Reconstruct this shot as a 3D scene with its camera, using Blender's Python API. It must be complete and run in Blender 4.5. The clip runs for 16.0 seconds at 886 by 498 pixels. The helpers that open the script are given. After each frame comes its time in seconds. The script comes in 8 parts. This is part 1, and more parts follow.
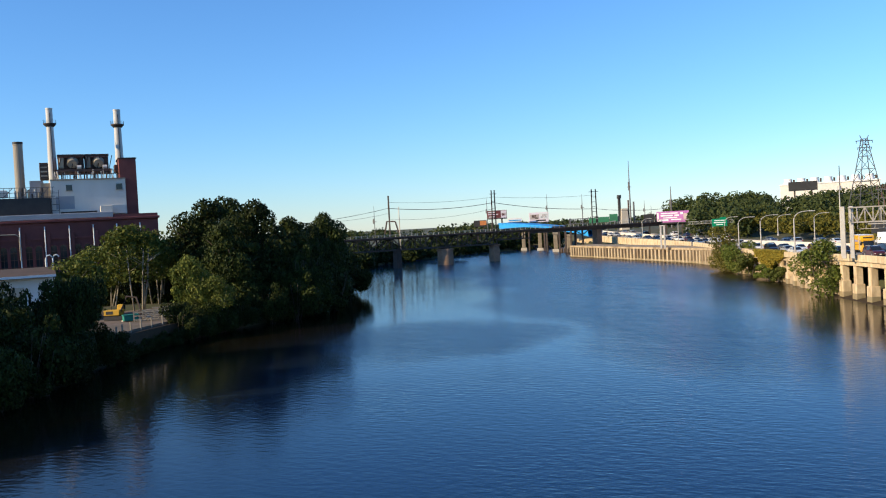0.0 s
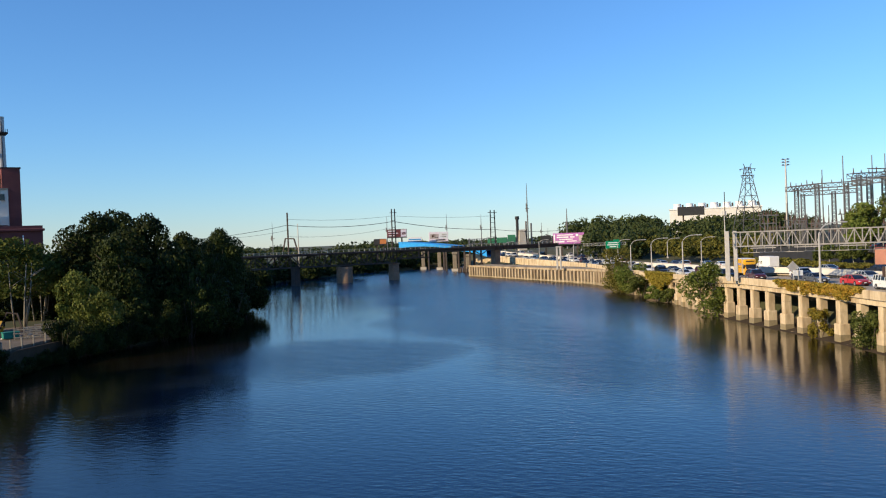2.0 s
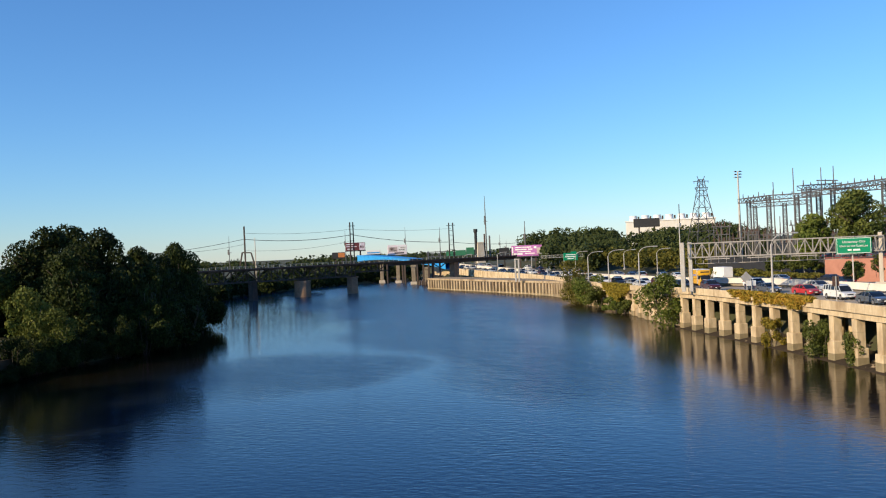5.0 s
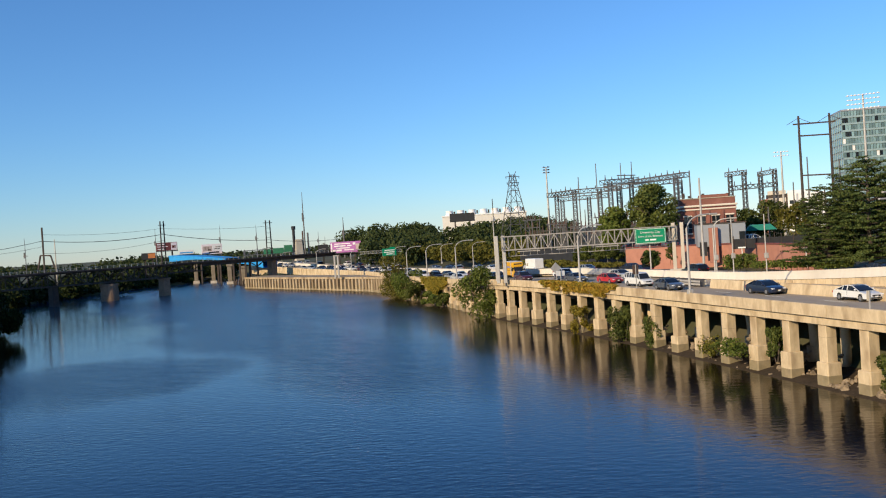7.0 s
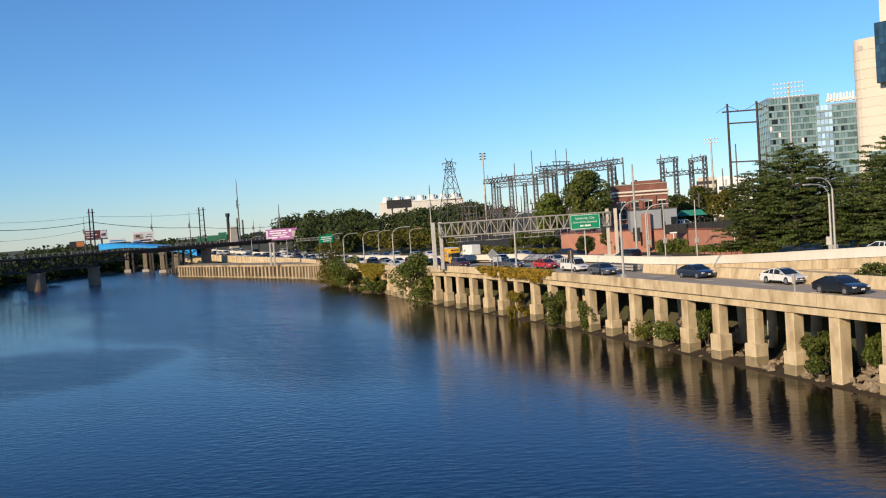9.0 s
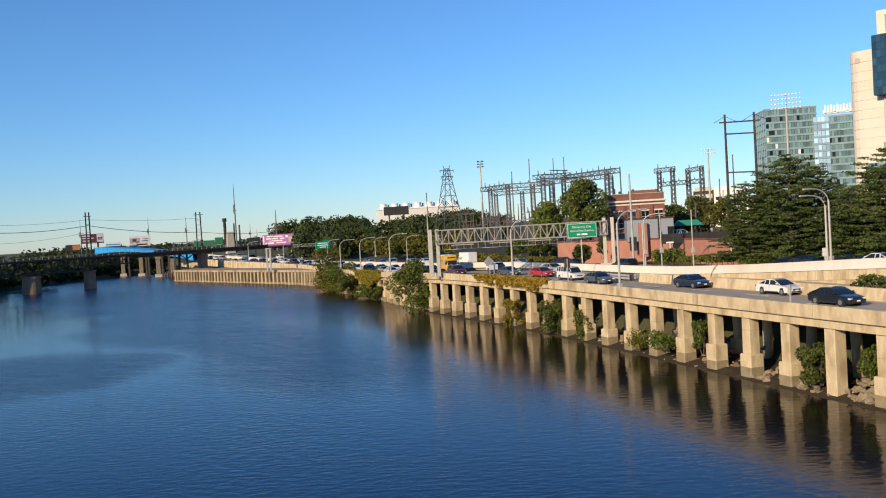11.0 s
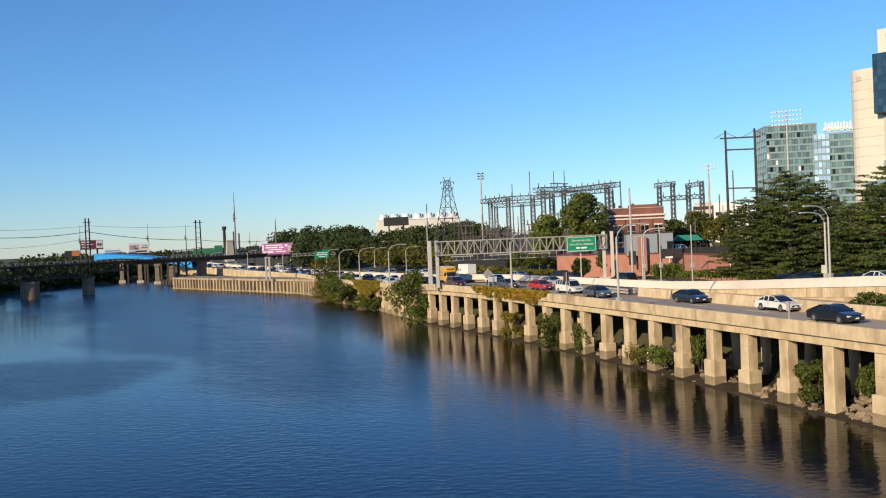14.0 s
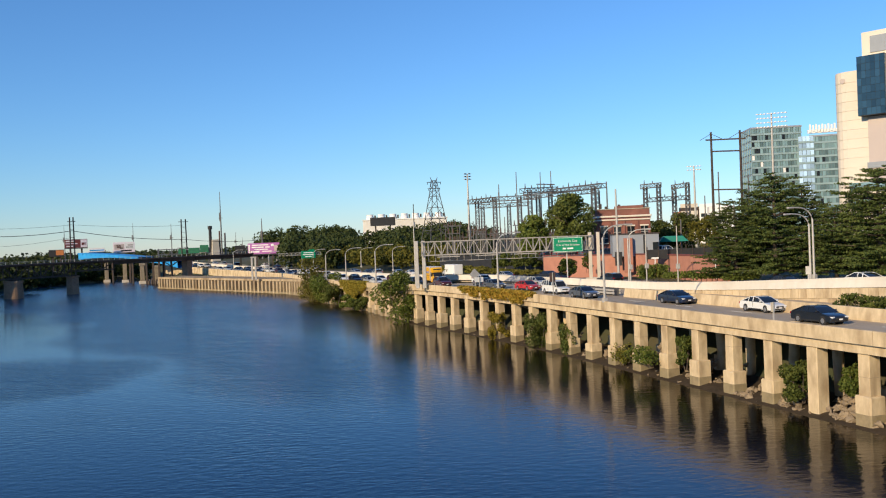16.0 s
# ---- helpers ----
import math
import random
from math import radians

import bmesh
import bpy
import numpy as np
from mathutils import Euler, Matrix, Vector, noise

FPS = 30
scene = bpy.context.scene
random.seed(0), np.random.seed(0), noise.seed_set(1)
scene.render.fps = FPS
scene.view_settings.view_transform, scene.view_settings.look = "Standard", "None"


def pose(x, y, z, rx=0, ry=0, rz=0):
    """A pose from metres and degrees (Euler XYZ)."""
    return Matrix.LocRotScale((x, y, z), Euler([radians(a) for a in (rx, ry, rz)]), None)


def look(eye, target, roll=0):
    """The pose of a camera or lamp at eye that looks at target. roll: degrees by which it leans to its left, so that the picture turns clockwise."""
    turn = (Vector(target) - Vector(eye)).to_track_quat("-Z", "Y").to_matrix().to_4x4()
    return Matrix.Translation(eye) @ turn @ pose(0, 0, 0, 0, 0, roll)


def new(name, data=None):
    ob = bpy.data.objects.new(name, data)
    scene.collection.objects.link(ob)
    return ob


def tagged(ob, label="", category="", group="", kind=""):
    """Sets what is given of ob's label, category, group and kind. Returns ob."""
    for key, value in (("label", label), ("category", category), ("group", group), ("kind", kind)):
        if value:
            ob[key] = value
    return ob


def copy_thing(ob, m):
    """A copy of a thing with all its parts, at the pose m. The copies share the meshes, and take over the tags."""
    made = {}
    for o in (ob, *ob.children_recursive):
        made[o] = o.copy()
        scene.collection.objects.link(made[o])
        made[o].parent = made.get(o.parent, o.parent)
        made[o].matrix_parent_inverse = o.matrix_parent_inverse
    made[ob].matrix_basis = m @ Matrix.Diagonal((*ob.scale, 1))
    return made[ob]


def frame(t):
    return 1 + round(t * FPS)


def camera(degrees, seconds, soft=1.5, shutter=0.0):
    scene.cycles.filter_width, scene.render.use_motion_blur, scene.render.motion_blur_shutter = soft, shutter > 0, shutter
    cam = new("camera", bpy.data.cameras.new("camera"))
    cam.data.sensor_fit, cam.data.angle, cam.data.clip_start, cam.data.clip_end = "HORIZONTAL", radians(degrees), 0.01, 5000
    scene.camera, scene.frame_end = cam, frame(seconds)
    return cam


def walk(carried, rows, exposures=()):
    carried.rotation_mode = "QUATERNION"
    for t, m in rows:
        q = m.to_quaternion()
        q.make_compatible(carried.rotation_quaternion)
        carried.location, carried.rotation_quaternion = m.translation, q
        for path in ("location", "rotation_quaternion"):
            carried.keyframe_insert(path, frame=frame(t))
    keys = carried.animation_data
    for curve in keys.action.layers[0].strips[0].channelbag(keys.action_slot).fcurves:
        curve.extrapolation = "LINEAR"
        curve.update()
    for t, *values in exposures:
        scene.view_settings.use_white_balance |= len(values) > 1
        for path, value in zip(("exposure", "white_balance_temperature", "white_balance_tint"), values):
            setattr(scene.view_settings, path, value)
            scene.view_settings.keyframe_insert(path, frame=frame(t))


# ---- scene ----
# camera on the bridge walkway, turning where it stands
EYE = (0.0, 0.0, 14.0)
cam = camera(53.476, 16.0, soft=1.1)


def turned(yaw, pitch, roll):
    y, p = radians(yaw), radians(pitch)
    way = Vector((-math.sin(y) * math.cos(p), math.cos(y) * math.cos(p), math.sin(p)))
    return look(EYE, Vector(EYE) + way * 10, roll)


# seconds, yaw, pitch, roll
PATH = (
    (0.0, 21.02, -1.54, -3.09),
    (0.1, 18.44, -1.55, -2.92),
    (0.2, 16.40, -1.55, -2.79),
    (0.3, 14.81, -1.56, -2.68),
    (0.4, 13.98, -1.56, -2.63),
    (0.5, 13.80, -1.56, -2.62),
    (1.0, 12.97, -1.61, -2.38),
    (1.5, 13.51, -1.21, -2.55),
    (2.0, 14.44, -0.62, -2.19),
    (2.5, 14.45, 0.01, -2.41),
    (3.0, 12.97, 0.26, -2.85),
    (5.3, 11.41, 0.12, -2.65),
    (5.5, 10.74, 0.22, -2.99),
    (6.0, 7.99, -0.01, -3.15),
    (6.5, 4.40, -0.20, -3.53),
    (7.0, -0.00, -0.78, -3.72),
    (7.5, -1.30, -1.38, -3.61),
    (8.0, -1.89, -1.51, -4.11),
    (8.5, -3.32, -1.73, -4.03),
    (8.7, -3.92, -1.83, -4.06),
    (10.8, -4.16, -2.17, -3.65),
    (11.0, -4.27, -1.47, -3.35),
    (11.5, -4.62, -0.93, -3.00),
    (12.0, -4.50, -0.68, -2.98),
    (12.5, -4.41, -0.60, -2.71),
    (13.0, -4.39, -0.60, -2.69),
    (13.5, -4.31, -0.60, -2.49),
    (14.0, -4.35, -0.73, -2.49),
    (14.5, -4.51, -0.73, -2.51),
    (15.0, -4.66, -0.75, -2.59),
    (15.5, -4.98, -0.97, -2.50),
    (16.0, -5.22, -0.75, -2.31),
)
walk(cam, [(t, turned(y, p, r)) for t, y, p, r in PATH], [(0.0, 0.52, 5900, 10), (0.5, 0.42, 5900, 10), (1.0, 0.35, 5900, 10), (2.0, 0.3, 5900, 10), (3.0, 0.28, 5900, 10), (5.5, 0.28, 5900, 10), (7.0, 0.1, 5900, 10), (16.0, 0.1, 5900, 10)])

# daylight: morning sun from the east bank
SUN_AZ, SUN_EL = 135.0, 20.0   # degrees to the left of +y, and above the horizon
world = bpy.data.worlds.new("sky")
scene.world = world
world.use_nodes = True
wn = world.node_tree
wn.nodes.clear()
sky = wn.nodes.new("ShaderNodeTexSky")
sky.sky_type = "NISHITA"
sky.sun_disc = False
sky.sun_elevation = radians(SUN_EL)
sky.sun_rotation = radians(-SUN_AZ)
sky.altitude = 10
sky.air_density, sky.dust_density, sky.ozone_density = 1.1, 0.0, 7.3
bg = wn.nodes.new("ShaderNodeBackground")
bg.inputs["Strength"].default_value = 0.133
wout = wn.nodes.new("ShaderNodeOutputWorld")
wn.links.new(sky.outputs[0], bg.inputs[0])
wn.links.new(bg.outputs[0], wout.inputs[0])

sun_data = bpy.data.lights.new("sun", "SUN")
sun_data.energy, sun_data.angle, sun_data.color = 5.0, radians(0.55), (1.0, 0.76, 0.45)
sun = new("sun", sun_data)
_a, _e = radians(SUN_AZ), radians(SUN_EL)
sun_way = Vector((-math.sin(_a) * math.cos(_e), math.cos(_a) * math.cos(_e), math.sin(_e)))
sun.matrix_world = look(sun_way * 300, (0, 0, 0))

# ---- materials ----
def surface(name, c1, c2=None, scale=1.0, rough=0.8, bump=0.0, bscale=None, metal=0.0, c3=None, stain=0.0,
            stretch=(1, 1, 1), island=0.0, spec=0.4, detail=6.0, blotch=0.13):
    """Procedural paint, stone or metal: two colours mixed by noise, a third by large stains, fine relief."""
    m = bpy.data.materials.new(name)
    m.use_nodes = True
    nt = m.node_tree
    b = nt.nodes["Principled BSDF"]
    b.inputs["Roughness"].default_value = rough
    b.inputs["Metallic"].default_value = metal
    b.inputs["Specular IOR Level"].default_value = spec
    tc = nt.nodes.new("ShaderNodeTexCoord")
    mp = nt.nodes.new("ShaderNodeMapping")
    mp.inputs["Scale"].default_value = stretch
    nt.links.new(tc.outputs["Object"], mp.inputs[0])
    # each object takes its own stretch of the pattern
    oi = nt.nodes.new("ShaderNodeObjectInfo")
    sh = nt.nodes.new("ShaderNodeMath")
    sh.operation = "MULTIPLY"
    sh.inputs[1].default_value = 97.0
    nt.links.new(oi.outputs["Random"], sh.inputs[0])
    nt.links.new(sh.outputs[0], mp.inputs["Location"])
    n1 = nt.nodes.new("ShaderNodeTexNoise")
    n1.inputs["Scale"].default_value, n1.inputs["Detail"].default_value = scale, detail
    n1.inputs["Roughness"].default_value = 0.65
    nt.links.new(mp.outputs[0], n1.inputs["Vector"])
    r1 = nt.nodes.new("ShaderNodeMapRange")
    r1.inputs["From Min"].default_value, r1.inputs["From Max"].default_value = 0.32, 0.68
    nt.links.new(n1.outputs["Fac"], r1.inputs["Value"])
    mx = nt.nodes.new("ShaderNodeMix")
    mx.data_type = "RGBA"
    c2 = c2 or tuple(v * 0.8 for v in c1)
    mx.inputs["A"].default_value, mx.inputs["B"].default_value = (*c1, 1), (*c2, 1)
    nt.links.new(r1.outputs[0], mx.inputs["Factor"])
    col = mx.outputs["Result"]
    if c3:
        n2 = nt.nodes.new("ShaderNodeTexNoise")
        n2.inputs["Scale"].default_value, n2.inputs["Detail"].default_value = scale * blotch, 5
        nt.links.new(mp.outputs[0], n2.inputs["Vector"])
        r2 = nt.nodes.new("ShaderNodeMapRange")
        r2.inputs["From Min"].default_value, r2.inputs["From Max"].default_value = 0.45, 0.7
        r2.inputs["To Max"].default_value = stain
        nt.links.new(n2.outputs["Fac"], r2.inputs["Value"])
        m2 = nt.nodes.new("ShaderNodeMix")
        m2.data_type = "RGBA"
        m2.inputs["B"].default_value = (*c3, 1)
        nt.links.new(col, m2.inputs["A"])
        nt.links.new(r2.outputs[0], m2.inputs["Factor"])
        col = m2.outputs["Result"]
    if island:
        gm = nt.nodes.new("ShaderNodeNewGeometry")
        rr = nt.nodes.new("ShaderNodeMapRange")
        rr.inputs["To Min"].default_value, rr.inputs["To Max"].default_value = 1 - island, 1 + island
        nt.links.new(gm.outputs["Random Per Island"], rr.inputs["Value"])
        hv = nt.nodes.new("ShaderNodeHueSaturation")
        nt.links.new(rr.outputs[0], hv.inputs["Value"])
        nt.links.new(col, hv.inputs["Color"])
        col = hv.outputs[0]
    nt.links.new(col, b.inputs["Base Color"])
    if bump:
        n3 = nt.nodes.new("ShaderNodeTexNoise")
        n3.inputs["Scale"].default_value, n3.inputs["Detail"].default_value = bscale or scale * 4, 6
        nt.links.new(mp.outputs[0], n3.inputs["Vector"])
        bp = nt.nodes.new("ShaderNodeBump")
        bp.inputs["Strength"].default_value, bp.inputs["Distance"].default_value = bump, 0.1
        nt.links.new(n3.outputs["Fac"], bp.inputs["Height"])
        nt.links.new(bp.outputs[0], b.inputs["Normal"])
    return m


def leaf(name, c1, c2, through_light=0.25, patch=0.25):
    """Leaves: colour varies leaf by leaf and in patches, some light passes through."""
    m = bpy.data.materials.new(name)
    m.use_nodes = True
    nt = m.node_tree
    b = nt.nodes["Principled BSDF"]
    b.inputs["Roughness"].default_value = 0.6
    b.inputs["Specular IOR Level"].default_value = 0.12
    gm = nt.nodes.new("ShaderNodeNewGeometry")
    oi = nt.nodes.new("ShaderNodeObjectInfo")
    tc = nt.nodes.new("ShaderNodeTexCoord")
    n = nt.nodes.new("ShaderNodeTexNoise")
    n.inputs["Scale"].default_value = patch
    nt.links.new(tc.outputs["Object"], n.inputs["Vector"])
    ad = nt.nodes.new("ShaderNodeMath")
    ad.operation = "MULTIPLY_ADD"
    nt.links.new(gm.outputs["Random Per Island"], ad.inputs[0])
    ad.inputs[1].default_value = 0.6
    nt.links.new(n.outputs["Fac"], ad.inputs[2])
    r = nt.nodes.new("ShaderNodeMapRange")
    r.inputs["From Min"].default_value, r.inputs["From Max"].default_value = 0.35, 1.2
    nt.links.new(ad.outputs[0], r.inputs["Value"])
    mx = nt.nodes.new("ShaderNodeMix")
    mx.data_type = "RGBA"
    mx.inputs["A"].default_value, mx.inputs["B"].default_value = (*c1, 1), (*c2, 1)
    nt.links.new(r.outputs[0], mx.inputs["Factor"])
    hv = nt.nodes.new("ShaderNodeHueSaturation")
    rv = nt.nodes.new("ShaderNodeMapRange")
    rv.inputs["To Min"].default_value, rv.inputs["To Max"].default_value = 0.8, 1.2
    nt.links.new(oi.outputs["Random"], rv.inputs["Value"])
    nt.links.new(rv.outputs[0], hv.inputs["Value"])
    nt.links.new(mx.outputs["Result"], hv.inputs["Color"])
    nt.links.new(hv.outputs[0], b.inputs["Base Color"])
    tr = nt.nodes.new("ShaderNodeBsdfTranslucent")
    nt.links.new(hv.outputs[0], tr.inputs["Color"])
    ms = nt.nodes.new("ShaderNodeMixShader")
    ms.inputs[0].default_value = through_light
    nt.links.new(b.outputs[0], ms.inputs[1])
    nt.links.new(tr.outputs[0], ms.inputs[2])
    nt.links.new(ms.outputs[0], nt.nodes["Material Output"].inputs["Surface"])
    return m


def window_glass(name, tint, rough=0.05, spec=0.5):
    m = bpy.data.materials.new(name)
    m.use_nodes = True
    nt = m.node_tree
    b = nt.nodes["Principled BSDF"]
    b.inputs["Roughness"].default_value = rough
    b.inputs["Metallic"].default_value = 0.0
    b.inputs["IOR"].default_value = 1.5
    b.inputs["Specular IOR Level"].default_value = spec
    oi = nt.nodes.new("ShaderNodeObjectInfo")
    rv = nt.nodes.new("ShaderNodeMapRange")
    rv.inputs["To Min"].default_value, rv.inputs["To Max"].default_value = 0.6, 1.5
    nt.links.new(oi.outputs["Random"], rv.inputs["Value"])
    hv = nt.nodes.new("ShaderNodeHueSaturation")
    hv.inputs["Color"].default_value = (*tint, 1)
    nt.links.new(rv.outputs[0], hv.inputs["Value"])
    nt.links.new(hv.outputs[0], b.inputs["Base Color"])
    return m


def river_water():
    m = bpy.data.materials.new("river_water")
    m.use_nodes = True
    nt = m.node_tree
    b = nt.nodes["Principled BSDF"]
    b.inputs["Roughness"].default_value = 0.035
    b.inputs["IOR"].default_value = 1.33
    b.inputs["Specular Tint"].default_value = (1.0, 1.0, 1.0, 1)
    b.inputs["Specular IOR Level"].default_value = 0.36
    # by both banks the colour is painted darker, for shade and dark reflections
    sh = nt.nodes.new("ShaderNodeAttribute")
    sh.attribute_name = "bank_shade"
    # blends the open blue into the painted dark brown
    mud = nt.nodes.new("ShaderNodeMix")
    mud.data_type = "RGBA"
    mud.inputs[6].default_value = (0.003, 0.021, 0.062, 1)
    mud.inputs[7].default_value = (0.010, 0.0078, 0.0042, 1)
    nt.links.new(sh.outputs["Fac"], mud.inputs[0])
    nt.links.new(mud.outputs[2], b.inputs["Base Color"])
    tc = nt.nodes.new("ShaderNodeTexCoord")

    def noise_of(scale, detail, stretch, turn=0.0):
        mp = nt.nodes.new("ShaderNodeMapping")
        mp.inputs["Scale"].default_value = stretch
        mp.inputs["Rotation"].default_value = (0, 0, turn)
        nt.links.new(tc.outputs["Object"], mp.inputs[0])
        n = nt.nodes.new("ShaderNodeTexNoise")
        n.inputs["Scale"].default_value, n.inputs["Detail"].default_value = scale, detail
        nt.links.new(mp.outputs[0], n.inputs["Vector"])
        return n.outputs["Fac"]

    fine = noise_of(1.9, 3, (0.55, 1.0, 1), 0.3)
    b2 = nt.nodes.new("ShaderNodeBump")
    b2.inputs["Strength"].default_value, b2.inputs["Distance"].default_value = 0.5, 0.10
    # gusts roughen the face of the water
    at = nt.nodes.new("ShaderNodeAttribute")
    at.attribute_name = "ruffle"
    k = nt.nodes.new("ShaderNodeMath")
    k.operation = "MULTIPLY"
    k.inputs[1].default_value = 0.9
    nt.links.new(at.outputs["Fac"], k.inputs[0])
    rt = nt.nodes.new("ShaderNodeMath")
    rt.operation = "SQRT"
    nt.links.new(k.outputs[0], rt.inputs[0])
    nt.links.new(rt.outputs[0], b.inputs["Roughness"])
    chop = nt.nodes.new("ShaderNodeMapRange")
    chop.inputs["From Min"].default_value, chop.inputs["From Max"].default_value = 0.015, 0.05
    chop.inputs["To Min"].default_value, chop.inputs["To Max"].default_value = 0.24, 1.0
    nt.links.new(at.outputs["Fac"], chop.inputs["Value"])
    nt.links.new(chop.outputs[0], b2.inputs["Strength"])
    nt.links.new(fine, b2.inputs["Height"])
    nt.links.new(b2.outputs[0], b.inputs["Normal"])
    return m


CONCRETE = surface("weathered_concrete", (0.66, 0.53, 0.335), (0.50, 0.39, 0.24), 2.2, 0.9, 0.12, 12, c3=(0.27, 0.185, 0.10), stain=0.75, stretch=(1, 1, 0.4), blotch=0.35)
CONCRETE_WET = surface("wet_stained_concrete", (0.33, 0.26, 0.15), (0.22, 0.175, 0.10), 1.2, 0.75, 0.3, 6, c3=(0.19, 0.165, 0.09), stain=0.7)
CONCRETE_PALE = surface("pale_concrete", (0.62, 0.55, 0.45), (0.52, 0.46, 0.36), 0.6, 0.9, 0.2, 6, c3=(0.36, 0.31, 0.24), stain=0.4, stretch=(1, 1, 0.4))
CONCRETE_OLD = surface("stained_river_wall_concrete", (0.50, 0.395, 0.25), (0.33, 0.25, 0.15), 1.4, 0.92, 0.2, 8, c3=(0.15, 0.10, 0.055), stain=0.85, stretch=(1, 1, 0.3), blotch=0.3)
CONCRETE_DARK = surface("dark_concrete", (0.30, 0.25, 0.18), (0.2, 0.16, 0.11), 0.7, 0.95, 0.3, 5)
ASPHALT = surface("worn_pavement", (0.46, 0.385, 0.285), (0.37, 0.305, 0.225), 0.5, 0.9, 0.15, 20, c3=(0.20, 0.175, 0.14), stain=0.5, stretch=(1, 0.2, 1))
WHITEWASH = surface("whitewashed_concrete", (0.74, 0.69, 0.60), (0.64, 0.59, 0.50), 0.8, 0.9, 0.15, 6, c3=(0.45, 0.40, 0.32), stain=0.5, stretch=(1, 1, 0.4))
LINE = surface("road_paint", (0.7, 0.68, 0.6), (0.5, 0.48, 0.42), 4, 0.8)
GROUND = surface("rough_ground", (0.06, 0.07, 0.03), (0.11, 0.09, 0.05), 0.12, 1.0, 0.5, 2, c3=(0.05, 0.07, 0.025), stain=0.8)
ROCK = surface("riprap_stone", (0.34, 0.26, 0.165), (0.19, 0.145, 0.095), 1.5, 0.95, 0.4, 5, island=0.3)
STEEL_DARK = surface("dark_rusted_steel", (0.036, 0.031, 0.028), (0.078, 0.054, 0.040), 0.8, 0.8, 0.15, 8)
STEEL_GREY = surface("galvanised_steel", (0.50, 0.475, 0.43), (0.38, 0.36, 0.33), 1.2, 0.5, 0.05, 8, metal=0.15)
STEEL_LATTICE = surface("grey_lattice_steel", (0.16, 0.152, 0.15), (0.10, 0.096, 0.095), 1.0, 0.6, metal=0.3)
RUST = surface("rusted_machinery", (0.13, 0.07, 0.05), (0.06, 0.045, 0.04), 0.5, 0.85, 0.3, 3)
PIER_STONE = surface("brown_stone_masonry", (0.34, 0.225, 0.145), (0.20, 0.135, 0.09), 0.7, 0.95, 0.5, 2, c3=(0.14, 0.10, 0.07), stain=0.6)
BRICK_DARK = surface("sooty_red_brick", (0.21, 0.066, 0.058), (0.15, 0.048, 0.044), 0.5, 0.9, 0.3, 5, c3=(0.085, 0.036, 0.034), stain=0.6)
BRICK = surface("red_brick", (0.27, 0.115, 0.085), (0.21, 0.085, 0.065), 0.9, 0.9, 0.25, 8, c3=(0.12, 0.06, 0.045), stain=0.4)
BRICK_ORANGE = surface("orange_brick", (0.45, 0.21, 0.145), (0.36, 0.165, 0.115), 0.9, 0.9, 0.2, 8, c3=(0.25, 0.11, 0.075), stain=0.4)
WHITE_PANEL = surface("white_cladding", (0.74, 0.70, 0.62), (0.64, 0.60, 0.53), 0.25, 0.7, 0.1, 3, c3=(0.38, 0.38, 0.36), stain=0.45, stretch=(1, 1, 0.3))
STACK_PAINT = surface("stack_paint", (0.64, 0.63, 0.60), (0.5, 0.5, 0.48), 0.3, 0.6, 0.05, 3, c3=(0.3, 0.27, 0.23), stain=0.5, stretch=(1, 1, 0.25))
STACK_TAN = surface("tan_stack", (0.46, 0.40, 0.30), (0.32, 0.27, 0.2), 0.3, 0.7, 0.05, 3, c3=(0.1, 0.08, 0.06), stain=0.7, stretch=(1, 1, 0.2))
STACK_SOOT = surface("soot_streaked_stack", (0.62, 0.57, 0.47), (0.50, 0.45, 0.36), 0.5, 0.7, 0.05, 3, c3=(0.14, 0.11, 0.08), stain=0.9, stretch=(1, 1, 0.12))
ROOF_PALE = surface("pale_roof", (0.42, 0.40, 0.40), (0.34, 0.33, 0.33), 0.3, 0.8)
ROOF_BROWN = surface("brown_roof", (0.105, 0.07, 0.045), (0.07, 0.048, 0.032), 0.4, 0.9)
CREAM = surface("cream_stone", (0.71, 0.635, 0.525), (0.65, 0.58, 0.475), 0.08, 0.85, 0.05, 2, c3=(0.56, 0.49, 0.40), stain=0.35)
MAUVE = surface("mauve_panel", (0.50, 0.42, 0.38), (0.45, 0.38, 0.35), 0.1, 0.7)
GREEN_SIGN = surface("green_sign_sheet", (0.0, 0.24, 0.11), (0.0, 0.20, 0.09), 0.6, 0.45)
WHITE = surface("white_paint", (0.80, 0.79, 0.76), (0.72, 0.71, 0.68), 0.6, 0.55)
BLUE_STEEL = surface("bright_blue_steel", (0.04, 0.33, 0.74), (0.035, 0.27, 0.62), 0.4, 0.5)
TEAL = surface("teal_awning", (0.02, 0.22, 0.17), (0.015, 0.17, 0.13), 0.6, 0.7)
GREEN_STEEL = surface("green_steel", (0.05, 0.22, 0.10), (0.04, 0.16, 0.08), 0.4, 0.6)
BLACK = surface("dull_black", (0.018, 0.018, 0.02), (0.03, 0.03, 0.03), 0.8, 0.6)
GREY_PANEL = surface("grey_metal_panel", (0.30, 0.32, 0.35), (0.26, 0.28, 0.31), 0.4, 0.5)
BARK = surface("bark", (0.13, 0.10, 0.075), (0.075, 0.058, 0.045), 2.0, 0.95, 0.5, 8, stretch=(1, 1, 0.3))
BARK_PALE = surface("pale_bark", (0.36, 0.32, 0.25), (0.24, 0.21, 0.16), 2.0, 0.95, 0.4, 8, stretch=(1, 1, 0.3))
GANTRY_STEEL = surface("weathered_gantry_steel", (0.36, 0.335, 0.30), (0.25, 0.235, 0.21), 0.9, 0.6, 0.05, 8)
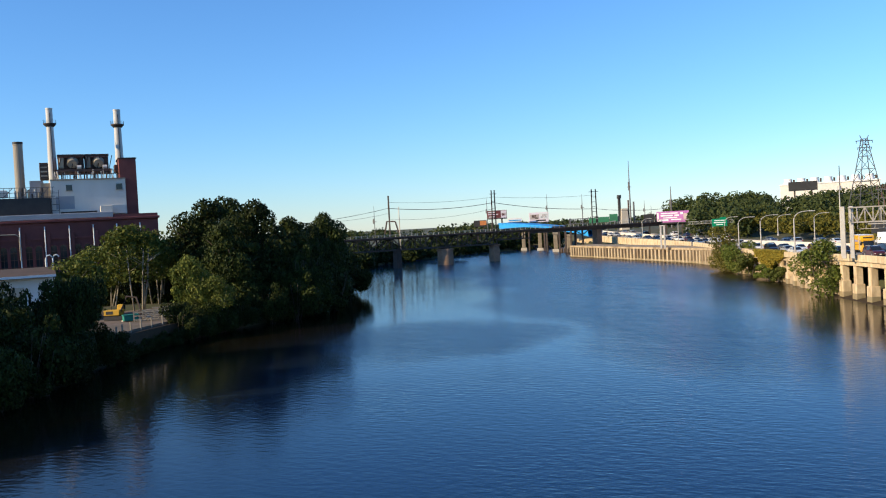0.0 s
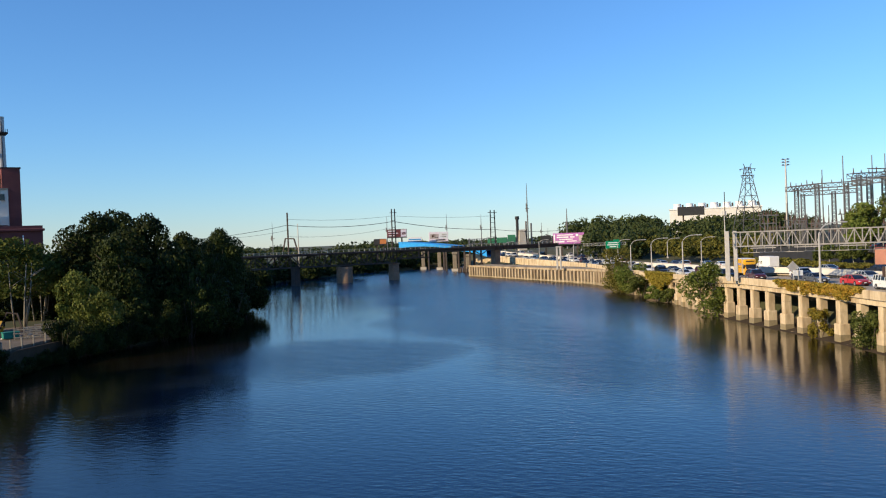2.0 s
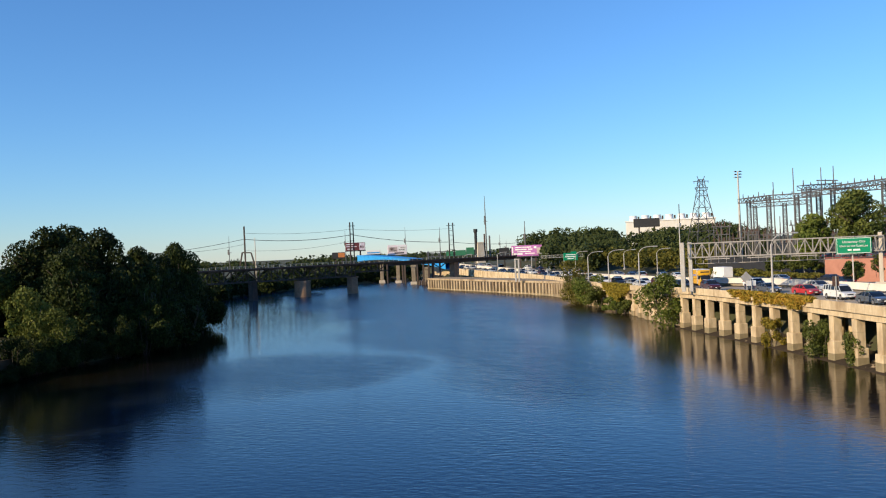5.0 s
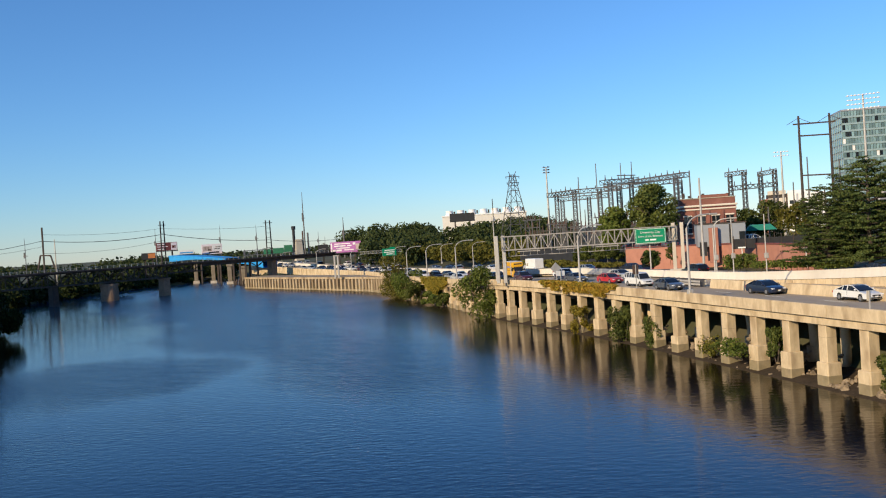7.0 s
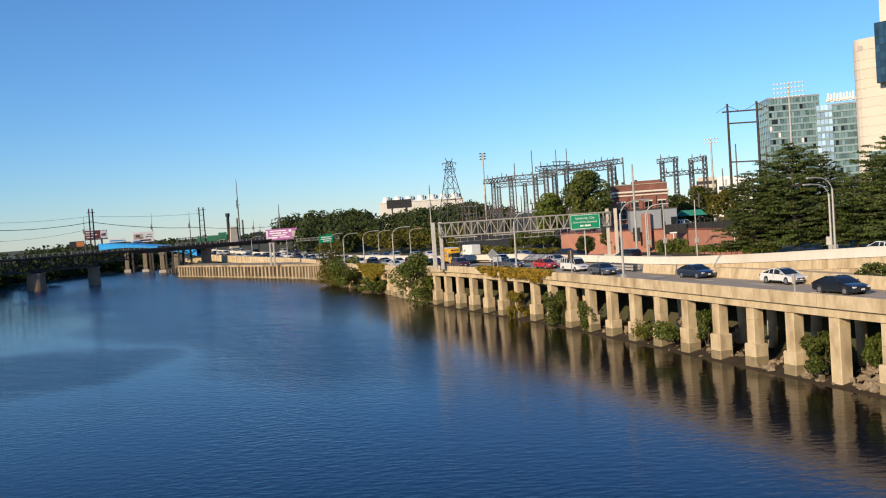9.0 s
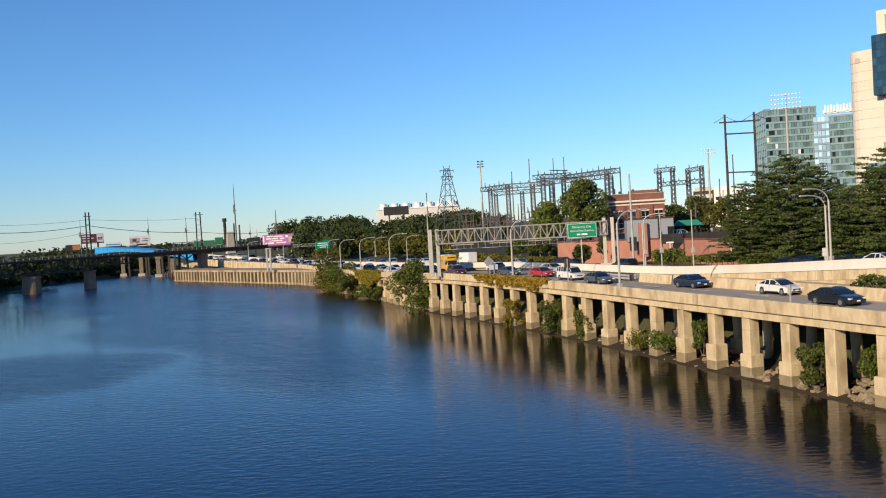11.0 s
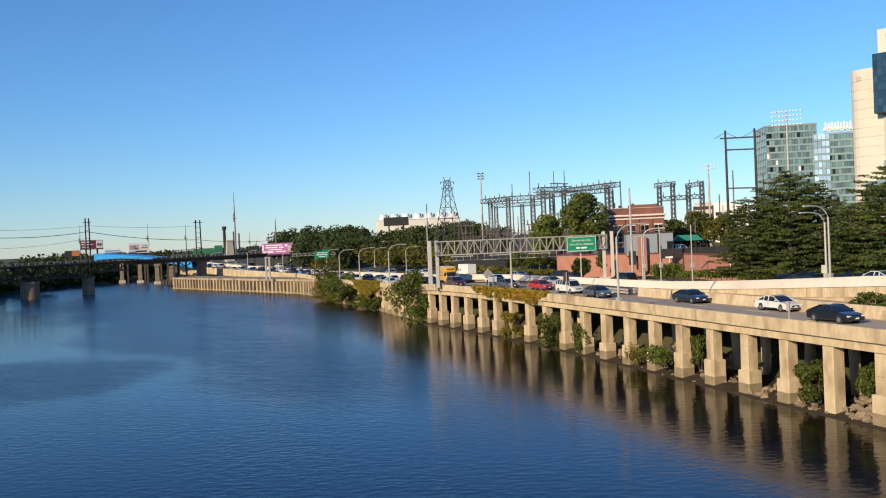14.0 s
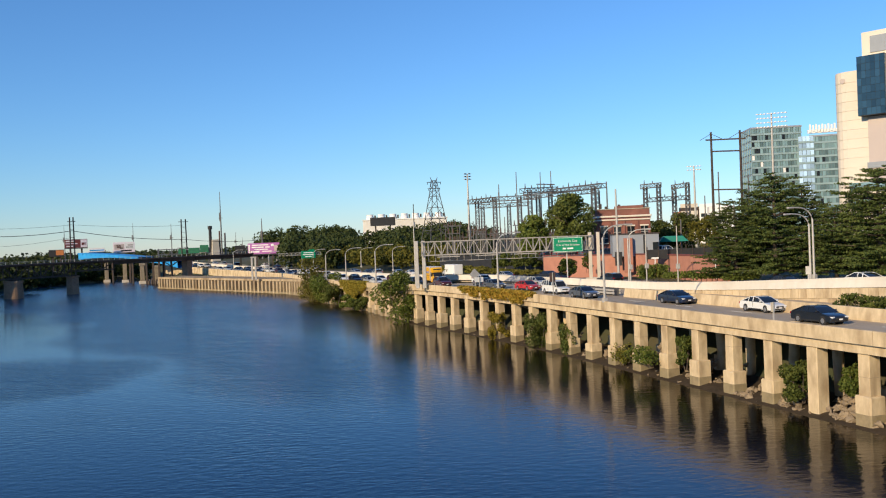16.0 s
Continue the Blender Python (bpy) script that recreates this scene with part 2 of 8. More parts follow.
LEAF = leaf("summer_leaves", (0.024, 0.044, 0.010), (0.15, 0.165, 0.036), 0.18)
LEAF_FAR = leaf("hillside_leaves", (0.026, 0.042, 0.014), (0.085, 0.10, 0.03))
LEAF_OLIVE = leaf("olive_leaves", (0.07, 0.08, 0.014), (0.23, 0.20, 0.035))
LEAF_PINE = leaf("pine_needles", (0.020, 0.042, 0.012), (0.125, 0.15, 0.038), 0.12, 0.5)
LEAF_YELLOW = leaf("yellowing_vine", (0.16, 0.15, 0.02), (0.38, 0.28, 0.04))
LEAF_RUST = leaf("reddening_vine", (0.17, 0.17, 0.02), (0.46, 0.27, 0.04), 0.25, 0.45)
# leaf green darkened: the bank's deep shade put into the colour
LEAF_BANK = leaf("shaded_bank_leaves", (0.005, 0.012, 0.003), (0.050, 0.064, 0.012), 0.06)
LEAF_YARD = leaf("sunlit_yellow_green_leaves", (0.030, 0.055, 0.010), (0.155, 0.165, 0.030), 0.22)
LEAF_FRESH = leaf("fresh_leaves", (0.05, 0.085, 0.014), (0.18, 0.20, 0.04))
GLASS_DARK = window_glass("dark_window_glass", (0.02, 0.025, 0.03))
# tower and blue glass tints raised: sky reflection put into the colour
GLASS_TOWER = window_glass("green_grey_curtain_glass", (0.17, 0.26, 0.275), 0.08, 1.0)
GLASS_BLUE = window_glass("blue_curtain_glass", (0.44, 0.62, 0.82), 0.12, 1.0)
GLASS_NAVY = window_glass("navy_curtain_glass", (0.020, 0.050, 0.085), 0.12, 0.6)
MUD = surface("wet_river_mud", (0.075, 0.055, 0.035), (0.045, 0.034, 0.022), 1.5, 0.9, 0.4, 4, spec=0.15)
WATER = river_water()

# ---- mesh helpers ----
def thing(name, m, label, category, group="", kind=""):
    ob = new(name)
    ob.empty_display_size = 0.5
    ob.matrix_basis = m if isinstance(m, Matrix) else Matrix.Translation(m)
    return tagged(ob, label, category, group, kind)


def part(name, bm, material, parent, label="", smooth=False, kind=""):
    me = bpy.data.meshes.new(name)
    bm.to_mesh(me)
    bm.free()
    return part_me(name, me, material, parent, label, smooth, kind)


def part_me(name, me, material, parent, label="", smooth=False, kind=""):
    if not me.materials:
        me.materials.append(material)
    if smooth:
        me.shade_smooth()
    ob = new(name, me)
    ob.parent = parent
    return tagged(ob, label, kind=kind)


def solo(name, bm, material, label, category, group="", kind="", smooth=False):
    ob = part(name, bm, material, None, smooth=smooth)
    return tagged(ob, label, category, group, kind)


def box(bm, c, s, rz=0.0, bevel=0.0, taper=1.0):
    """A box with its centre c and size s, turned rz degrees; taper shrinks its top."""
    m = pose(*c, 0, 0, rz)
    vs = []
    for z in (-1, 1):
        k = taper if z > 0 else 1.0
        for x, y in ((-1, -1), (1, -1), (1, 1), (-1, 1)):
            vs.append(bm.verts.new(m @ Vector((x * s[0] / 2 * k, y * s[1] / 2 * k, z * s[2] / 2))))
    fs = [(3, 2, 1, 0), (4, 5, 6, 7), (0, 1, 5, 4), (1, 2, 6, 5), (2, 3, 7, 6), (3, 0, 4, 7)]
    faces = [bm.faces.new([vs[i] for i in f]) for f in fs]
    if bevel:
        bmesh.ops.bevel(bm, geom=list({e for f in faces for e in f.edges}), offset=bevel, segments=1, affect="EDGES")
    return bm


def bar(bm, a, b, w, h=None):
    """A square bar from a to b."""
    a, b = Vector(a), Vector(b)
    h = h or w
    d = (b - a).normalized()
    up = Vector((0, 0, 1)) if abs(d.z) < 0.95 else Vector((1, 0, 0))
    s = d.cross(up).normalized()
    u = s.cross(d)
    vs = [bm.verts.new(p + s * (i * w / 2) + u * (j * h / 2)) for p in (a, b) for i, j in ((-1, -1), (1, -1), (1, 1), (-1, 1))]
    for f in ((3, 2, 1, 0), (4, 5, 6, 7), (0, 1, 5, 4), (1, 2, 6, 5), (2, 3, 7, 6), (3, 0, 4, 7)):
        bm.faces.new([vs[i] for i in f])
    return bm


def tube(bm, pts, radii, n=8, cap=True):
    """A round tube through pts."""
    rings = []
    pts = [Vector(p) for p in pts]
    for i, p in enumerate(pts):
        d = (pts[min(i + 1, len(pts) - 1)] - pts[max(i - 1, 0)]).normalized()
        up = Vector((0, 0, 1)) if abs(d.z) < 0.9 else Vector((1, 0, 0))
        s = d.cross(up).normalized()
        u = s.cross(d)
        r = radii[i] if isinstance(radii, (list, tuple)) else radii
        rings.append([bm.verts.new(p + (s * math.cos(k * math.tau / n) + u * math.sin(k * math.tau / n)) * r) for k in range(n)])
    for a, b in zip(rings, rings[1:]):
        for k in range(n):
            bm.faces.new((a[k], a[(k + 1) % n], b[(k + 1) % n], b[k]))
    if cap:
        bm.faces.new(rings[0][::-1])
        bm.faces.new(rings[-1])
    return bm


def prism(bm, outline, y0, y1):
    """An outline in x and z, drawn out along y."""
    a = [bm.verts.new((x, y0, z)) for x, z in outline]
    b = [bm.verts.new((x, y1, z)) for x, z in outline]
    n = len(outline)
    for i in range(n):
        bm.faces.new((a[i], a[(i + 1) % n], b[(i + 1) % n], b[i]))
    bm.faces.new(a[::-1])
    bm.faces.new(b)
    return bm


def slab(bm, outline, z0, z1):
    """An outline in x and y, drawn up from z0 to z1."""
    a = [bm.verts.new((x, y, z0)) for x, y in outline]
    b = [bm.verts.new((x, y, z1)) for x, y in outline]
    n = len(outline)
    for i in range(n):
        bm.faces.new((a[i], a[(i + 1) % n], b[(i + 1) % n], b[i]))
    bm.faces.new(a[::-1])
    bm.faces.new(b)
    return bm


def fresh():
    return bmesh.new()


def tidy(bm):
    bmesh.ops.recalc_face_normals(bm, faces=bm.faces)
    return bm


class Line:
    """A smooth line in plan through control points, by its length, with its right-hand side."""

    def __init__(self, ctrl, step=1.0):
        c = [Vector(p) for p in ctrl]
        c = [c[0] * 2 - c[1]] + c + [c[-1] * 2 - c[-2]]
        pts = []
        for i in range(1, len(c) - 2):
            n = max(2, int((c[i + 1] - c[i]).length / step))
            for k in range(n):
                t = k / n
                p0, p1, p2, p3 = c[i - 1], c[i], c[i + 1], c[i + 2]
                pts.append(0.5 * (2 * p1 + (p2 - p0) * t + (2 * p0 - 5 * p1 + 4 * p2 - p3) * t * t + (3 * p1 - p0 - 3 * p2 + p3) * t ** 3))
        pts.append(c[-2])
        self.p = np.array([tuple(v) for v in pts])
        d = np.hypot(*np.diff(self.p[:, :2], axis=0).T)
        self.s = np.concatenate([[0], np.cumsum(d)])
        self.length = self.s[-1]

    def at(self, s, off=0.0):
        q = np.array([np.interp(s, self.s, self.p[:, k]) for k in range(self.p.shape[1])])
        a = np.array([np.interp(s + 0.5, self.s, self.p[:, k]) - np.interp(s - 0.5, self.s, self.p[:, k]) for k in range(2)])
        a /= np.hypot(*a)
        r = np.array([a[1], -a[0]])
        q[:2] += r * off
        return q, math.degrees(math.atan2(a[1], a[0]))

    def near_y(self, y):
        return float(np.interp(y, self.p[:, 1], self.s))


def sweep(bm, line, s0, s1, outline, step=3.0, zof=None):
    """Draws a closed outline of (offset to the right, height) along a line."""
    n = max(2, int((s1 - s0) / step) + 1)
    rings = []
    for s in np.linspace(s0, s1, n):
        ring = []
        for o, z in outline:
            q, _ = line.at(s, o)
            ring.append(bm.verts.new((q[0], q[1], z + (zof(q) if zof else (q[2] if len(q) > 2 else 0)))))
        rings.append(ring)
    k = len(outline)
    for a, b in zip(rings, rings[1:]):
        for i in range(k):
            bm.faces.new((a[i], a[(i + 1) % k], b[(i + 1) % k], b[i]))
    bm.faces.new(rings[0])
    bm.faces.new(rings[-1][::-1])
    return tidy(bm)


# ---- foliage ----
def leaves_mesh(name, blobs, count, size, rng, flat=0.0, droop=0.0, shell=0.55):
    """A mesh of many small folded leaf sprays, spread through ellipsoids (x, y, z, rx, ry, rz), thicker towards their skins."""
    b = np.array(blobs, float)
    vol = b[:, 3] * b[:, 4] + b[:, 4] * b[:, 5] + b[:, 3] * b[:, 5]
    pick = rng.choice(len(b), count, p=vol / vol.sum())
    d = rng.normal(size=(count, 3))
    d /= np.linalg.norm(d, axis=1)[:, None]
    rad = shell + (1.08 - shell) * rng.random(count) ** 0.6
    pos = b[pick, :3] + d * b[pick, 3:] * rad[:, None]
    n = d * 0.8 + rng.normal(size=(count, 3)) * 0.6
    n[:, 2] += flat
    n /= np.linalg.norm(n, axis=1)[:, None]
    up = rng.normal(size=(count, 3))
    up[:, 2] -= droop
    t = np.cross(n, up)
    t /= np.linalg.norm(t, axis=1)[:, None] + 1e-9
    u = np.cross(n, t)
    s = size * (0.6 + 0.8 * rng.random(count))[:, None]
    w = s * (0.45 + 0.35 * rng.random(count))[:, None]
    # four corners and a raised fold
    v = np.empty((count, 4, 3))
    v[:, 0] = pos - t * s
    v[:, 1] = pos - u * w + n * s * 0.18
    v[:, 2] = pos + t * s
    v[:, 3] = pos + u * w + n * s * 0.18
    me = bpy.data.meshes.new(name)
    me.vertices.add(count * 4)
    me.vertices.foreach_set("co", v.ravel())
    idx = np.arange(count * 4).reshape(count, 4)
    tri = np.stack([idx[:, [0, 1, 2]], idx[:, [0, 2, 3]]], 1).reshape(-1)
    me.loops.add(count * 6)
    me.loops.foreach_set("vertex_index", tri)
    me.polygons.add(count * 2)
    me.polygons.foreach_set("loop_start", np.arange(count * 2) * 3)
    me.update(calc_edges=True)
    me.validate()
    return me


def broad_tree(name, m, height, spread, rng, label, leaf_mat, group="", count=5000, size=0.34, bark=None, low=0.2, trunks=1, category="tree"):
    """A broadleaf tree: trunk, limbs and an uneven crown of sprays with gaps."""
    t = thing(name, m, label, category, group)
    bm = fresh()
    blobs = []
    for k in range(trunks):
        a0 = rng.random() * math.tau
        off = 0.0 if trunks == 1 else spread * 0.12
        bx, by = math.cos(a0) * off, math.sin(a0) * off
        top = (bx * 2.5 + rng.normal() * 0.3, by * 2.5 + rng.normal() * 0.3, height * 0.72)
        r = height * (0.02 if trunks == 1 else 0.0075)
        mid = ((bx + top[0]) / 2 + rng.normal() * 0.15, (by + top[1]) / 2 + rng.normal() * 0.15, height * 0.36)
        tube(bm, [(bx, by, -0.4), mid, top], [r * 1.3, r, r * 0.35], 8)
        for i in range(int(6 / trunks) + 2):
            z = height * (low + 0.05 + (0.72 - low - 0.1) * rng.random())
            a = rng.random() * math.tau
            ln = spread * (0.3 + 0.25 * rng.random()) * (1.0 if trunks == 1 else 0.55)
            f = z / (height * 0.72)
            p0 = (bx + (top[0] - bx) * f, by + (top[1] - by) * f, z)
            p1 = (p0[0] + math.cos(a) * ln, p0[1] + math.sin(a) * ln, z + ln * 0.7)
            tube(bm, [p0, p1], [r * 0.45, r * 0.12], 5)
    part("trunk", tidy(bm), bark or BARK, t, smooth=True)
    nb = 13
    for i in range(nb):
        f = low + (1 - low) * (i + 0.5) / nb
        prof = math.sin(math.pi * min(1.0, (f - low) / (1 - low) * 0.78 + 0.2)) ** 0.7
        a = rng.random() * math.tau
        rr = spread * 0.5 * prof * (0.35 + 0.5 * rng.random())
        q = spread * (0.17 + 0.12 * rng.random()) * (0.55 + 0.6 * prof)
        blobs.append((math.cos(a) * rr, math.sin(a) * rr, min(height * f, height - q * 0.75), q, q * (0.8 + 0.4 * rng.random()), q * (0.65 + 0.2 * rng.random())))
    for i in range(9):
        a = rng.random() * math.tau
        f = low + (1 - low) * rng.random()
        q = spread * (0.07 + 0.06 * rng.random())
        blobs.append((math.cos(a) * spread * 0.4, math.sin(a) * spread * 0.4, height * f * 0.78, q, q, q * 0.8))
    part_me("crown", leaves_mesh("crown", blobs, count, size, rng), leaf_mat, t)
    return t


def shrub(name, m, w, h, rng, label, leaf_mat, group="", count=1200, size=0.2, category="shrub", d=None):
    """A shrub: a few stems and low uneven clumps."""
    t = thing(name, m, label, category, group)
    d = d or w
    bm = fresh()
    for i in range(5):
        a = rng.random() * math.tau
        tube(bm, [(math.cos(a) * w * 0.05, math.sin(a) * d * 0.05, -0.3), (math.cos(a) * w * 0.25, math.sin(a) * d * 0.25, h * 0.7)], [0.05, 0.02], 5)
    part("stem", tidy(bm), BARK, t)
    blobs = []
    for i in range(20):
        q = 0.07 + 0.17 * rng.random() ** 1.5
        z = 0.12 + 0.76 * rng.random()
        a, r = rng.random() * math.tau, (0.5 - q * 0.7) * rng.random() ** 0.5 * (1.05 - 0.45 * abs(z - 0.45))
        blobs.append((math.cos(a) * r * w, math.sin(a) * r * d, h * min(z, 1 - q), q * w, q * d, q * h * 1.1))
    part_me("foliage", leaves_mesh("foliage", blobs, count, size, rng), leaf_mat, t)
    return t


# ---- river, ground, roads ----
# river wall in plan with the height of its top, from behind the eye to the far bridge
SHORE = Line([(52, -32, 6.7), (46, 0, 6.7), (40.5, 28, 6.7), (36.7, 43, 6.7), (33.3, 55.5, 6.7), (30.5, 67, 6.7), (27.6, 79.1, 6.7), (24.2, 92.8, 6.7),
              (19.8, 109, 6.7), (15.2, 123.5, 6.7), (9.8, 139, 6.65), (4.6, 156, 6.2), (-1.3, 180, 5.7), (-8, 203, 5.25), (-14, 228, 4.6), (-23, 251, 4.1),
              (-41, 277, 4.0), (-73, 322, 3.95)])
# the white barrier between the two roadways, with the height of its top
MEDIAN = Line([(60, 30, 10.8), (53.5, 60, 9.5), (48.6, 78, 8.7), (43.9, 97.6, 7.6), (40.5, 106, 7.25), (36.9, 116.3, 7.0), (30.1, 136.7, 7.0), (22.1, 159.5, 6.9),
               (12.5, 178.6, 6.6), (-1, 227, 5.9), (-12, 260, 5.6), (-24, 290, 5.7), (-40, 325, 6.2), (-60, 365, 7.0), (-80, 410, 8.0)])
LEFT = [(-58, -60), (-60, 20), (-65, 59), (-67.5, 66), (-71.4, 77), (-72.6, 83), (-75, 90), (-76.4, 97), (-77, 105), (-77, 113), (-75.5, 125), (-77, 143), (-87, 172),
        (-105, 205), (-122, 245), (-136, 275), (-144, 292), (-145, 318), (-140, 354), (-134, 385), (-118, 408), (-124, 445), (-150, 482), (-190, 530), (-330, 660)]
FARR = [(-73, 322), (-80, 350), (-92, 400), (-104, 440), (-125, 478), (-165, 520), (-300, 640)]


def road_z(y):
    return float(np.interp(y, [60, 125, 140, 156, 180, 203, 228, 262, 300, 330, 365, 410], [5.85, 5.85, 5.8, 5.4, 4.95, 4.6, 4.45, 4.3, 4.4, 4.9, 5.8, 6.8]))


RIVER = [tuple(p[:2]) for p in SHORE.p[::3]] + FARR + LEFT[::-1]


def ground_heights(px, py):
    poly = np.array(RIVER)
    a, b = poly, np.roll(poly, -1, 0)
    best = np.full(px.shape, 1e9)
    inside = np.zeros(px.shape, bool)
    for (ax, ay), (bx, by) in zip(a, b):
        dx, dy = bx - ax, by - ay
        t = np.clip(((px - ax) * dx + (py - ay) * dy) / (dx * dx + dy * dy + 1e-9), 0, 1)
        best = np.minimum(best, np.hypot(px - ax - t * dx, py - ay - t * dy))
        cross = ((ay > py) != (by > py)) & (px < (bx - ax) * (py - ay) / (by - ay + 1e-12) + ax)
        inside ^= cross
    sx = np.interp(py, [p[1] for p in SHORE.p] + [400, 600, 900], [p[0] for p in SHORE.p] + [-92, -124, -225])
    right = px > sx - 5
    mx = np.interp(py, MEDIAN.p[:, 1], MEDIAN.p[:, 0])
    base = np.interp(py, [0, 120, 200, 250, 330, 400], [4.9, 4.9, 3.6, 3.1, 3.3, 5.0])
    rise = np.interp(best, [0, 2.5, 7, 10], [0.0, 0.05, 0.5, 1.0])
    hr = -0.5 + (base + 0.5) * rise
    past = np.clip(px - mx - 3.8, 0, 1e9)
    top = np.interp(py, MEDIAN.p[:, 1], MEDIAN.p[:, 2]) - 1.35
    hill = np.interp(past, [0, 3, 14, 30, 60, 170, 400, 3000], [0, 0, 0, 0.6, 2.2, 5.0, 6.0, 6.0])
    hr = np.where(past > 0, top + hill, hr)
    hl = np.interp(best, [0, 1.5, 6, 25, 80, 3000], [-0.3, 0.6, 2.4, 3.2, 4.0, 5.0])
    h = np.where(right, hr, hl)
    bump = 0.25 * np.sin(px * 0.31 + 1.3 * np.sin(py * 0.17)) * np.sin(py * 0.27) * np.clip((best - 10) / 20, 0, 1)
    h = np.where(inside, -np.minimum(3.0, 0.5 + best * 0.4), h + np.where(right & (past <= 20), 0, bump))
    return h


def build_ground():
    xs = np.concatenate([-np.geomspace(2600, 215, 16), np.arange(-205, 121, 3.5), np.geomspace(130, 2600, 18)])
    ys = np.concatenate([-np.geomspace(1500, 70, 9), np.arange(-60, 481, 4.0), np.geomspace(495, 3600, 20)])
    gx, gy = np.meshgrid(xs, ys)
    h = ground_heights(gx.ravel(), gy.ravel())
    nx, ny = len(xs), len(ys)
    idx = np.arange(nx * ny).reshape(ny, nx)
    faces = np.stack([idx[:-1, :-1], idx[:-1, 1:], idx[1:, 1:], idx[1:, :-1]], -1).reshape(-1, 4)
    me = bpy.data.meshes.new("ground")
    me.from_pydata(np.stack([gx.ravel(), gy.ravel(), h], -1).tolist(), [], faces.tolist())
    ob = part_me("ground", me, GROUND, None, smooth=True)
    tagged(ob, "rough grass and bare earth on both river banks", "ground", kind="structure")


build_ground()


def ramp(v, lo, hi):
    t = np.clip((v - lo) / (hi - lo), 0, 1)
    return t * t * (3 - 2 * t)


def ruffle(x, y):
    """How steep the ripples are: gusts on the open river, still water in the lee of both banks."""
    n = np.sin(x * 0.11 + 1.7 * np.sin(y * 0.045)) * np.sin(y * 0.06 + 1.3 * np.sin(x * 0.07)) + 0.5 * np.sin(x * 0.31 + y * 0.12) * np.sin(y * 0.19 - 0.6)
    gust = ramp(0.89 * (x + 112) + 0.45 * (y - 262) + 3.5 * n, 1, 16)
    patch = 1 - ramp(np.hypot((x + 42) / 15, (y - 103) / 19) + 0.3 * n, 0.45, 1.15)
    near = 1 - ramp(y, 65, 95)
    g = np.maximum(0, np.maximum(np.maximum(gust, patch * 0.9) * (1 - near), near * (0.12 + 0.16 * n)))
    sx = np.interp(y, SHORE.p[:, 1], SHORE.p[:, 0])
    steep = 0.015 + 0.044 * g * np.maximum(ramp(sx - x, 14, 34), ramp(y, 120, 175))
    steep *= 0.55 + 0.45 * np.maximum(ramp(sx - x, 6, 22), ramp(y, 120, 175))
    lx = np.interp(y, [p[1] for p in LEFT], [p[0] for p in LEFT])
    return steep * (0.2 + 0.8 * ramp(x - lx + 4 * n, 6, 36))


def build_water():
    """One sheet with real ripples, its mesh finer in the reach by the foot bridge."""
    rng = np.random.default_rng(9)
    be = np.concatenate([np.arange(-180, -36, 12.0), np.arange(-36, 52, 0.16), np.arange(52, 180, 12.0)])
    far = np.concatenate([[0.0, 10, 25], 36 * np.exp(np.arange(0, 2.56, 0.0045)), [520, 620, 800, 1200]])
    b, r = np.meshgrid(np.radians(be), far)
    x, y = (-r * np.sin(b)).ravel(), (r * np.cos(b)).ravel()
    rr = r.ravel()
    cell = np.maximum(rr * 0.0045, 0.1)
    z = np.zeros_like(x)
    total = np.full_like(x, 1e-6)
    for k in range(46):
        length = 0.7 * (13.0 / 0.7) ** (k / 45)
        a = math.radians(70) + rng.normal() * 0.75
        w = ramp(length / cell, 2.6, 4.5) * (1 - ramp(length / cell, 6, 14) * 0.8)
        kx, ky = math.cos(a) * math.tau / length, math.sin(a) * math.tau / length
        total += w * w * 0.5
        z += w * np.sin(kx * x + ky * y + rng.random() * math.tau) * length / math.tau
    steep = ruffle(x, y)
    z *= (0.16 + 0.22 * ramp(steep, 0.015, 0.05)) * steep / np.sqrt(total)
    z *= ((rr > 30) & (rr < 465)) & (np.abs(np.degrees(b.ravel()) - 8) < 43)
    nb, nr = len(be), len(far)
    idx = np.arange(nb * nr).reshape(nr, nb)
    nxt = np.roll(idx, -1, 1)
    q = np.stack([idx[:-1], idx[1:], nxt[1:], nxt[:-1]], -1).reshape(-1, 4)
    me = bpy.data.meshes.new("water")
    me.vertices.add(nb * nr)
    me.vertices.foreach_set("co", np.stack([x, y, z], -1).ravel())
    me.loops.add(q.size)
    me.loops.foreach_set("vertex_index", q.ravel())
    me.polygons.add(len(q))
    me.polygons.foreach_set("loop_start", np.arange(len(q)) * 4)
    me.update(calc_edges=True)
    me.validate()
    if me.polygons[len(q) // 2].normal.z < 0:
        me.flip_normals()
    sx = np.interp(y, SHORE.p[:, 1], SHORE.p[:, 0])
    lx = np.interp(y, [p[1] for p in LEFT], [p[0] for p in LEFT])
    # how far bank shade is painted into the water colour
    bank_shade = np.maximum((1 - ramp(sx - x, 3, 26)) * ramp(x - sx, -40, -3), (1 - ramp(x - lx, 8, 42)) * (1 - ramp(y, 170, 230)))
    me.attributes.new("bank_shade", "FLOAT", "POINT").data.foreach_set("value", bank_shade.astype(np.float32))
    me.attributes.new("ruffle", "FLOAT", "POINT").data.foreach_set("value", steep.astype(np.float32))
    ob = part_me("water", me, WATER, None, smooth=True)
    tagged(ob, "deep blue river water, rippled, mirroring sky and piers", "river", kind="structure")


build_water()

# near roadway: from the river parapet to the white barrier


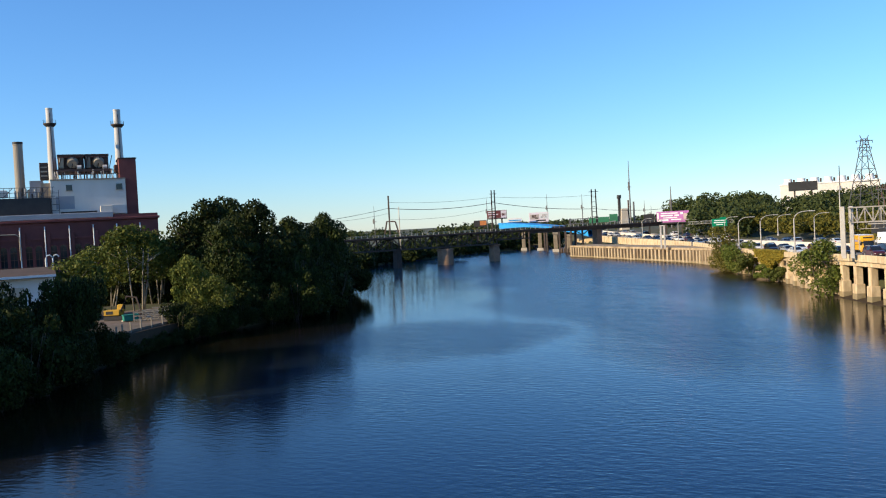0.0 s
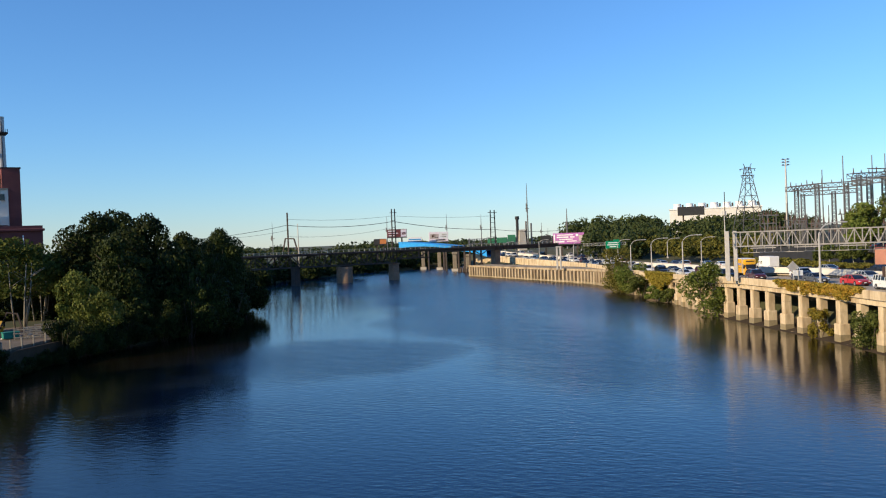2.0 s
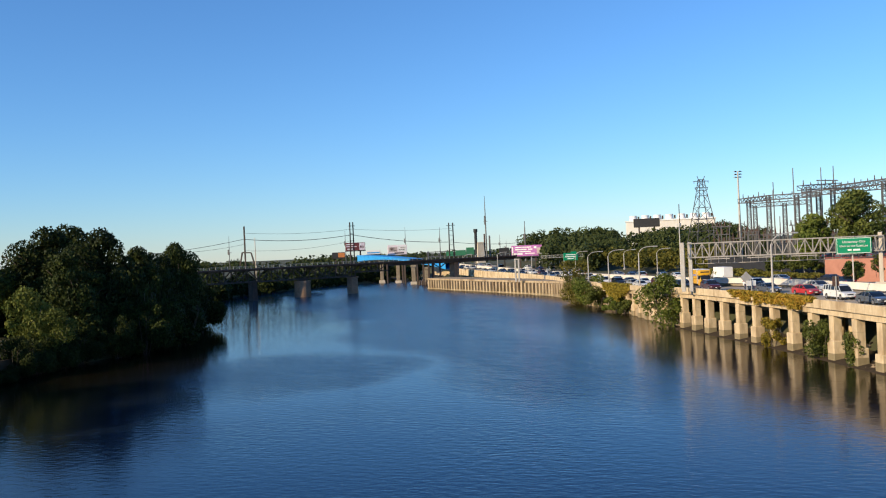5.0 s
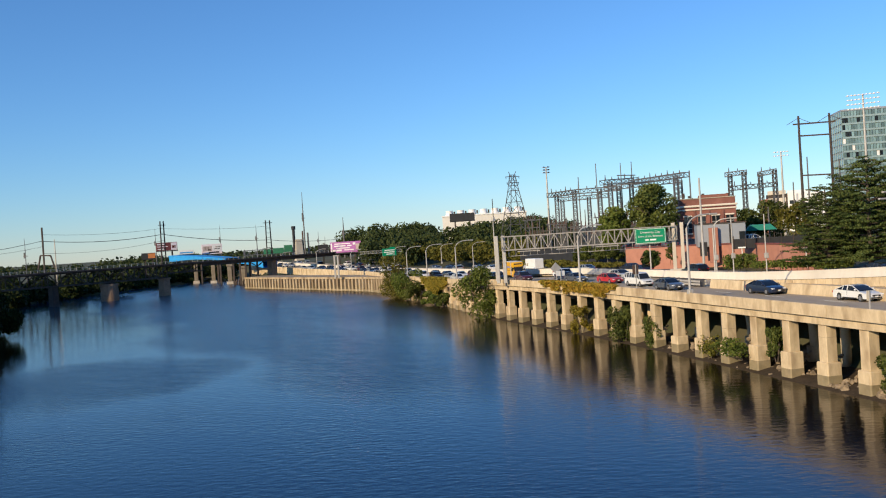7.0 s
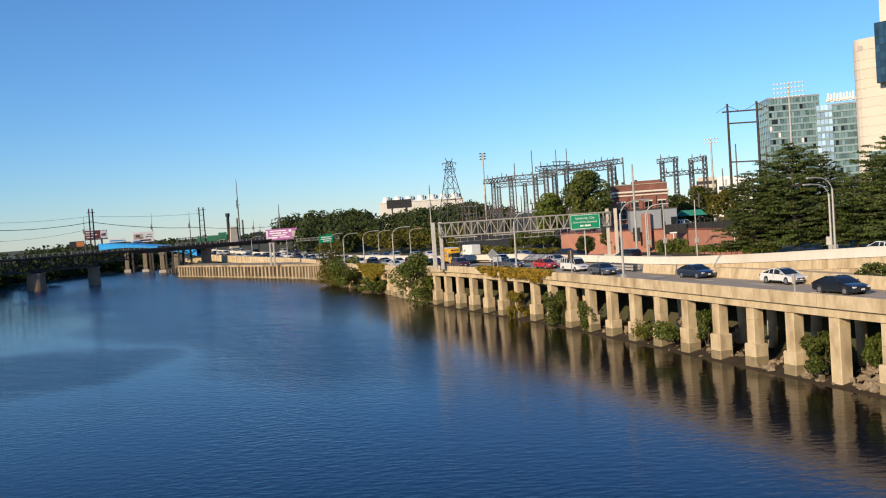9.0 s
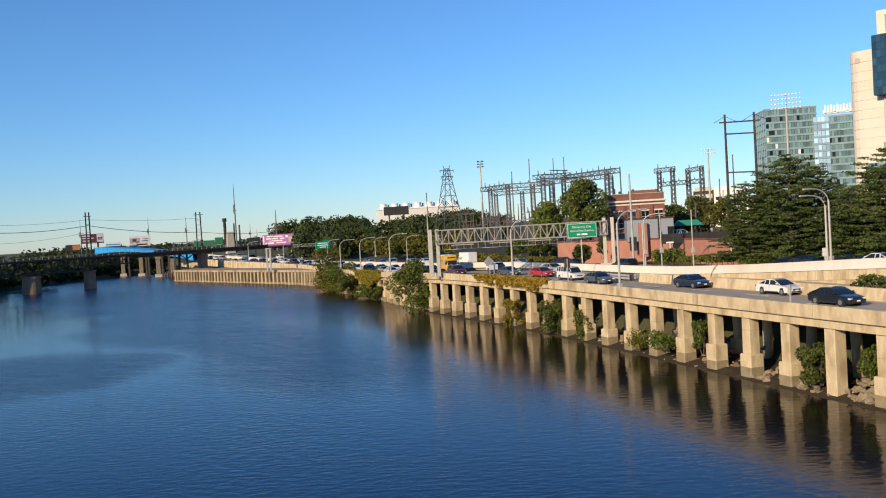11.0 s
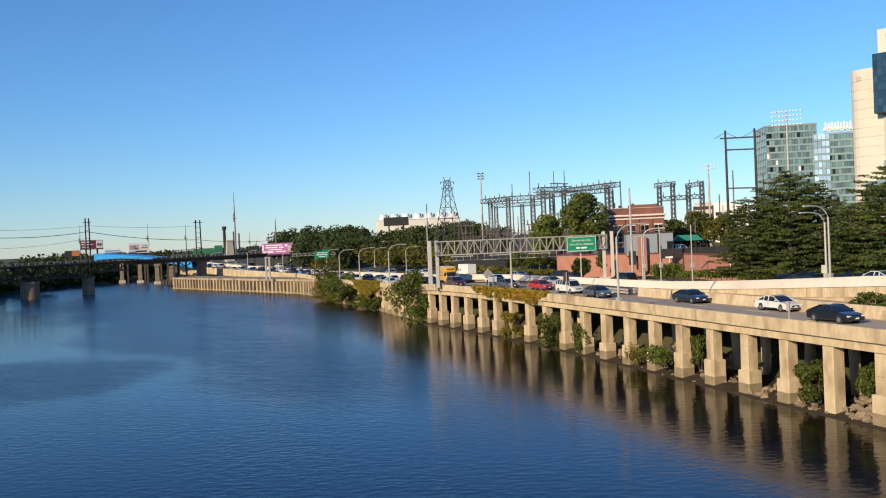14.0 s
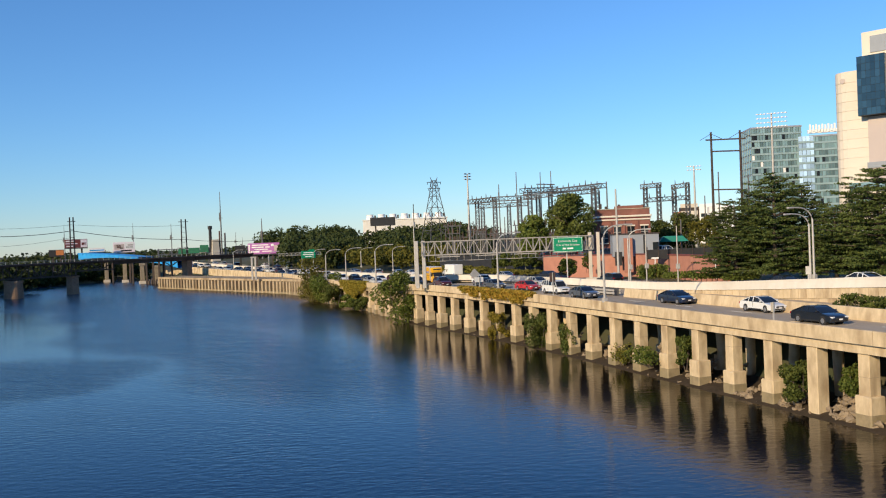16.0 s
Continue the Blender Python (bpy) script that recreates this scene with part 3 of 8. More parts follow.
def ribbon(bm, a, b, n, ya, yb, za, thick):
    """A road slab between two lines, from ya to yb in plan."""
    rows = []
    for y in np.linspace(ya, yb, n):
        xa, xb = a(y), b(y)
        z = za(y)
        rows.append([bm.verts.new((xa, y, z)), bm.verts.new((xb, y, z)), bm.verts.new((xb, y, z - thick)), bm.verts.new((xa, y, z - thick))])
    for p, q in zip(rows, rows[1:]):
        for i in range(4):
            bm.faces.new((p[i], p[(i + 1) % 4], q[(i + 1) % 4], q[i]))
    bm.faces.new(rows[0])
    bm.faces.new(rows[-1][::-1])
    return tidy(bm)


def median_x(y):
    return float(np.interp(y, MEDIAN.p[:, 1], MEDIAN.p[:, 0]))


def median_z(y):
    return float(np.interp(y, MEDIAN.p[:, 1], MEDIAN.p[:, 2]))


def kerb_x(y):
    """River edge of the roadway; past the viaduct it leaves the river wall."""
    return float(np.interp(y, [-32, 0, 28, 43, 55.5, 67, 79.1, 92.8, 109, 123.5, 139, 156, 180, 203, 228, 262, 298, 326, 358, 405],
                           [52, 46, 40.5, 36.7, 33.3, 30.5, 27.6, 24.2, 19.8, 15.2, 9.8, 4.6, -1.3, -8, -14, -22, -36, -52, -69, -90]))


KERB = Line([(kerb_x(y), y, road_z(y)) for y in np.arange(196, 405, 8.0)])
solo("road", ribbon(fresh(), lambda y: kerb_x(y) + 0.15, lambda y: median_x(y) + 0.1, 110, -20, 400, road_z, 0.55), ASPHALT,
                 "worn grey asphalt roadway beside the river", "road", kind="structure")
ribbon_far = ribbon(fresh(), lambda y: median_x(y) + 0.4, lambda y: median_x(y) + 12.5, 110, 34, 400, lambda y: median_z(y) - 0.95, 0.5)
solo("road", ribbon_far, ASPHALT, "grey asphalt roadway on the higher level behind the white barrier", "road", kind="structure")

# lane lines: short dashes and an edge line
dash = fresh()
for lane in (4.0, 7.6):
    s = 2.0
    while s < SHORE.near_y(300):
        q, a = SHORE.at(s, lane)
        q2, _ = SHORE.at(s + 3, lane)
        if q[1] > 30:
            zz = road_z(q[1]) + 0.012
            bar(dash, (q[0], q[1], zz), (q2[0], q2[1], road_z(q2[1]) + 0.012), 0.14, 0.012)
        s += 9.1
solo("lane_dashes", tidy(dash), LINE, "faded white dashed lane lines on the roadway", "road marking", kind="structure")

# ---- viaduct along the river ----
viaduct = thing("viaduct", (0, 0, 0), "weathered tan concrete viaduct carrying the roadway along the river wall", "viaduct", kind="structure")
S0, S1 = SHORE.near_y(20), SHORE.near_y(226)
s = S0
while s < S1:
    part("parapet_panel", sweep(fresh(), SHORE, s, min(S1, s + 7.18), [(-0.32, -0.98), (-0.32, -0.06), (-0.26, 0.0), (0.05, 0.0), (0.12, -0.06), (0.12, -0.98)], 2.4), CONCRETE, viaduct)
    s += 7.22
part("edge_beam", sweep(fresh(), SHORE, S0, S1, [(0.04, -1.66), (0.04, -1.02), (0.7, -1.02), (0.7, -1.66)], 2.5), CONCRETE, viaduct)
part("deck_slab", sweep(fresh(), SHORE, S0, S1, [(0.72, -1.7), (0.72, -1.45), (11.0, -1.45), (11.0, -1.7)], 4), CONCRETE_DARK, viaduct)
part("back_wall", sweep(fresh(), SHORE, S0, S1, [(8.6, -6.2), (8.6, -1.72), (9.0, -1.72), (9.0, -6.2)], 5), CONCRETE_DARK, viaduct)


def column_shaft(w, d, h):
    bm = fresh()
    box(bm, (0, 0, h / 2), (w, d, h), bevel=0.05)
    me = bpy.data.meshes.new("column")
    tidy(bm).to_mesh(me)
    bm.free()
    return me


def footing_mesh(w, d, h):
    bm = fresh()
    box(bm, (0, 0, h / 2), (w, d, h), bevel=0.09)
    me = bpy.data.meshes.new("footing")
    tidy(bm).to_mesh(me)
    bm.free()
    return me


STEP = 4.81
SHAFT = column_shaft(1.0, 0.98, 5.6)
SHAFT_LONG = column_shaft(1.06, 1.04, 6.6)
FOOT = footing_mesh(1.42, 1.36, 3.2)
FOOT_WET = footing_mesh(1.44, 1.38, 1.55)
JOINT = bpy.data.meshes.new("joint")
_b = box(fresh(), (0, 0, 0), (1.004, 0.984, 0.02))
_b.to_mesh(JOINT)
_b.free()
INNER = bpy.data.meshes.new("inner_column")
_b = tube(fresh(), [(0, 0, -0.5), (0, 0, 6.0)], 0.42, 12)
tidy(_b).to_mesh(INNER)
_b.free()
INNER.shade_smooth()
INNER_FOOT = bpy.data.meshes.new("inner_footing")
_b = tube(fresh(), [(0, 0, -0.8), (0, 0, 2.2)], 0.62, 12)
tidy(_b).to_mesh(INNER_FOOT)
_b.free()
S_COL = SHORE.near_y(55.5) + 0.9
col_rng = np.random.default_rng(5)
for i in range(-7, 27):
    s = S_COL + i * STEP
    q, a = SHORE.at(s, 0.72)
    if q[1] < 22 or q[1] > 186:
        continue
    top = q[2] - 1.7
    tall = i == 1
    col = part_me("column", SHAFT_LONG if tall else SHAFT, CONCRETE, viaduct)
    col.matrix_basis = pose(q[0], q[1], top - (6.6 if tall else 5.6), 0, 0, a)
    if i % 3 == 0:
        j = part_me("joint", JOINT, CONCRETE_DARK, col, "thin dark pour joint")
        j.matrix_basis = pose(0, 0, (4.6 if tall else 4.35) + 0.3 * col_rng.normal(), 0, 0, 0)
    if not tall:
        f = part_me("footing", FOOT, CONCRETE, col)
        hz = 2.15 + 0.25 * col_rng.normal()
        f.matrix_basis = pose(0, 0, hz - 3.2 - (top - 5.6), 0, 0, 0)
        w = part_me("waterline_stain", FOOT_WET, CONCRETE_WET, col, "dark damp band left by the tide")
        w.matrix_basis = pose(0, 0, -0.62 - (top - 5.6) + 0.15 * col_rng.random(), 0, 0, 0)
    if i < 14:
        qi, ai = SHORE.at(s + 2.2 + col_rng.normal() * 0.5, 3.9 + col_rng.random())
        c = part_me("inner_column", INNER, CONCRETE, viaduct)
        c.matrix_basis = pose(qi[0], qi[1], 0, col_rng.normal() * 2.0, col_rng.normal() * 3.0, 0)
        if i % 2 == 0:
            c2 = part_me("inner_footing", INNER_FOOT, CONCRETE, viaduct)
            c2.matrix_basis = pose(qi[0] - 0.2, qi[1], 0.0, 0, 0, 0)
# closed wall panels behind the far columns
part("infill_wall", sweep(fresh(), SHORE, SHORE.near_y(146), SHORE.near_y(200), [(1.05, -6.6), (1.05, -1.7), (1.5, -1.7), (1.5, -6.6)], 4), CONCRETE_OLD, viaduct)
part("lower_wall", sweep(fresh(), SHORE, SHORE.near_y(146), SHORE.near_y(200), [(0.45, -7.6), (0.45, -4.5), (1.1, -4.5), (1.1, -7.6)], 4), CONCRETE_OLD, viaduct)

# ---- far river wall with upright fenders ----
S2, S3 = SHORE.near_y(200), SHORE.length
far_wall = thing("river_wall", (0, 0, 0), "tan concrete river wall with a row of upright buttresses", "wall", kind="structure")
# recess in darker concrete: shadow between the buttresses put into the colour
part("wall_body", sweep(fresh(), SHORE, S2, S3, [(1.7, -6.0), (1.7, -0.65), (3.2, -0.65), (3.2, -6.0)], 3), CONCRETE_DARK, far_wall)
part("coping", sweep(fresh(), SHORE, S2, S3, [(-0.3, -0.6), (-0.3, 0.0), (9.0, 0.0), (9.0, -0.6)], 3), CONCRETE_OLD, far_wall)
part("damp_foot", sweep(fresh(), SHORE, S2, S3, [(-0.45, -6.0), (-0.45, -3.55), (1.8, -3.55), (1.8, -6.0)], 3), CONCRETE_WET, far_wall, "dark damp foot of the wall")
BUTT = column_shaft(0.95, 1.2, 5.4)
s = S2 + 1
while s < S3 - 1:
    q, a = SHORE.at(s, 0.1)
    b = part_me("buttress", BUTT, CONCRETE_OLD, far_wall)
    b.matrix_basis = pose(q[0], q[1], q[2] - 0.65 - 5.4, 0, 0, a)
    s += 2.3

# road edge barrier past the viaduct
solo("road_barrier", sweep(fresh(), KERB, 2, KERB.length - 1, [(-0.2, -3.5), (-0.2, 0.5), (-0.1, 0.85), (0.1, 0.85), (0.2, 0.5), (0.2, -3.5)], 4), CONCRETE,
                   "tan concrete barrier along the far roadway", "barrier", kind="structure")

# white barrier and retaining wall between the roadways
median = thing("median_wall", (0, 0, 0), "white concrete barrier that rises into a stained retaining wall", "wall", kind="structure")
part("barrier", sweep(fresh(), MEDIAN, 1, MEDIAN.length - 1, [(-0.25, -1.0), (-0.12, -0.3), (-0.12, 0.0), (0.12, 0.0), (0.12, -0.3), (0.25, -1.0)], 3), WHITEWASH, median, "white-washed concrete barrier")
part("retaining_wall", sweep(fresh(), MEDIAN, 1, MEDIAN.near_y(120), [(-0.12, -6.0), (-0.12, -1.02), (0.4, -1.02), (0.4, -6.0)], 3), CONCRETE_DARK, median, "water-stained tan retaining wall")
s, row = 1.0, 0
while s < MEDIAN.near_y(118):
    for row in range(4):
        s_ = s + 0.55 * (row % 2)
        part("wall_panel", sweep(fresh(), MEDIAN, s_, s_ + 1.16, [(-0.2, -2.02 - row), (-0.2, -1.05 - row), (-0.1, -1.05 - row), (-0.1, -2.02 - row)], 1.2), CONCRETE, median)
    s += 1.2

# low barrier beside the near lanes, ending at the gore
GORE = Line([(52 + 13.5, 0, 5.85), (50.5, 30, 5.85), (43.5, 56, 5.85), (40.2, 70, 5.85), (38.0, 81, 5.85), (35.2, 92, 5.85), (31.8, 105, 5.85)])
solo("lane_barrier", sweep(fresh(), GORE, 1, GORE.length, [(-0.32, -0.3), (-0.32, 0.15), (-0.1, 1.05), (0.12, 1.05), (0.32, 0.15), (0.32, -0.3)], 2.5), CONCRETE,
     "low tan concrete barrier beside the near lanes", "barrier", kind="structure")

# ---- rail bridge ----
RB_DIR = Vector((0.735, 0.678, 0)).normalized()
RB_ANGLE = math.degrees(math.atan2(RB_DIR.y, RB_DIR.x))
RB = Matrix.Translation((-97.5, 304, 0)) @ pose(0, 0, 0, 0, 0, RB_ANGLE)   # x along the deck, from the third pier


def rail_bridge():
    t = thing("rail_bridge", RB, "dark rusted steel railway bridge on brown stone piers", "bridge")
    top = 11.0
    bm = box(fresh(), (-5, 0, top - 0.35), (230, 7.0, 0.5))
    part("deck", bm, STEEL_DARK, t)
    post = bpy.data.meshes.new("rail_post")
    b = box(fresh(), (0, 0, 0), (0.16, 0.14, 0.9))
    b.to_mesh(post)
    b.free()
    for i in range(116):
        part_me("rail_post", post, CONCRETE_PALE, t).matrix_basis = pose(-118 + i * 2.0, -3.3, top + 0.35)
    bm = fresh()
    bar(bm, (-119, -3.3, top + 0.75), (112, -3.3, top + 0.75), 0.07)
    bar(bm, (-119, -3.3, top + 0.4), (112, -3.3, top + 0.4), 0.06)
    part("railing", bm, CONCRETE_PALE, t, "thin pale rails of the walkway")
    # deck trusses between the piers
    for x0, x1, depth in ((-112, -72, 3.6), (-72, -43, 4.0), (-43, -18.6, 4.0), (-18.6, 0.6, 4.0), (0.6, 14, 2.6)):
        for y in (-2.6, 2.6):
            bm = fresh()
            zt, zb = top - 0.7, top - 0.7 - depth
            bar(bm, (x0, y, zt), (x1, y, zt), 0.5)
            bar(bm, (x0, y, zb), (x1, y, zb), 0.45)
            n = max(3, round((x1 - x0) / 4.2))
            for k in range(n + 1):
                x = x0 + (x1 - x0) * k / n
                bar(bm, (x, y, zt), (x, y, zb), 0.3)
                if k < n:
                    xn = x0 + (x1 - x0) * (k + 1) / n
                    bar(bm, (x, y, zt if k % 2 else zb), (xn, y, zb if k % 2 else zt), 0.3)
            part("truss", bm, STEEL_DARK, t)
    # plate girders on bents towards the road
    for x0, x1 in ((14, 30), (30, 46), (46, 62), (62, 80), (80, 105)):
        part("girder", box(fresh(), ((x0 + x1) / 2, -2.6, top - 1.15), (x1 - x0 - 0.2, 0.4, 1.1)), STEEL_DARK, t)
    for x in (36,):
        bm = fresh()
        for y in (-2.6, 2.6):
            bar(bm, (x, y, top - 1.2), (x, y * 1.25, -1), 0.55)
        bar(bm, (x, -3, 5), (x, 3, 2), 0.3)
        bar(bm, (x, -2.6, top - 3.4), (x + 3.4, -2.6, top - 1.3), 0.3)
        bar(bm, (x, -2.6, top - 3.4), (x - 3.4, -2.6, top - 1.3), 0.3)
        part("steel_bent", bm, STEEL_DARK, t)
    for x, r, kind in ((-36.6, 0, "square"), (-18.6, 2.7, "round"), (0.6, 0, "square")):
        bm = fresh()
        if kind == "round":
            tube(bm, [(x, 0, -2), (x, 0, 5.0), (x, 0, 5.05), (x, 0, 5.7)], [3.0, 2.8, 3.05, 3.0], 24)
            pier = part("pier", tidy(bm), PIER_STONE, t, "round brown stone pivot pier")
            b2 = fresh()
            tube(b2, [(x, 0, 5.7), (x, 0, 6.4)], [1.9, 1.6], 16)
            part("pivot", tidy(b2), STEEL_DARK, pier)
        elif x < -30:
            # stone pier in shade: its darkness painted with the dark steel material
            box(bm, (x, 0, 2.1), (1.9, 4.6, 8.2), taper=0.92, bevel=0.15)
            part("pier", tidy(bm), STEEL_DARK, t, "narrow pier, its shade put in as dark colour")
        else:
            box(bm, (x, 0, 1.9), (2.5, 4.6, 7.8), taper=0.92, bevel=0.15)
            box(bm, (x, 0, 5.95), (2.8, 4.9, 0.5), bevel=0.08)
            part("pier", tidy(bm), PIER_STONE, t, "square reddish stone pier")
    part("abutment", box(fresh(), (44, 0, 4.3), (2.2, 3.6, 11), taper=0.95), PIER_STONE, t)
    return t


rail_bridge()



def spot(bearing, far, z=0.0):
    """A place by its bearing in degrees left of the y axis and its distance from the foot bridge."""
    b = radians(bearing)
    return Vector((-far * math.sin(b), far * math.cos(b), z))


def cable(bm, a, b, sag, r=0.06, n=10):
    a, b = Vector(a), Vector(b)
    pts = [a.lerp(b, k / n) - Vector((0, 0, sag * 4 * (k / n) * (1 - k / n))) for k in range(n + 1)]
    tube(bm, pts, r, 4, cap=False)


# catenary masts on the rail bridge
def twin_mast(m, h, gap, label):
    t = thing("catenary_mast", m, label, "mast", "railway masts")
    for k in (-1, 1):
        part("post", bar(fresh(), (k * gap / 2, 0, 0), (k * gap / 2 * 0.8, 0, h), 0.32), STEEL_DARK, t)
    n = 6
    for k in range(n):
        z0 = h * (0.12 + 0.8 * k / n)
        part("brace", bar(fresh(), (-gap * 0.48, 0, z0), (gap * 0.48, 0, z0), 0.14), STEEL_DARK, t)
    part("crossarm", bar(fresh(), (-gap * 0.9, 0, h * 0.93), (gap * 0.9, 0, h * 0.93), 0.18), STEEL_DARK, t)
    return t


M1 = spot(24.4, 308)
M2 = spot(17.6, 318)
M3 = spot(11.15, 338)
m1 = thing("catenary_mast", (M1.x, M1.y, 7.0), "single dark steel railway mast with a bent crossframe beside the track", "mast", "railway masts")
part("post", bar(fresh(), (0, 0, 0), (0, 0, 18.3), 0.42), STEEL_DARK, m1)
bm = fresh()
for a, b in (((-2.0, 0, 5.0), (-1.0, 0, 9.4)), ((-1.0, 0, 9.4), (2.2, 0, 9.2)), ((2.2, 0, 9.2), (3.4, 0, 5.0))):
    bar(bm, a, b, 0.4)
part("crossframe", bm, STEEL_DARK, m1)
wp = spot(23.76, 312)
solo("pole", tidy(tube(fresh(), [(wp.x, wp.y, 6.5), (wp.x, wp.y, 21.4)], [0.22, 0.13], 8)), CONCRETE_PALE, "slim pale pole beside the railway mast", "pole")
twin_mast(Matrix.Translation((M2.x, M2.y, 6.3)) @ pose(0, 0, 0, 0, 0, RB_ANGLE), 19.4, 1.5, "twin dark steel railway mast on the stone pier")
twin_mast(Matrix.Translation((M3.x, M3.y, 10.8)) @ pose(0, 0, 0, 0, 0, RB_ANGLE), 13.8, 2.2, "twin ladder-braced dark railway mast at the bridge end")
wires = thing("overhead_wires", (0, 0, 0), "thin dark sagging wires strung between the railway masts", "cable")
for a, b, sag, r in ((spot(33, 300, 16.8), M1 + Vector((0, 0, 21.0)), 1.2, 0.07), (M1 + Vector((0, 0, 20.9)), M2 + Vector((0, 0, 21.2)), 1.2, 0.09),
                     (M2 + Vector((0, 0, 21.2)), M3 + Vector((0, 0, 17.2)), 0.9, 0.09), (M3 + Vector((0, 0, 17.2)), spot(6.3, 352, 16.0), 0.8, 0.07),
                     (M2 + Vector((0, 0, 23.2)), M3 + Vector((0, 0, 22.4)), 0.6, 0.04), (M1 + Vector((0, 0, 23.0)), M2 + Vector((0, 0, 23.2)), 0.8, 0.04),
                     (spot(33, 300, 19.0), M1 + Vector((0, 0, 19.2)), 2.0, 0.04), (M1 + Vector((0, 0, 17.0)), M2 + Vector((0, 0, 19.0)), 1.2, 0.04)):
    bm = fresh()
    cable(bm, a, b, sag, r)
    part("wire", bm, BLACK, wires)


# blue road bridge behind
def blue_bridge():
    a, b, c = spot(17.3, 440), spot(13.9, 395), spot(11.6, 368)
    t = thing("blue_bridge", (0, 0, 0), "bright blue steel girder bridge on pale concrete piers behind the railway", "bridge")
    def girder(p, q, zt0, zt1, d0, d1):
        bm = fresh()
        n = 8
        for k in range(n):
            f0, f1 = k / n, (k + 1) / n
            u, v = p.lerp(q, f0), p.lerp(q, f1)
            arch0, arch1 = 0.55 * math.sin(math.pi * f0), 0.55 * math.sin(math.pi * f1)
            vs = []
            for w, f, ar in ((u, f0, arch0), (v, f1, arch1)):
                zt = zt0 + (zt1 - zt0) * f + 0.4 * ar
                dd = d0 + (d1 - d0) * f - ar
                for o in (0.0, 9.0):
                    vs.append(bm.verts.new((w.x + 0.5 * o, w.y + 0.8 * o, zt)))
                    vs.append(bm.verts.new((w.x + 0.5 * o, w.y + 0.8 * o, zt - dd)))
            for fc in ((0, 1, 5, 4), (2, 6, 7, 3), (0, 4, 6, 2), (1, 3, 7, 5)):
                bm.faces.new([vs[i] for i in fc])
        bmesh.ops.remove_doubles(bm, verts=bm.verts, dist=0.01)
        part("girder", tidy(bm), BLUE_STEEL, t)
        for k in range(14):
            w = p.lerp(q, k / 13)
            zt = zt0 + (zt1 - zt0) * k / 13
            part("stiffener", bar(fresh(), (w.x - 0.1, w.y - 0.1, zt), (w.x - 0.1, w.y - 0.1, zt - min(d0, d1) * 0.8), 0.25), BLUE_STEEL, t)
    girder(a, b, 13.6, 10.9, 3.1, 1.0)
    girder(b, c, 10.3, 8.8, 1.7, 2.7)
    for be, far, top in ((15.75, 424, 9.4), (14.7, 408, 9.0), (13.7, 382, 7.6), (12.85, 374, 6.6)):
        p = spot(be, far)
        bm = fresh()
        box(bm, (p.x, p.y, top / 2 - 1), (1.7, 2.4, top + 2), 15, bevel=0.1)
        part("pier", tidy(bm), CONCRETE_DARK, t)
        part("pier_foot", box(fresh(), (p.x, p.y, 0.3), (2.9, 3.4, 1.6), 15, bevel=0.1), CONCRETE_PALE, t)
        part("pier_cap", box(fresh(), (p.x, p.y, top + 0.3), (2.3, 3.0, 1.0), 15, bevel=0.1), CONCRETE_DARK, t)

    for be, far, top in ((15.4, 418, 9.4), (14.4, 402, 9.2), (14.25, 384, 9.4), (13.45, 374, 9.2), (13.05, 370, 9.0), (12.7, 364, 8.8), (12.4, 360, 8.6)):
        p = spot(be, far)
        part("steel_post", bar(fresh(), (p.x, p.y, -1.5), (p.x, p.y, top), 0.7), STEEL_DARK, t, "dark rusted steel post")


blue_bridge()
# vertical fender posts and dolphins under the bridges
for be, far in ((13.35, 372), (12.95, 366), (12.5, 356)):
    p = spot(be, far)
    bm = fresh()
    for k in range(4):
        x, y = p.x + (k % 2) * 1.1, p.y + (k // 2) * 1.3
        tube(bm, [(x, y, -1.5), (x + 0.1, y, 1.4 + 0.3 * k)], 0.35, 8)
    solo("timber_dolphin", tidy(bm), BARK, "cluster of dark timber piles in the river", "piling", "river piles")


def billboard(m, w, h, z0, label, sheet, patches, back=False, legs=2):
    """A roadside board on legs; patches are coloured fields (x, z, w, h, material) on its face."""
    t = thing("billboard", m, label, "billboard", "roadside boards")
    part("panel", box(fresh(), (0, 0, z0 + h / 2), (w, 0.5, h), bevel=0.05), sheet, t)
    part("frame", box(fresh(), (0, 0.1, z0 - 0.25), (w * 1.02, 1.4, 0.4)), BLACK, t)
    for k in range(legs):
        x = (k + 0.5 - legs / 2) * w / legs
        part("leg", bar(fresh(), (x, 0.5, -6), (x, 0.5, z0), 0.7), STEEL_DARK, t)
    for px, pz, pw, ph, mt in patches:
        part("printed_field", box(fresh(), (px * w, -0.27, z0 + pz * h), (pw * w, 0.04, ph * h)), mt, t)
    return t


PINK = surface("magenta_print", (0.45, 0.17, 0.42), (0.36, 0.12, 0.36), 0.6, 0.5)
PALE_PINK = surface("pale_print", (0.78, 0.62, 0.68), (0.85, 0.82, 0.8), 0.8, 0.5)
MAROON = surface("maroon_print", (0.13, 0.03, 0.035), (0.2, 0.06, 0.05), 0.6, 0.5)
ORANGE = surface("orange_print", (0.55, 0.2, 0.05), (0.4, 0.15, 0.05), 0.6, 0.5)


def facing(p, z=0.0, turn=0.0):
    """A pose at p whose -y side looks back up the river."""
    a = math.degrees(math.atan2(p.y, p.x)) - 90
    return pose(p.x, p.y, z, 0, 0, a + turn)


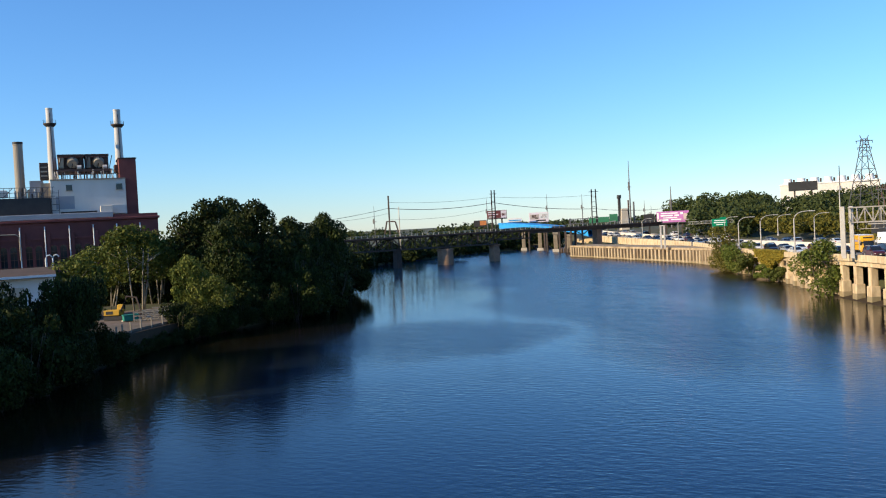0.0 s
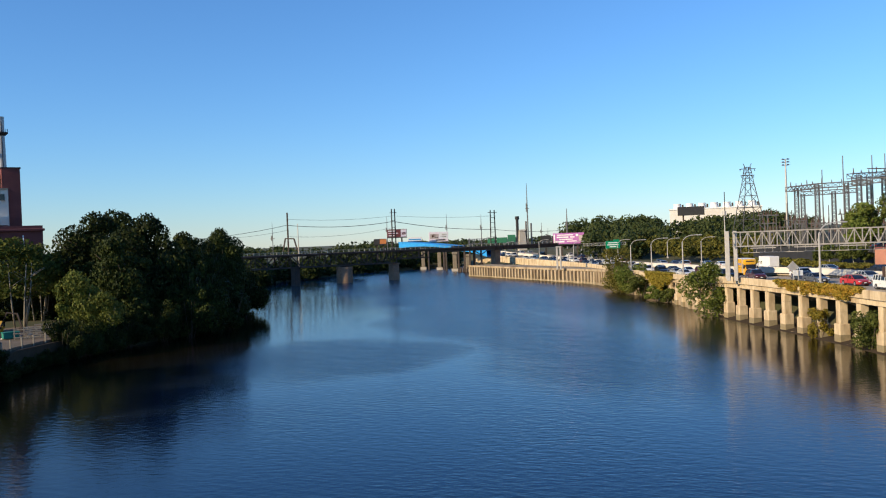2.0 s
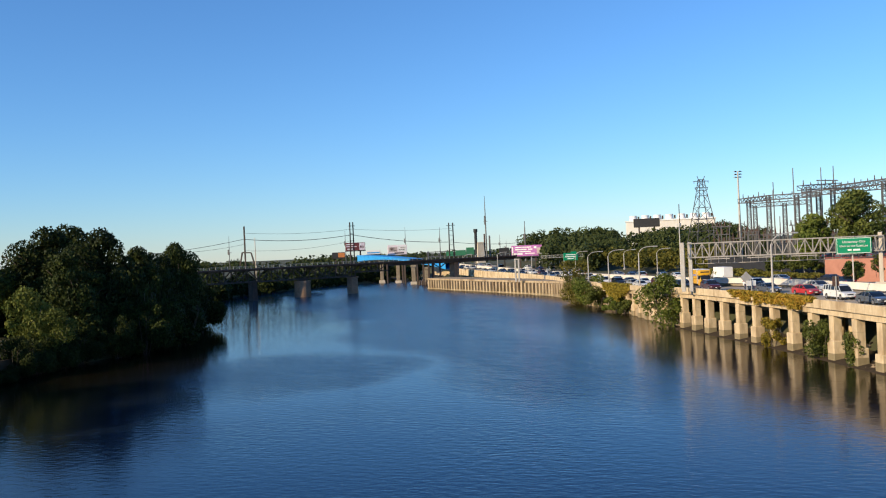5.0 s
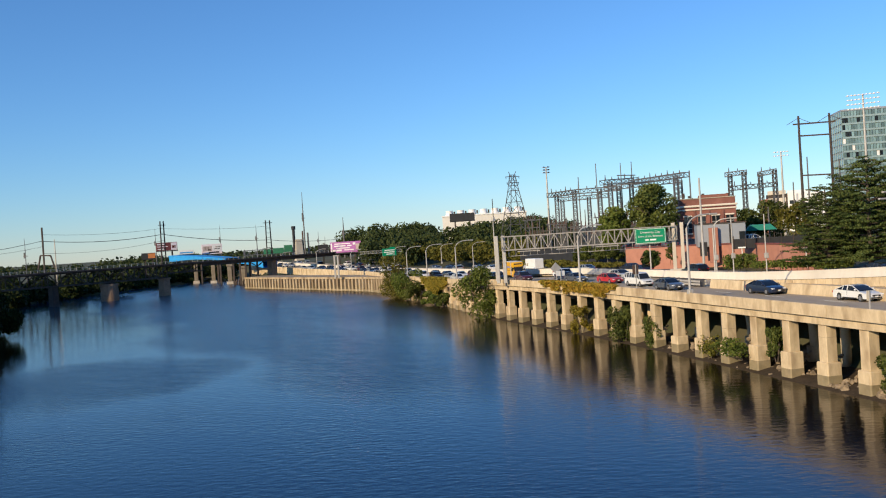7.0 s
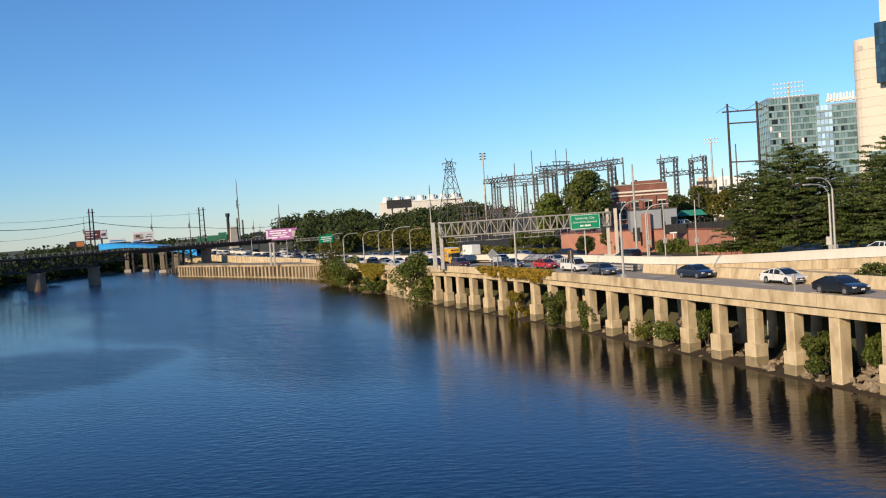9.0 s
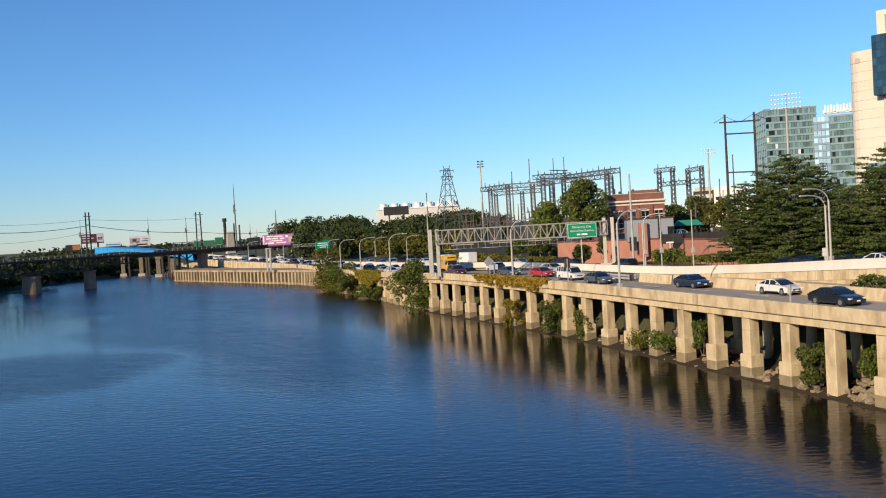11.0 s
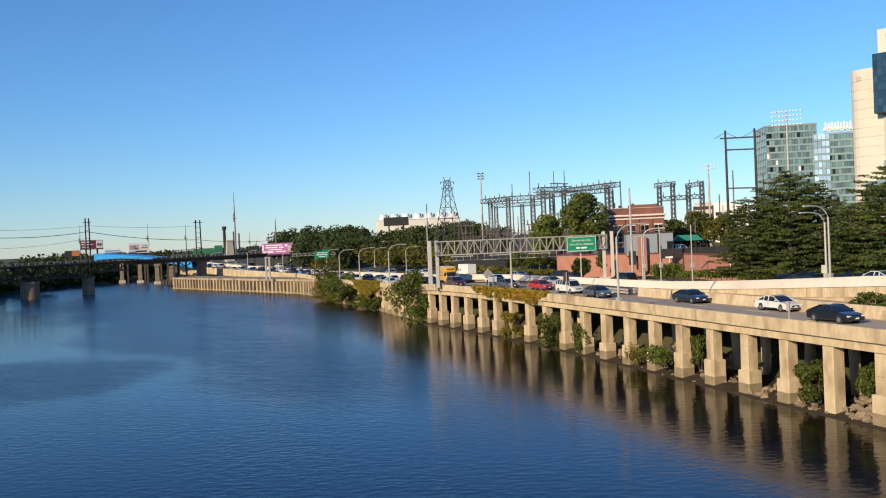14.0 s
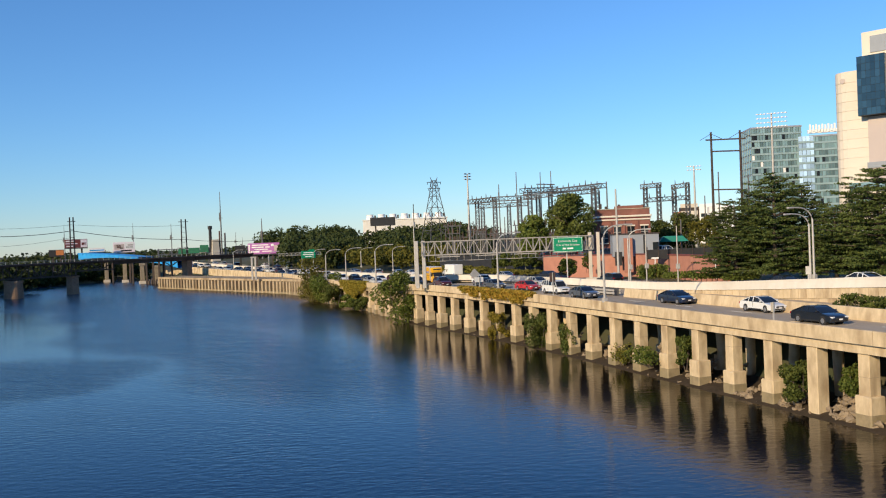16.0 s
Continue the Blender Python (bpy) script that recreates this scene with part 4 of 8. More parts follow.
billboard(facing(spot(17.4, 470), 10, 8), 10.5, 4.2, 6.2, "dark maroon roadside billboard with a pale panel", MAROON, ((0.34, 0.5, 0.28, 0.9, PALE_PINK), (0.34, 0.45, 0.2, 0.3, MAROON), (-0.25, 0.78, 0.4, 0.16, WHITE), (-0.2, 0.5, 0.52, 0.1, PALE_PINK), (-0.28, 0.2, 0.3, 0.12, WHITE)))
billboard(facing(spot(18.5, 480), 10, -5), 7.0, 3.0, 2.6, "small dark billboard with an orange field", BLACK, ((0.22, 0.5, 0.5, 0.8, ORANGE),))
billboard(facing(spot(14.7, 480), 10, 5), 10.5, 5.2, 3.0, "pale printed roadside billboard above the blue bridge", PALE_PINK, ((-0.22, 0.55, 0.45, 0.5, MAUVE), (0.25, 0.62, 0.42, 0.6, WHITE), (0.1, 0.16, 0.5, 0.14, BLACK), (-0.25, 0.6, 0.2, 0.3, MAROON), (-0.12, 0.42, 0.14, 0.12, BLACK), (0.3, 0.7, 0.26, 0.12, MAUVE), (0.25, 0.5, 0.3, 0.08, BLACK)))
billboard(facing(spot(16.25, 460), 10, 0), 7.2, 1.9, 3.8, "low white sign board beyond the blue bridge", WHITE, ((0.0, 0.4, 0.9, 0.3, BLUE_STEEL),))
billboard(facing(spot(6.25, 352), 7, -10), 12.8, 4.3, 3.4, "wide magenta and white billboard beside the highway", PINK,
          ((-0.12, 0.82, 0.5, 0.1, PALE_PINK), (-0.2, 0.62, 0.36, 0.12, WHITE), (0.1, 0.62, 0.14, 0.12, PALE_PINK), (-0.1, 0.42, 0.42, 0.09, WHITE), (-0.3, 0.22, 0.3, 0.16, PALE_PINK), (0.08, 0.24, 0.3, 0.1, PALE_PINK),
           (0.38, 0.5, 0.16, 0.5, MAUVE), (-0.46, 0.5, 0.04, 0.8, WHITE), (0.25, 0.78, 0.08, 0.2, WHITE)))
bm = fresh()
bp = facing(spot(7.75, 360), 7)
box(bm, bp @ Vector((0, 0, 4.7)), (4.2, 0.5, 4.6), math.degrees(bp.to_euler().z))
bar(bm, bp @ Vector((0, 0.3, -3)), bp @ Vector((0, 0.3, 3)), 0.6)
solo("billboard", tidy(bm), BLACK, "black back of a small billboard on a post", "billboard", "roadside boards")

# green overhead sign bridge and works buildings in the distance
gs = thing("sign_bridge", facing(spot(11.2, 400), 7, 6), "green highway signs on a dark lattice bridge far off", "sign gantry")
bm = fresh()
for z in (4.6, 6.6):
    bar(bm, (-11, 0, z), (11, 0, z), 0.3)
for k in range(15):
    x = -11 + k * 22 / 14
    bar(bm, (x, 0, 4.6), (x + 1.5 * (1 if k % 2 else -1) * (k not in (0, 14)), 0, 6.6), 0.2)
part("lattice", bm, STEEL_LATTICE, gs)
for x in (-10.5, 10.5):
    part("post", bar(fresh(), (x, 0, -4), (x, 0, 7), 0.5), STEEL_LATTICE, gs)
for x, w, h, z in ((-0.7, 3.2, 2.1, 5.5), (4.3, 4.8, 2.4, 5.7), (8.7, 3.6, 3.3, 6.3)):
    part("sign_panel", box(fresh(), (x, -0.4, z), (w, 0.12, h)), GREEN_STEEL, gs)

works = thing("works_building", facing(spot(9.3, 470), 8, 15), "pale beige works block with a dark chimney", "building")
part("block", box(fresh(), (0, 0, 3.9), (4.6, 4.6, 11.6), taper=0.72, bevel=0.15), CONCRETE_PALE, works)
part("chimney", tidy(tube(fresh(), [(-2.2, 0, 0), (-2.2, 0, 15), (-2.2, 0, 15.05), (-2.2, 0, 16.8)], [0.75, 0.75, 1.1, 1.1], 10)), BLACK, works)
part("flue_pipe", tidy(tube(fresh(), [(2.6, 0, 0), (2.6, 0, 14)], [0.45, 0.4], 8)), RUST, works)
part("flue_pipe", tidy(tube(fresh(), [(5.4, 0, 0), (5.4, 0, 13)], [0.5, 0.45], 8)), STEEL_LATTICE, works)
def radio_mast(p, z0, h, r, label):
    bm = fresh()
    tube(bm, [(p.x, p.y, z0), (p.x, p.y, z0 + h * 0.62), (p.x, p.y, z0 + h)], [r, r * 0.75, r * 0.25], 8)
    bar(bm, (p.x - 1.0, p.y, z0 + h * 0.6), (p.x + 1.0, p.y, z0 + h * 0.6), 0.3)
    bar(bm, (p.x - 0.5, p.y, z0 + h * 0.55), (p.x - 0.5, p.y, z0 + h * 0.68), 0.4)
    solo("radio_mast", tidy(bm), STEEL_LATTICE, label, "mast", "far masts")
radio_mast(spot(8.88, 480), 8, 35, 0.42, "tall slender radio mast with an antenna collar")
radio_mast(spot(6.36, 372), 8, 17.0, 0.4, "dark railway mast above the highway")
radio_mast(spot(18.03, 520), 8, 21, 0.25, "thin pale pole behind the billboards")
radio_mast(spot(14.14, 520), 8, 21, 0.25, "thin pale pole behind the billboards")
radio_mast(spot(11.9, 520), 8, 20, 0.3, "thin far radio mast")
radio_mast(spot(25.37, 420), 6, 19, 0.22, "thin far radio mast")
radio_mast(spot(8.0, 520), 8, 14, 0.25, "thin far radio mast")
radio_mast(spot(7.6, 450), 8, 10, 0.2, "thin far radio mast")

# ---- left bank: power station, yard, trees ----
def power_station():
    pr = spot(38.85, 195, 0)
    M = Matrix.Translation((pr.x, pr.y, 3.0)) @ pose(0, 0, 0, 0, 0, 44.0)   # x to the right along the front, y away
    t = thing("power_station", M, "sooty red brick power station with white boiler house and three chimneys", "power station")
    H = 17.6
    L = 74.0
    hall = part("hall_wall", box(fresh(), (-L / 2, 9, H / 2 - 0.9), (L, 18, H - 1.8)), BRICK_DARK, t)
    part("cornice", box(fresh(), (-L / 2, 8.8, H - 1.5), (L + 0.7, 18.8, 0.5), bevel=0.08), BRICK_DARK, hall)
    part("roof", box(fresh(), (-L / 2 - 4.4, 9.2, H - 0.62), (L - 8.8, 18.8, 1.1), bevel=0.06), ROOF_PALE, t, "pale flat roof edge")
    part("roof_end", box(fresh(), (-4.35, 9.2, H - 0.95), (8.7, 18.6, 0.6)), BRICK_DARK, t)
    part("roof_hut", box(fresh(), (-9.9, 2.5, H + 0.55), (2.4, 2.4, 1.5), bevel=0.05), CREAM, t)
    part("roof_curb", box(fresh(), (-15.2, 3.0, H + 0.1), (7.0, 1.2, 0.5)), BLACK, t)
    pil = bpy.data.meshes.new("pilaster")
    b = box(fresh(), (0, 0, 6.9), (0.7, 0.34, 13.8), bevel=0.05)
    b.to_mesh(pil)
    b.free()
    # arched window with its brick surround
    win = bpy.data.meshes.new("arched_window")
    b = fresh()
    prism(b, [(-0.62, 0), (0.62, 0)] + [(0.62 * math.cos(k * math.pi / 8), 8.0 + 0.62 * math.sin(k * math.pi / 8)) for k in range(9)], -0.06, 0.2)
    tidy(b).to_mesh(win)
    b.free()
    hood = bpy.data.meshes.new("arch")
    b = fresh()
    for k in range(8):
        a0, a1 = k * math.pi / 8, (k + 1) * math.pi / 8
        bar(b, (0.75 * math.cos(a0), -0.14, 8.0 + 0.75 * math.sin(a0)), (0.75 * math.cos(a1), -0.14, 8.0 + 0.75 * math.sin(a1)), 0.26)
    for x in (-0.75, 0.75):
        bar(b, (x, -0.14, 0), (x, -0.14, 8.0), 0.26)
    b.to_mesh(hood)
    b.free()
    bars_me = bpy.data.meshes.new("glazing_bar")
    b = fresh()
    for z in (1.5, 3.0, 4.5, 6.0, 7.4):
        box(b, (0, -0.12, z), (1.24, 0.08, 0.1))
    box(b, (0, -0.12, 3.9), (0.09, 0.08, 7.8))
    b.to_mesh(bars_me)
    b.free()
    for k in range(15):
        x = -3.65 - k * 4.55
        p = part_me("pilaster", pil, BRICK_DARK, t)
        p.matrix_basis = pose(x + 0.55, -0.25, 0, 0, 0, 0)
        part("downpipe", tidy(tube(fresh(), [(x, -0.45, 0.5), (x, -0.45, 14.4), (x, -0.1, 15.0)], 0.13, 6)), WHITE, t, "pale painted downpipe")
        for dx in (1.3, 3.1):
            w = part_me("window", win, GLASS_DARK, t)
            w.matrix_basis = pose(x - dx, 0, 2.6, 0, 0, 0)
            part_me("glazing_bar", bars_me, RUST, w)
            part_me("arch", hood, BRICK_DARK, w)
    part("string_course", box(fresh(), (-L / 2, -0.16, 12.6), (L, 0.34, 0.35)), BRICK_DARK, t)
    part("dado", box(fresh(), (-L / 2, -0.2, 1.2), (L, 0.4, 0.4)), BRICK_DARK, t)
    part("wall_pipe", tidy(tube(fresh(), [(-60, -0.8, 14.0), (-27.2, -0.8, 13.7), (-26.5, -0.8, 13.2), (-26.5, -0.8, 8.5)], 0.12, 6)), STACK_TAN, t)
    for x in (-22.0, -20.7):
        part("vent_pipe", tidy(tube(fresh(), [(x, -2, 3), (x, -2, 8.6), (x + 0.3, -2, 9.2), (x + 0.8, -2, 9.3), (x + 1.2, -2, 8.9)], 0.16, 6)), WHITE, t, "white gooseneck vent pipe")
    # boiler house
    d = 6
    bh = part("boiler_house", box(fresh(), (-13.0, d + 8, 13 + 5.95), (14.8, 15, 11.9), bevel=0.05), WHITE_PANEL, t, "white clad boiler house")
    part("side_wing", box(fresh(), (-21.3, d + 7, 12 + 6.2), (1.9, 10, 12.2)), STACK_TAN, t)
    part("rear_wing", box(fresh(), (-23.2, d + 11, 12 + 6.6), (2.6, 8, 13.2)), GREY_PANEL, t)
    part("parapet_trim", box(fresh(), (-13.0, d + 0.44, 24.8), (14.9, 0.3, 0.25)), STACK_TAN, bh)
    for x in (-16.8, -6.9):
        wf = part("window", box(fresh(), (x, d + 0.47, 23.1), (1.2, 0.16, 1.2)), GLASS_DARK, bh)
        part("sill", box(fresh(), (x, d + 0.42, 22.42), (1.4, 0.3, 0.14)), STACK_TAN, wf)
    part("stain_panel", box(fresh(), (-17.7, d + 0.47, 20.0), (3.6, 0.06, 2.7)), GREY_PANEL, bh, "faded grey patch on the cladding")
    part("lean_to", box(fresh(), (-7.3, d - 0.6, H + 0.6), (2.8, 2.0, 1.9), bevel=0.05), WHITE_PANEL, bh)
    part("brick_tower", box(fresh(), (-4.95, d + 5, 12 + 8.5), (3.5, 8, 17.1), bevel=0.05), BRICK_DARK, t, "dark red brick stair tower")
    part("coping", box(fresh(), (-4.95, d + 5, 29.15), (3.8, 8.3, 0.22)), STEEL_DARK, t)
    # rooftop machinery
    fr = np.random.default_rng(77)
    mach = part("fan_deck", box(fresh(), (-13.7, d + 9, 27.0), (11.6, 10, 0.5)), RUST, t, "rusted steel deck with fans")
    for x, w in ((-16.1, 5.2), (-10.9, 4.8)):
        fh = part("fan_house", box(fresh(), (x, d + 9, 28.8), (w, 6, 2.6), bevel=0.1), RUST, mach, "rusted fan housing")
        part("fan_roof", box(fresh(), (x, d + 8.6, 30.35), (w + 0.2, 7, 0.4), bevel=0.08), STEEL_DARK, fh)
        part("fan_lip", box(fresh(), (x, d + 5.4, 30.0), (w - 0.2, 0.3, 0.25)), BRICK, fh)
        part("cowl", tidy(tube(fresh(), [(x + 0.3, d + 5.0, 28.4), (x + 0.3, d + 5.9, 28.9)], [1.0, 1.25], 14)), STACK_TAN, fh, "beige fan cowl")
        part("duct", box(fresh(), (x - w * 0.36, d + 5.6, 28.7), (0.9, 0.8, 2.3), bevel=0.08), STACK_TAN, fh)
        part("motor", tidy(tube(fresh(), [(x + 1.1, d + 4.6, 27.7), (x + 2.0, d + 4.6, 27.7)], 0.42, 10)), WHITE_PANEL, fh)
        for k in range(5):
            part("brace", bar(fresh(), (x - w / 2 + k * w / 4, d + 5.0, 27.2), (x - w / 2 + (k + 0.6) * w / 4, d + 5.0, 30.2), 0.16), STEEL_DARK, fh)
    for k in range(26):
        x = -19.2 + k * 0.55 + fr.normal() * 0.12
        z1 = 26.0 + 1.0 * fr.random()
        part("pipe", tidy(tube(fresh(), [(x, d + 1.5 + 2 * fr.random(), 24.6), (x + fr.normal() * 0.15, d + 2, z1)], 0.09 + 0.1 * fr.random(), 6)), (WHITE_PANEL, STEEL_GREY, STEEL_DARK, RUST)[k % 4], t)
    bm = fresh()
    for z in (25.9, 26.7):
        bar(bm, (-19.3, d + 1.2, z), (-5.4, d + 1.2, z), 0.12)
    for k in range(13):
        bar(bm, (-19.3 + k * 1.15, d + 1.2, 24.9), (-19.3 + k * 1.15, d + 1.2, 26.7), 0.08)
    part("pipe_rack", bm, STEEL_DARK, t)
    part("side_plant", box(fresh(), (-6.4, d + 5, 27.2), (2.2, 3, 1.6), bevel=0.1), RUST, t)
    part("tank_box", box(fresh(), (-21.5, d + 6, 27.0), (1.7, 3, 3.6), bevel=0.1), STEEL_DARK, t)
    for k in range(3):
        part("louvre", box(fresh(), (-21.5, d + 4.4, 26.0 + k * 0.9), (1.3, 0.16, 0.3)), STACK_TAN, t)
    part("low_house", box(fresh(), (-33, d + 4, H + 1.7), (25, 12, 3.6)), BLACK, t, "low black-tarred house on the roof")
    bm = fresh()
    for k in range(24):
        x = -43 + k * 1.0
        bar(bm, (x, d - 2, H + 3.4), (x, d - 2, H + 5.6), 0.1)
    for z in (3.7, 4.6, 5.6):
        bar(bm, (-43, d - 2, H + z), (-19.6, d - 2, H + z), 0.1)
    for k in range(7):
        bar(bm, (-43 + k * 3.4, d - 2, H + 3.4), (-41 + k * 3.4, d - 2, H + 5.6), 0.12)
    part("pipe_gallery", bm, STEEL_LATTICE, t, "grey pipe gallery with railings")
    for k in range(9):
        x = -27.0 + k * 0.62
        part("vessel", tidy(tube(fresh(), [(x, d, H + 3.4), (x, d, H + 4.4 + 1.4 * fr.random())], 0.16 + 0.16 * fr.random(), 8)), (STEEL_GREY, STACK_TAN, STEEL_DARK)[k % 3], t)
    bm = fresh()
    for z in (18.4, 19.6, 20.8, 22.0):
        bar(bm, (-20.3, d - 1.5, z), (-18.9, d - 1.5, z), 0.1)
    for x in (-20.3, -18.9):
        bar(bm, (x, d - 1.5, 17.6), (x, d - 1.5, 22.6), 0.12)
    part("stair_frame", bm, STEEL_LATTICE, t)
    part("white_duct", box(fresh(), (-33, d + 1, H + 4.6), (9, 3, 1.4), bevel=0.1), WHITE_PANEL, t)
    for x, y, z0, z1, r0, r1, mt in ((-19.85, d + 12, 24, 41.3, 0.98, 0.7, STACK_PAINT), (-5.75, d + 14, 24, 41.3, 1.0, 0.76, STACK_PAINT)):
        zs = [z0 + (z1 - z0) * k / 10 for k in range(11)]
        bm = tube(fresh(), [(x, y, z) for z in zs], [r0 + (r1 - r0) * min(1, k / 8) for k in range(11)], 20)
        st = part("chimney", tidy(bm), mt, t, "tapered white steel chimney")
        g = fresh()
        zr = z1 - 3.5
        tube(g, [(x, y, zr - 0.5), (x, y, zr), (x, y, zr + 0.25)], [r1 * 1.2, r1 * 1.9, r1 * 1.9], 20)
        part("gallery", tidy(g), STEEL_DARK, st)
        g = fresh()
        for k in range(16):
            a = k * math.tau / 16
            bar(g, (x + math.cos(a) * r1 * 1.85, y + math.sin(a) * r1 * 1.85, zr + 0.2), (x + math.cos(a) * r1 * 1.85, y + math.sin(a) * r1 * 1.85, zr + 1.0), 0.05)
        part("gallery_rail", g, STEEL_LATTICE, st)
        part("ladder", bar(fresh(), (x + 0.2, y - r0 - 0.05, z0 + 3), (x + 0.1, y - r1 - 0.1, z1 - 1), 0.18), STEEL_LATTICE, st)
        part("rim", tidy(tube(fresh(), [(x, y, z1 - 0.2), (x, y, z1 + 0.1)], r1 * 1.06, 20)), STEEL_GREY, st)
    x, y = -26.35, d + 8
    st = part("chimney", tidy(tube(fresh(), [(x, y, 16), (x, y, 24), (x, y, 32.8), (x, y, 32.85), (x, y, 33.3)], [1.0, 0.97, 0.95, 1.0, 1.0], 20)), STACK_SOOT, t, "short tan soot-stained chimney")
    part("soot_rim", tidy(tube(fresh(), [(x, y, 33.1), (x, y, 33.6)], [1.02, 1.02], 20)), BLACK, st)


power_station()


def shed():
    p = spot(45.0, 138)
    M = Matrix.Translation((p.x, p.y, 4.0)) @ pose(0, 0, 0, 0, 0, 46)
    t = thing("shed", M, "low white-walled shed with a brown roof by the yard", "shed")
    part("wall", box(fresh(), (-9, 4, 2.0), (18, 8, 7.2)), WHITE, t)
    bm = fresh()
    prism(bm, [(-1.6, 5.7), (8.6, 6.7), (8.6, 6.95), (-1.6, 6.05)], -0.4, 18.4)
    ob = part("roof", tidy(bm), ROOF_BROWN, t)
    ob.matrix_basis = pose(0, 0, 0, 0, 0, 90)
    part("fascia", box(fresh(), (-9, -1.65, 5.9), (18.8, 0.16, 0.34)), WHITE, t)
    w = part("window", box(fresh(), (-1.1, -0.03, 4.3), (0.8, 0.1, 0.8)), GLASS_DARK, t)
    part("frame", box(fresh(), (-1.1, -0.01, 4.3), (1.0, 0.06, 1.0)), STEEL_GREY, w)
    part("door", box(fresh(), (-5.6, -0.03, 2.4), (3.6, 0.12, 4.0)), CONCRETE_PALE, t)


shed()


def excavator():
    p = spot(41.6, 134)
    t = thing("excavator", Matrix.Translation((p.x, p.y, 3.0)) @ pose(0, 0, 0, 0, 0, 20) @ Matrix.Scale(0.72, 4), "yellow tracked excavator parked in the earth yard", "excavator")
    YEL = surface("digger_yellow", (0.55, 0.33, 0.03), (0.45, 0.26, 0.02), 1.0, 0.5)
    for y in (-1.1, 1.1):
        bm = fresh()
        prism(bm, [(-1.9, 0.1), (1.9, 0.1), (2.2, 0.45), (1.9, 0.85), (-1.9, 0.85), (-2.2, 0.45)], y - 0.3, y + 0.3)
        part("track", tidy(bm), BLACK, t)
    part("house", box(fresh(), (-0.5, 0, 1.5), (3.2, 2.5, 1.1), bevel=0.12), YEL, t)
    part("cab", box(fresh(), (0.7, 0.7, 2.3), (1.4, 1.0, 1.5), bevel=0.1, taper=0.85), YEL, t)
    part("cab_window", box(fresh(), (1.42, 0.7, 2.4), (0.06, 0.8, 0.9)), GLASS_DARK, t)
    part("exhaust", tidy(tube(fresh(), [(-1.2, 0.6, 2.0), (-1.2, 0.6, 2.7)], 0.09, 6)), STEEL_DARK, t)
    part("engine_grille", box(fresh(), (-0.9, -1.27, 1.55), (1.4, 0.05, 0.6)), BLACK, t)
    part("side_window", box(fresh(), (0.7, 1.22, 2.4), (0.9, 0.05, 0.8)), GLASS_DARK, t)
    part("counterweight", box(fresh(), (-2.1, 0, 1.5), (0.8, 2.4, 1.0), bevel=0.15), STEEL_DARK, t)
    part("boom", tidy(tube(fresh(), [(1.0, -0.3, 1.7), (2.4, -0.3, 4.6), (4.3, -0.3, 4.3)], [0.26, 0.22, 0.16], 8)), STEEL_DARK, t)
    part("stick", bar(fresh(), (4.2, -0.3, 4.5), (5.0, -0.3, 1.8), 0.3), STEEL_DARK, t)
    part("bucket", box(fresh(), (4.9, -0.3, 1.3), (0.9, 1.0, 0.9), bevel=0.12), STEEL_DARK, t)


excavator()

# yard edge: low stone quay, fence posts, stacked timber
QUAY = Line([(-72.5, 82, 0), (-75.3, 88, 0), (-76.8, 96, 0), (-77.3, 104, 0), (-77.2, 113, 0)])
solo("quay_wall", sweep(fresh(), QUAY, 0, QUAY.length, [(-1.2, -1.5), (-1.2, 2.7), (0.0, 2.7), (0.25, -1.5)], 2), MUD, "dark stone quay wall below the yard", "wall", kind="structure")
for k in range(9):
    q, _ = QUAY.at(2 + k * 2.6, -0.9)
    fp = fresh()
    box(fp, (q[0], q[1], 3.3), (0.16, 0.16, 1.5), 20, bevel=0.02)
    solo("fence_post", fp, BARK_PALE, "weathered timber fence post on the quay edge", "post", "quay fence posts")
YARD_EARTH = surface("trodden_yard_earth", (0.20, 0.155, 0.12), (0.13, 0.10, 0.075), 0.8, 1.0, 0.4, 4, c3=(0.08, 0.075, 0.045), stain=0.7)
solo("yard", tidy(slab(fresh(), [(-74, 84), (-76.5, 88.5), (-78, 96), (-78.5, 104), (-78.4, 113), (-88, 122), (-98, 118), (-102, 108), (-97, 98), (-86, 88)], 1.0, 3.0)), YARD_EARTH,
     "trodden brown earth yard behind the quay", "yard", kind="structure")
yr = np.random.default_rng(8)
for k, (be, far) in enumerate(((39.9, 128), (39.4, 131), (38.8, 135))):
    p = spot(be, far, 2.9)
    t = thing("timber_rack", Matrix.Translation(p) @ pose(0, 0, 0, 0, 0, 35), "pale timber rack lying in the yard", "timber rack", "yard clutter")
    for z in (0.35, 0.9, 1.4):
        part("rail", box(fresh(), (0, 0, z), (3.4, 0.12, 0.16)), BARK_PALE, t)
    for x in (-1.6, 0, 1.6):
        part("post", box(fresh(), (x, 0.1, 0.75), (0.14, 0.14, 1.5)), BARK_PALE, t)
p = spot(40.8, 130, 3.1)
t = thing("skip", Matrix.Translation(p) @ pose(0, 0, 0, 0, 0, 50), "small green waste skip in the yard", "skip")
part("tub", box(fresh(), (0, 0, 0.4), (2.0, 1.3, 0.8), bevel=0.06), TEAL, t)
part("rim", box(fresh(), (0, 0, 0.8), (2.15, 1.45, 0.1)), TEAL, t)
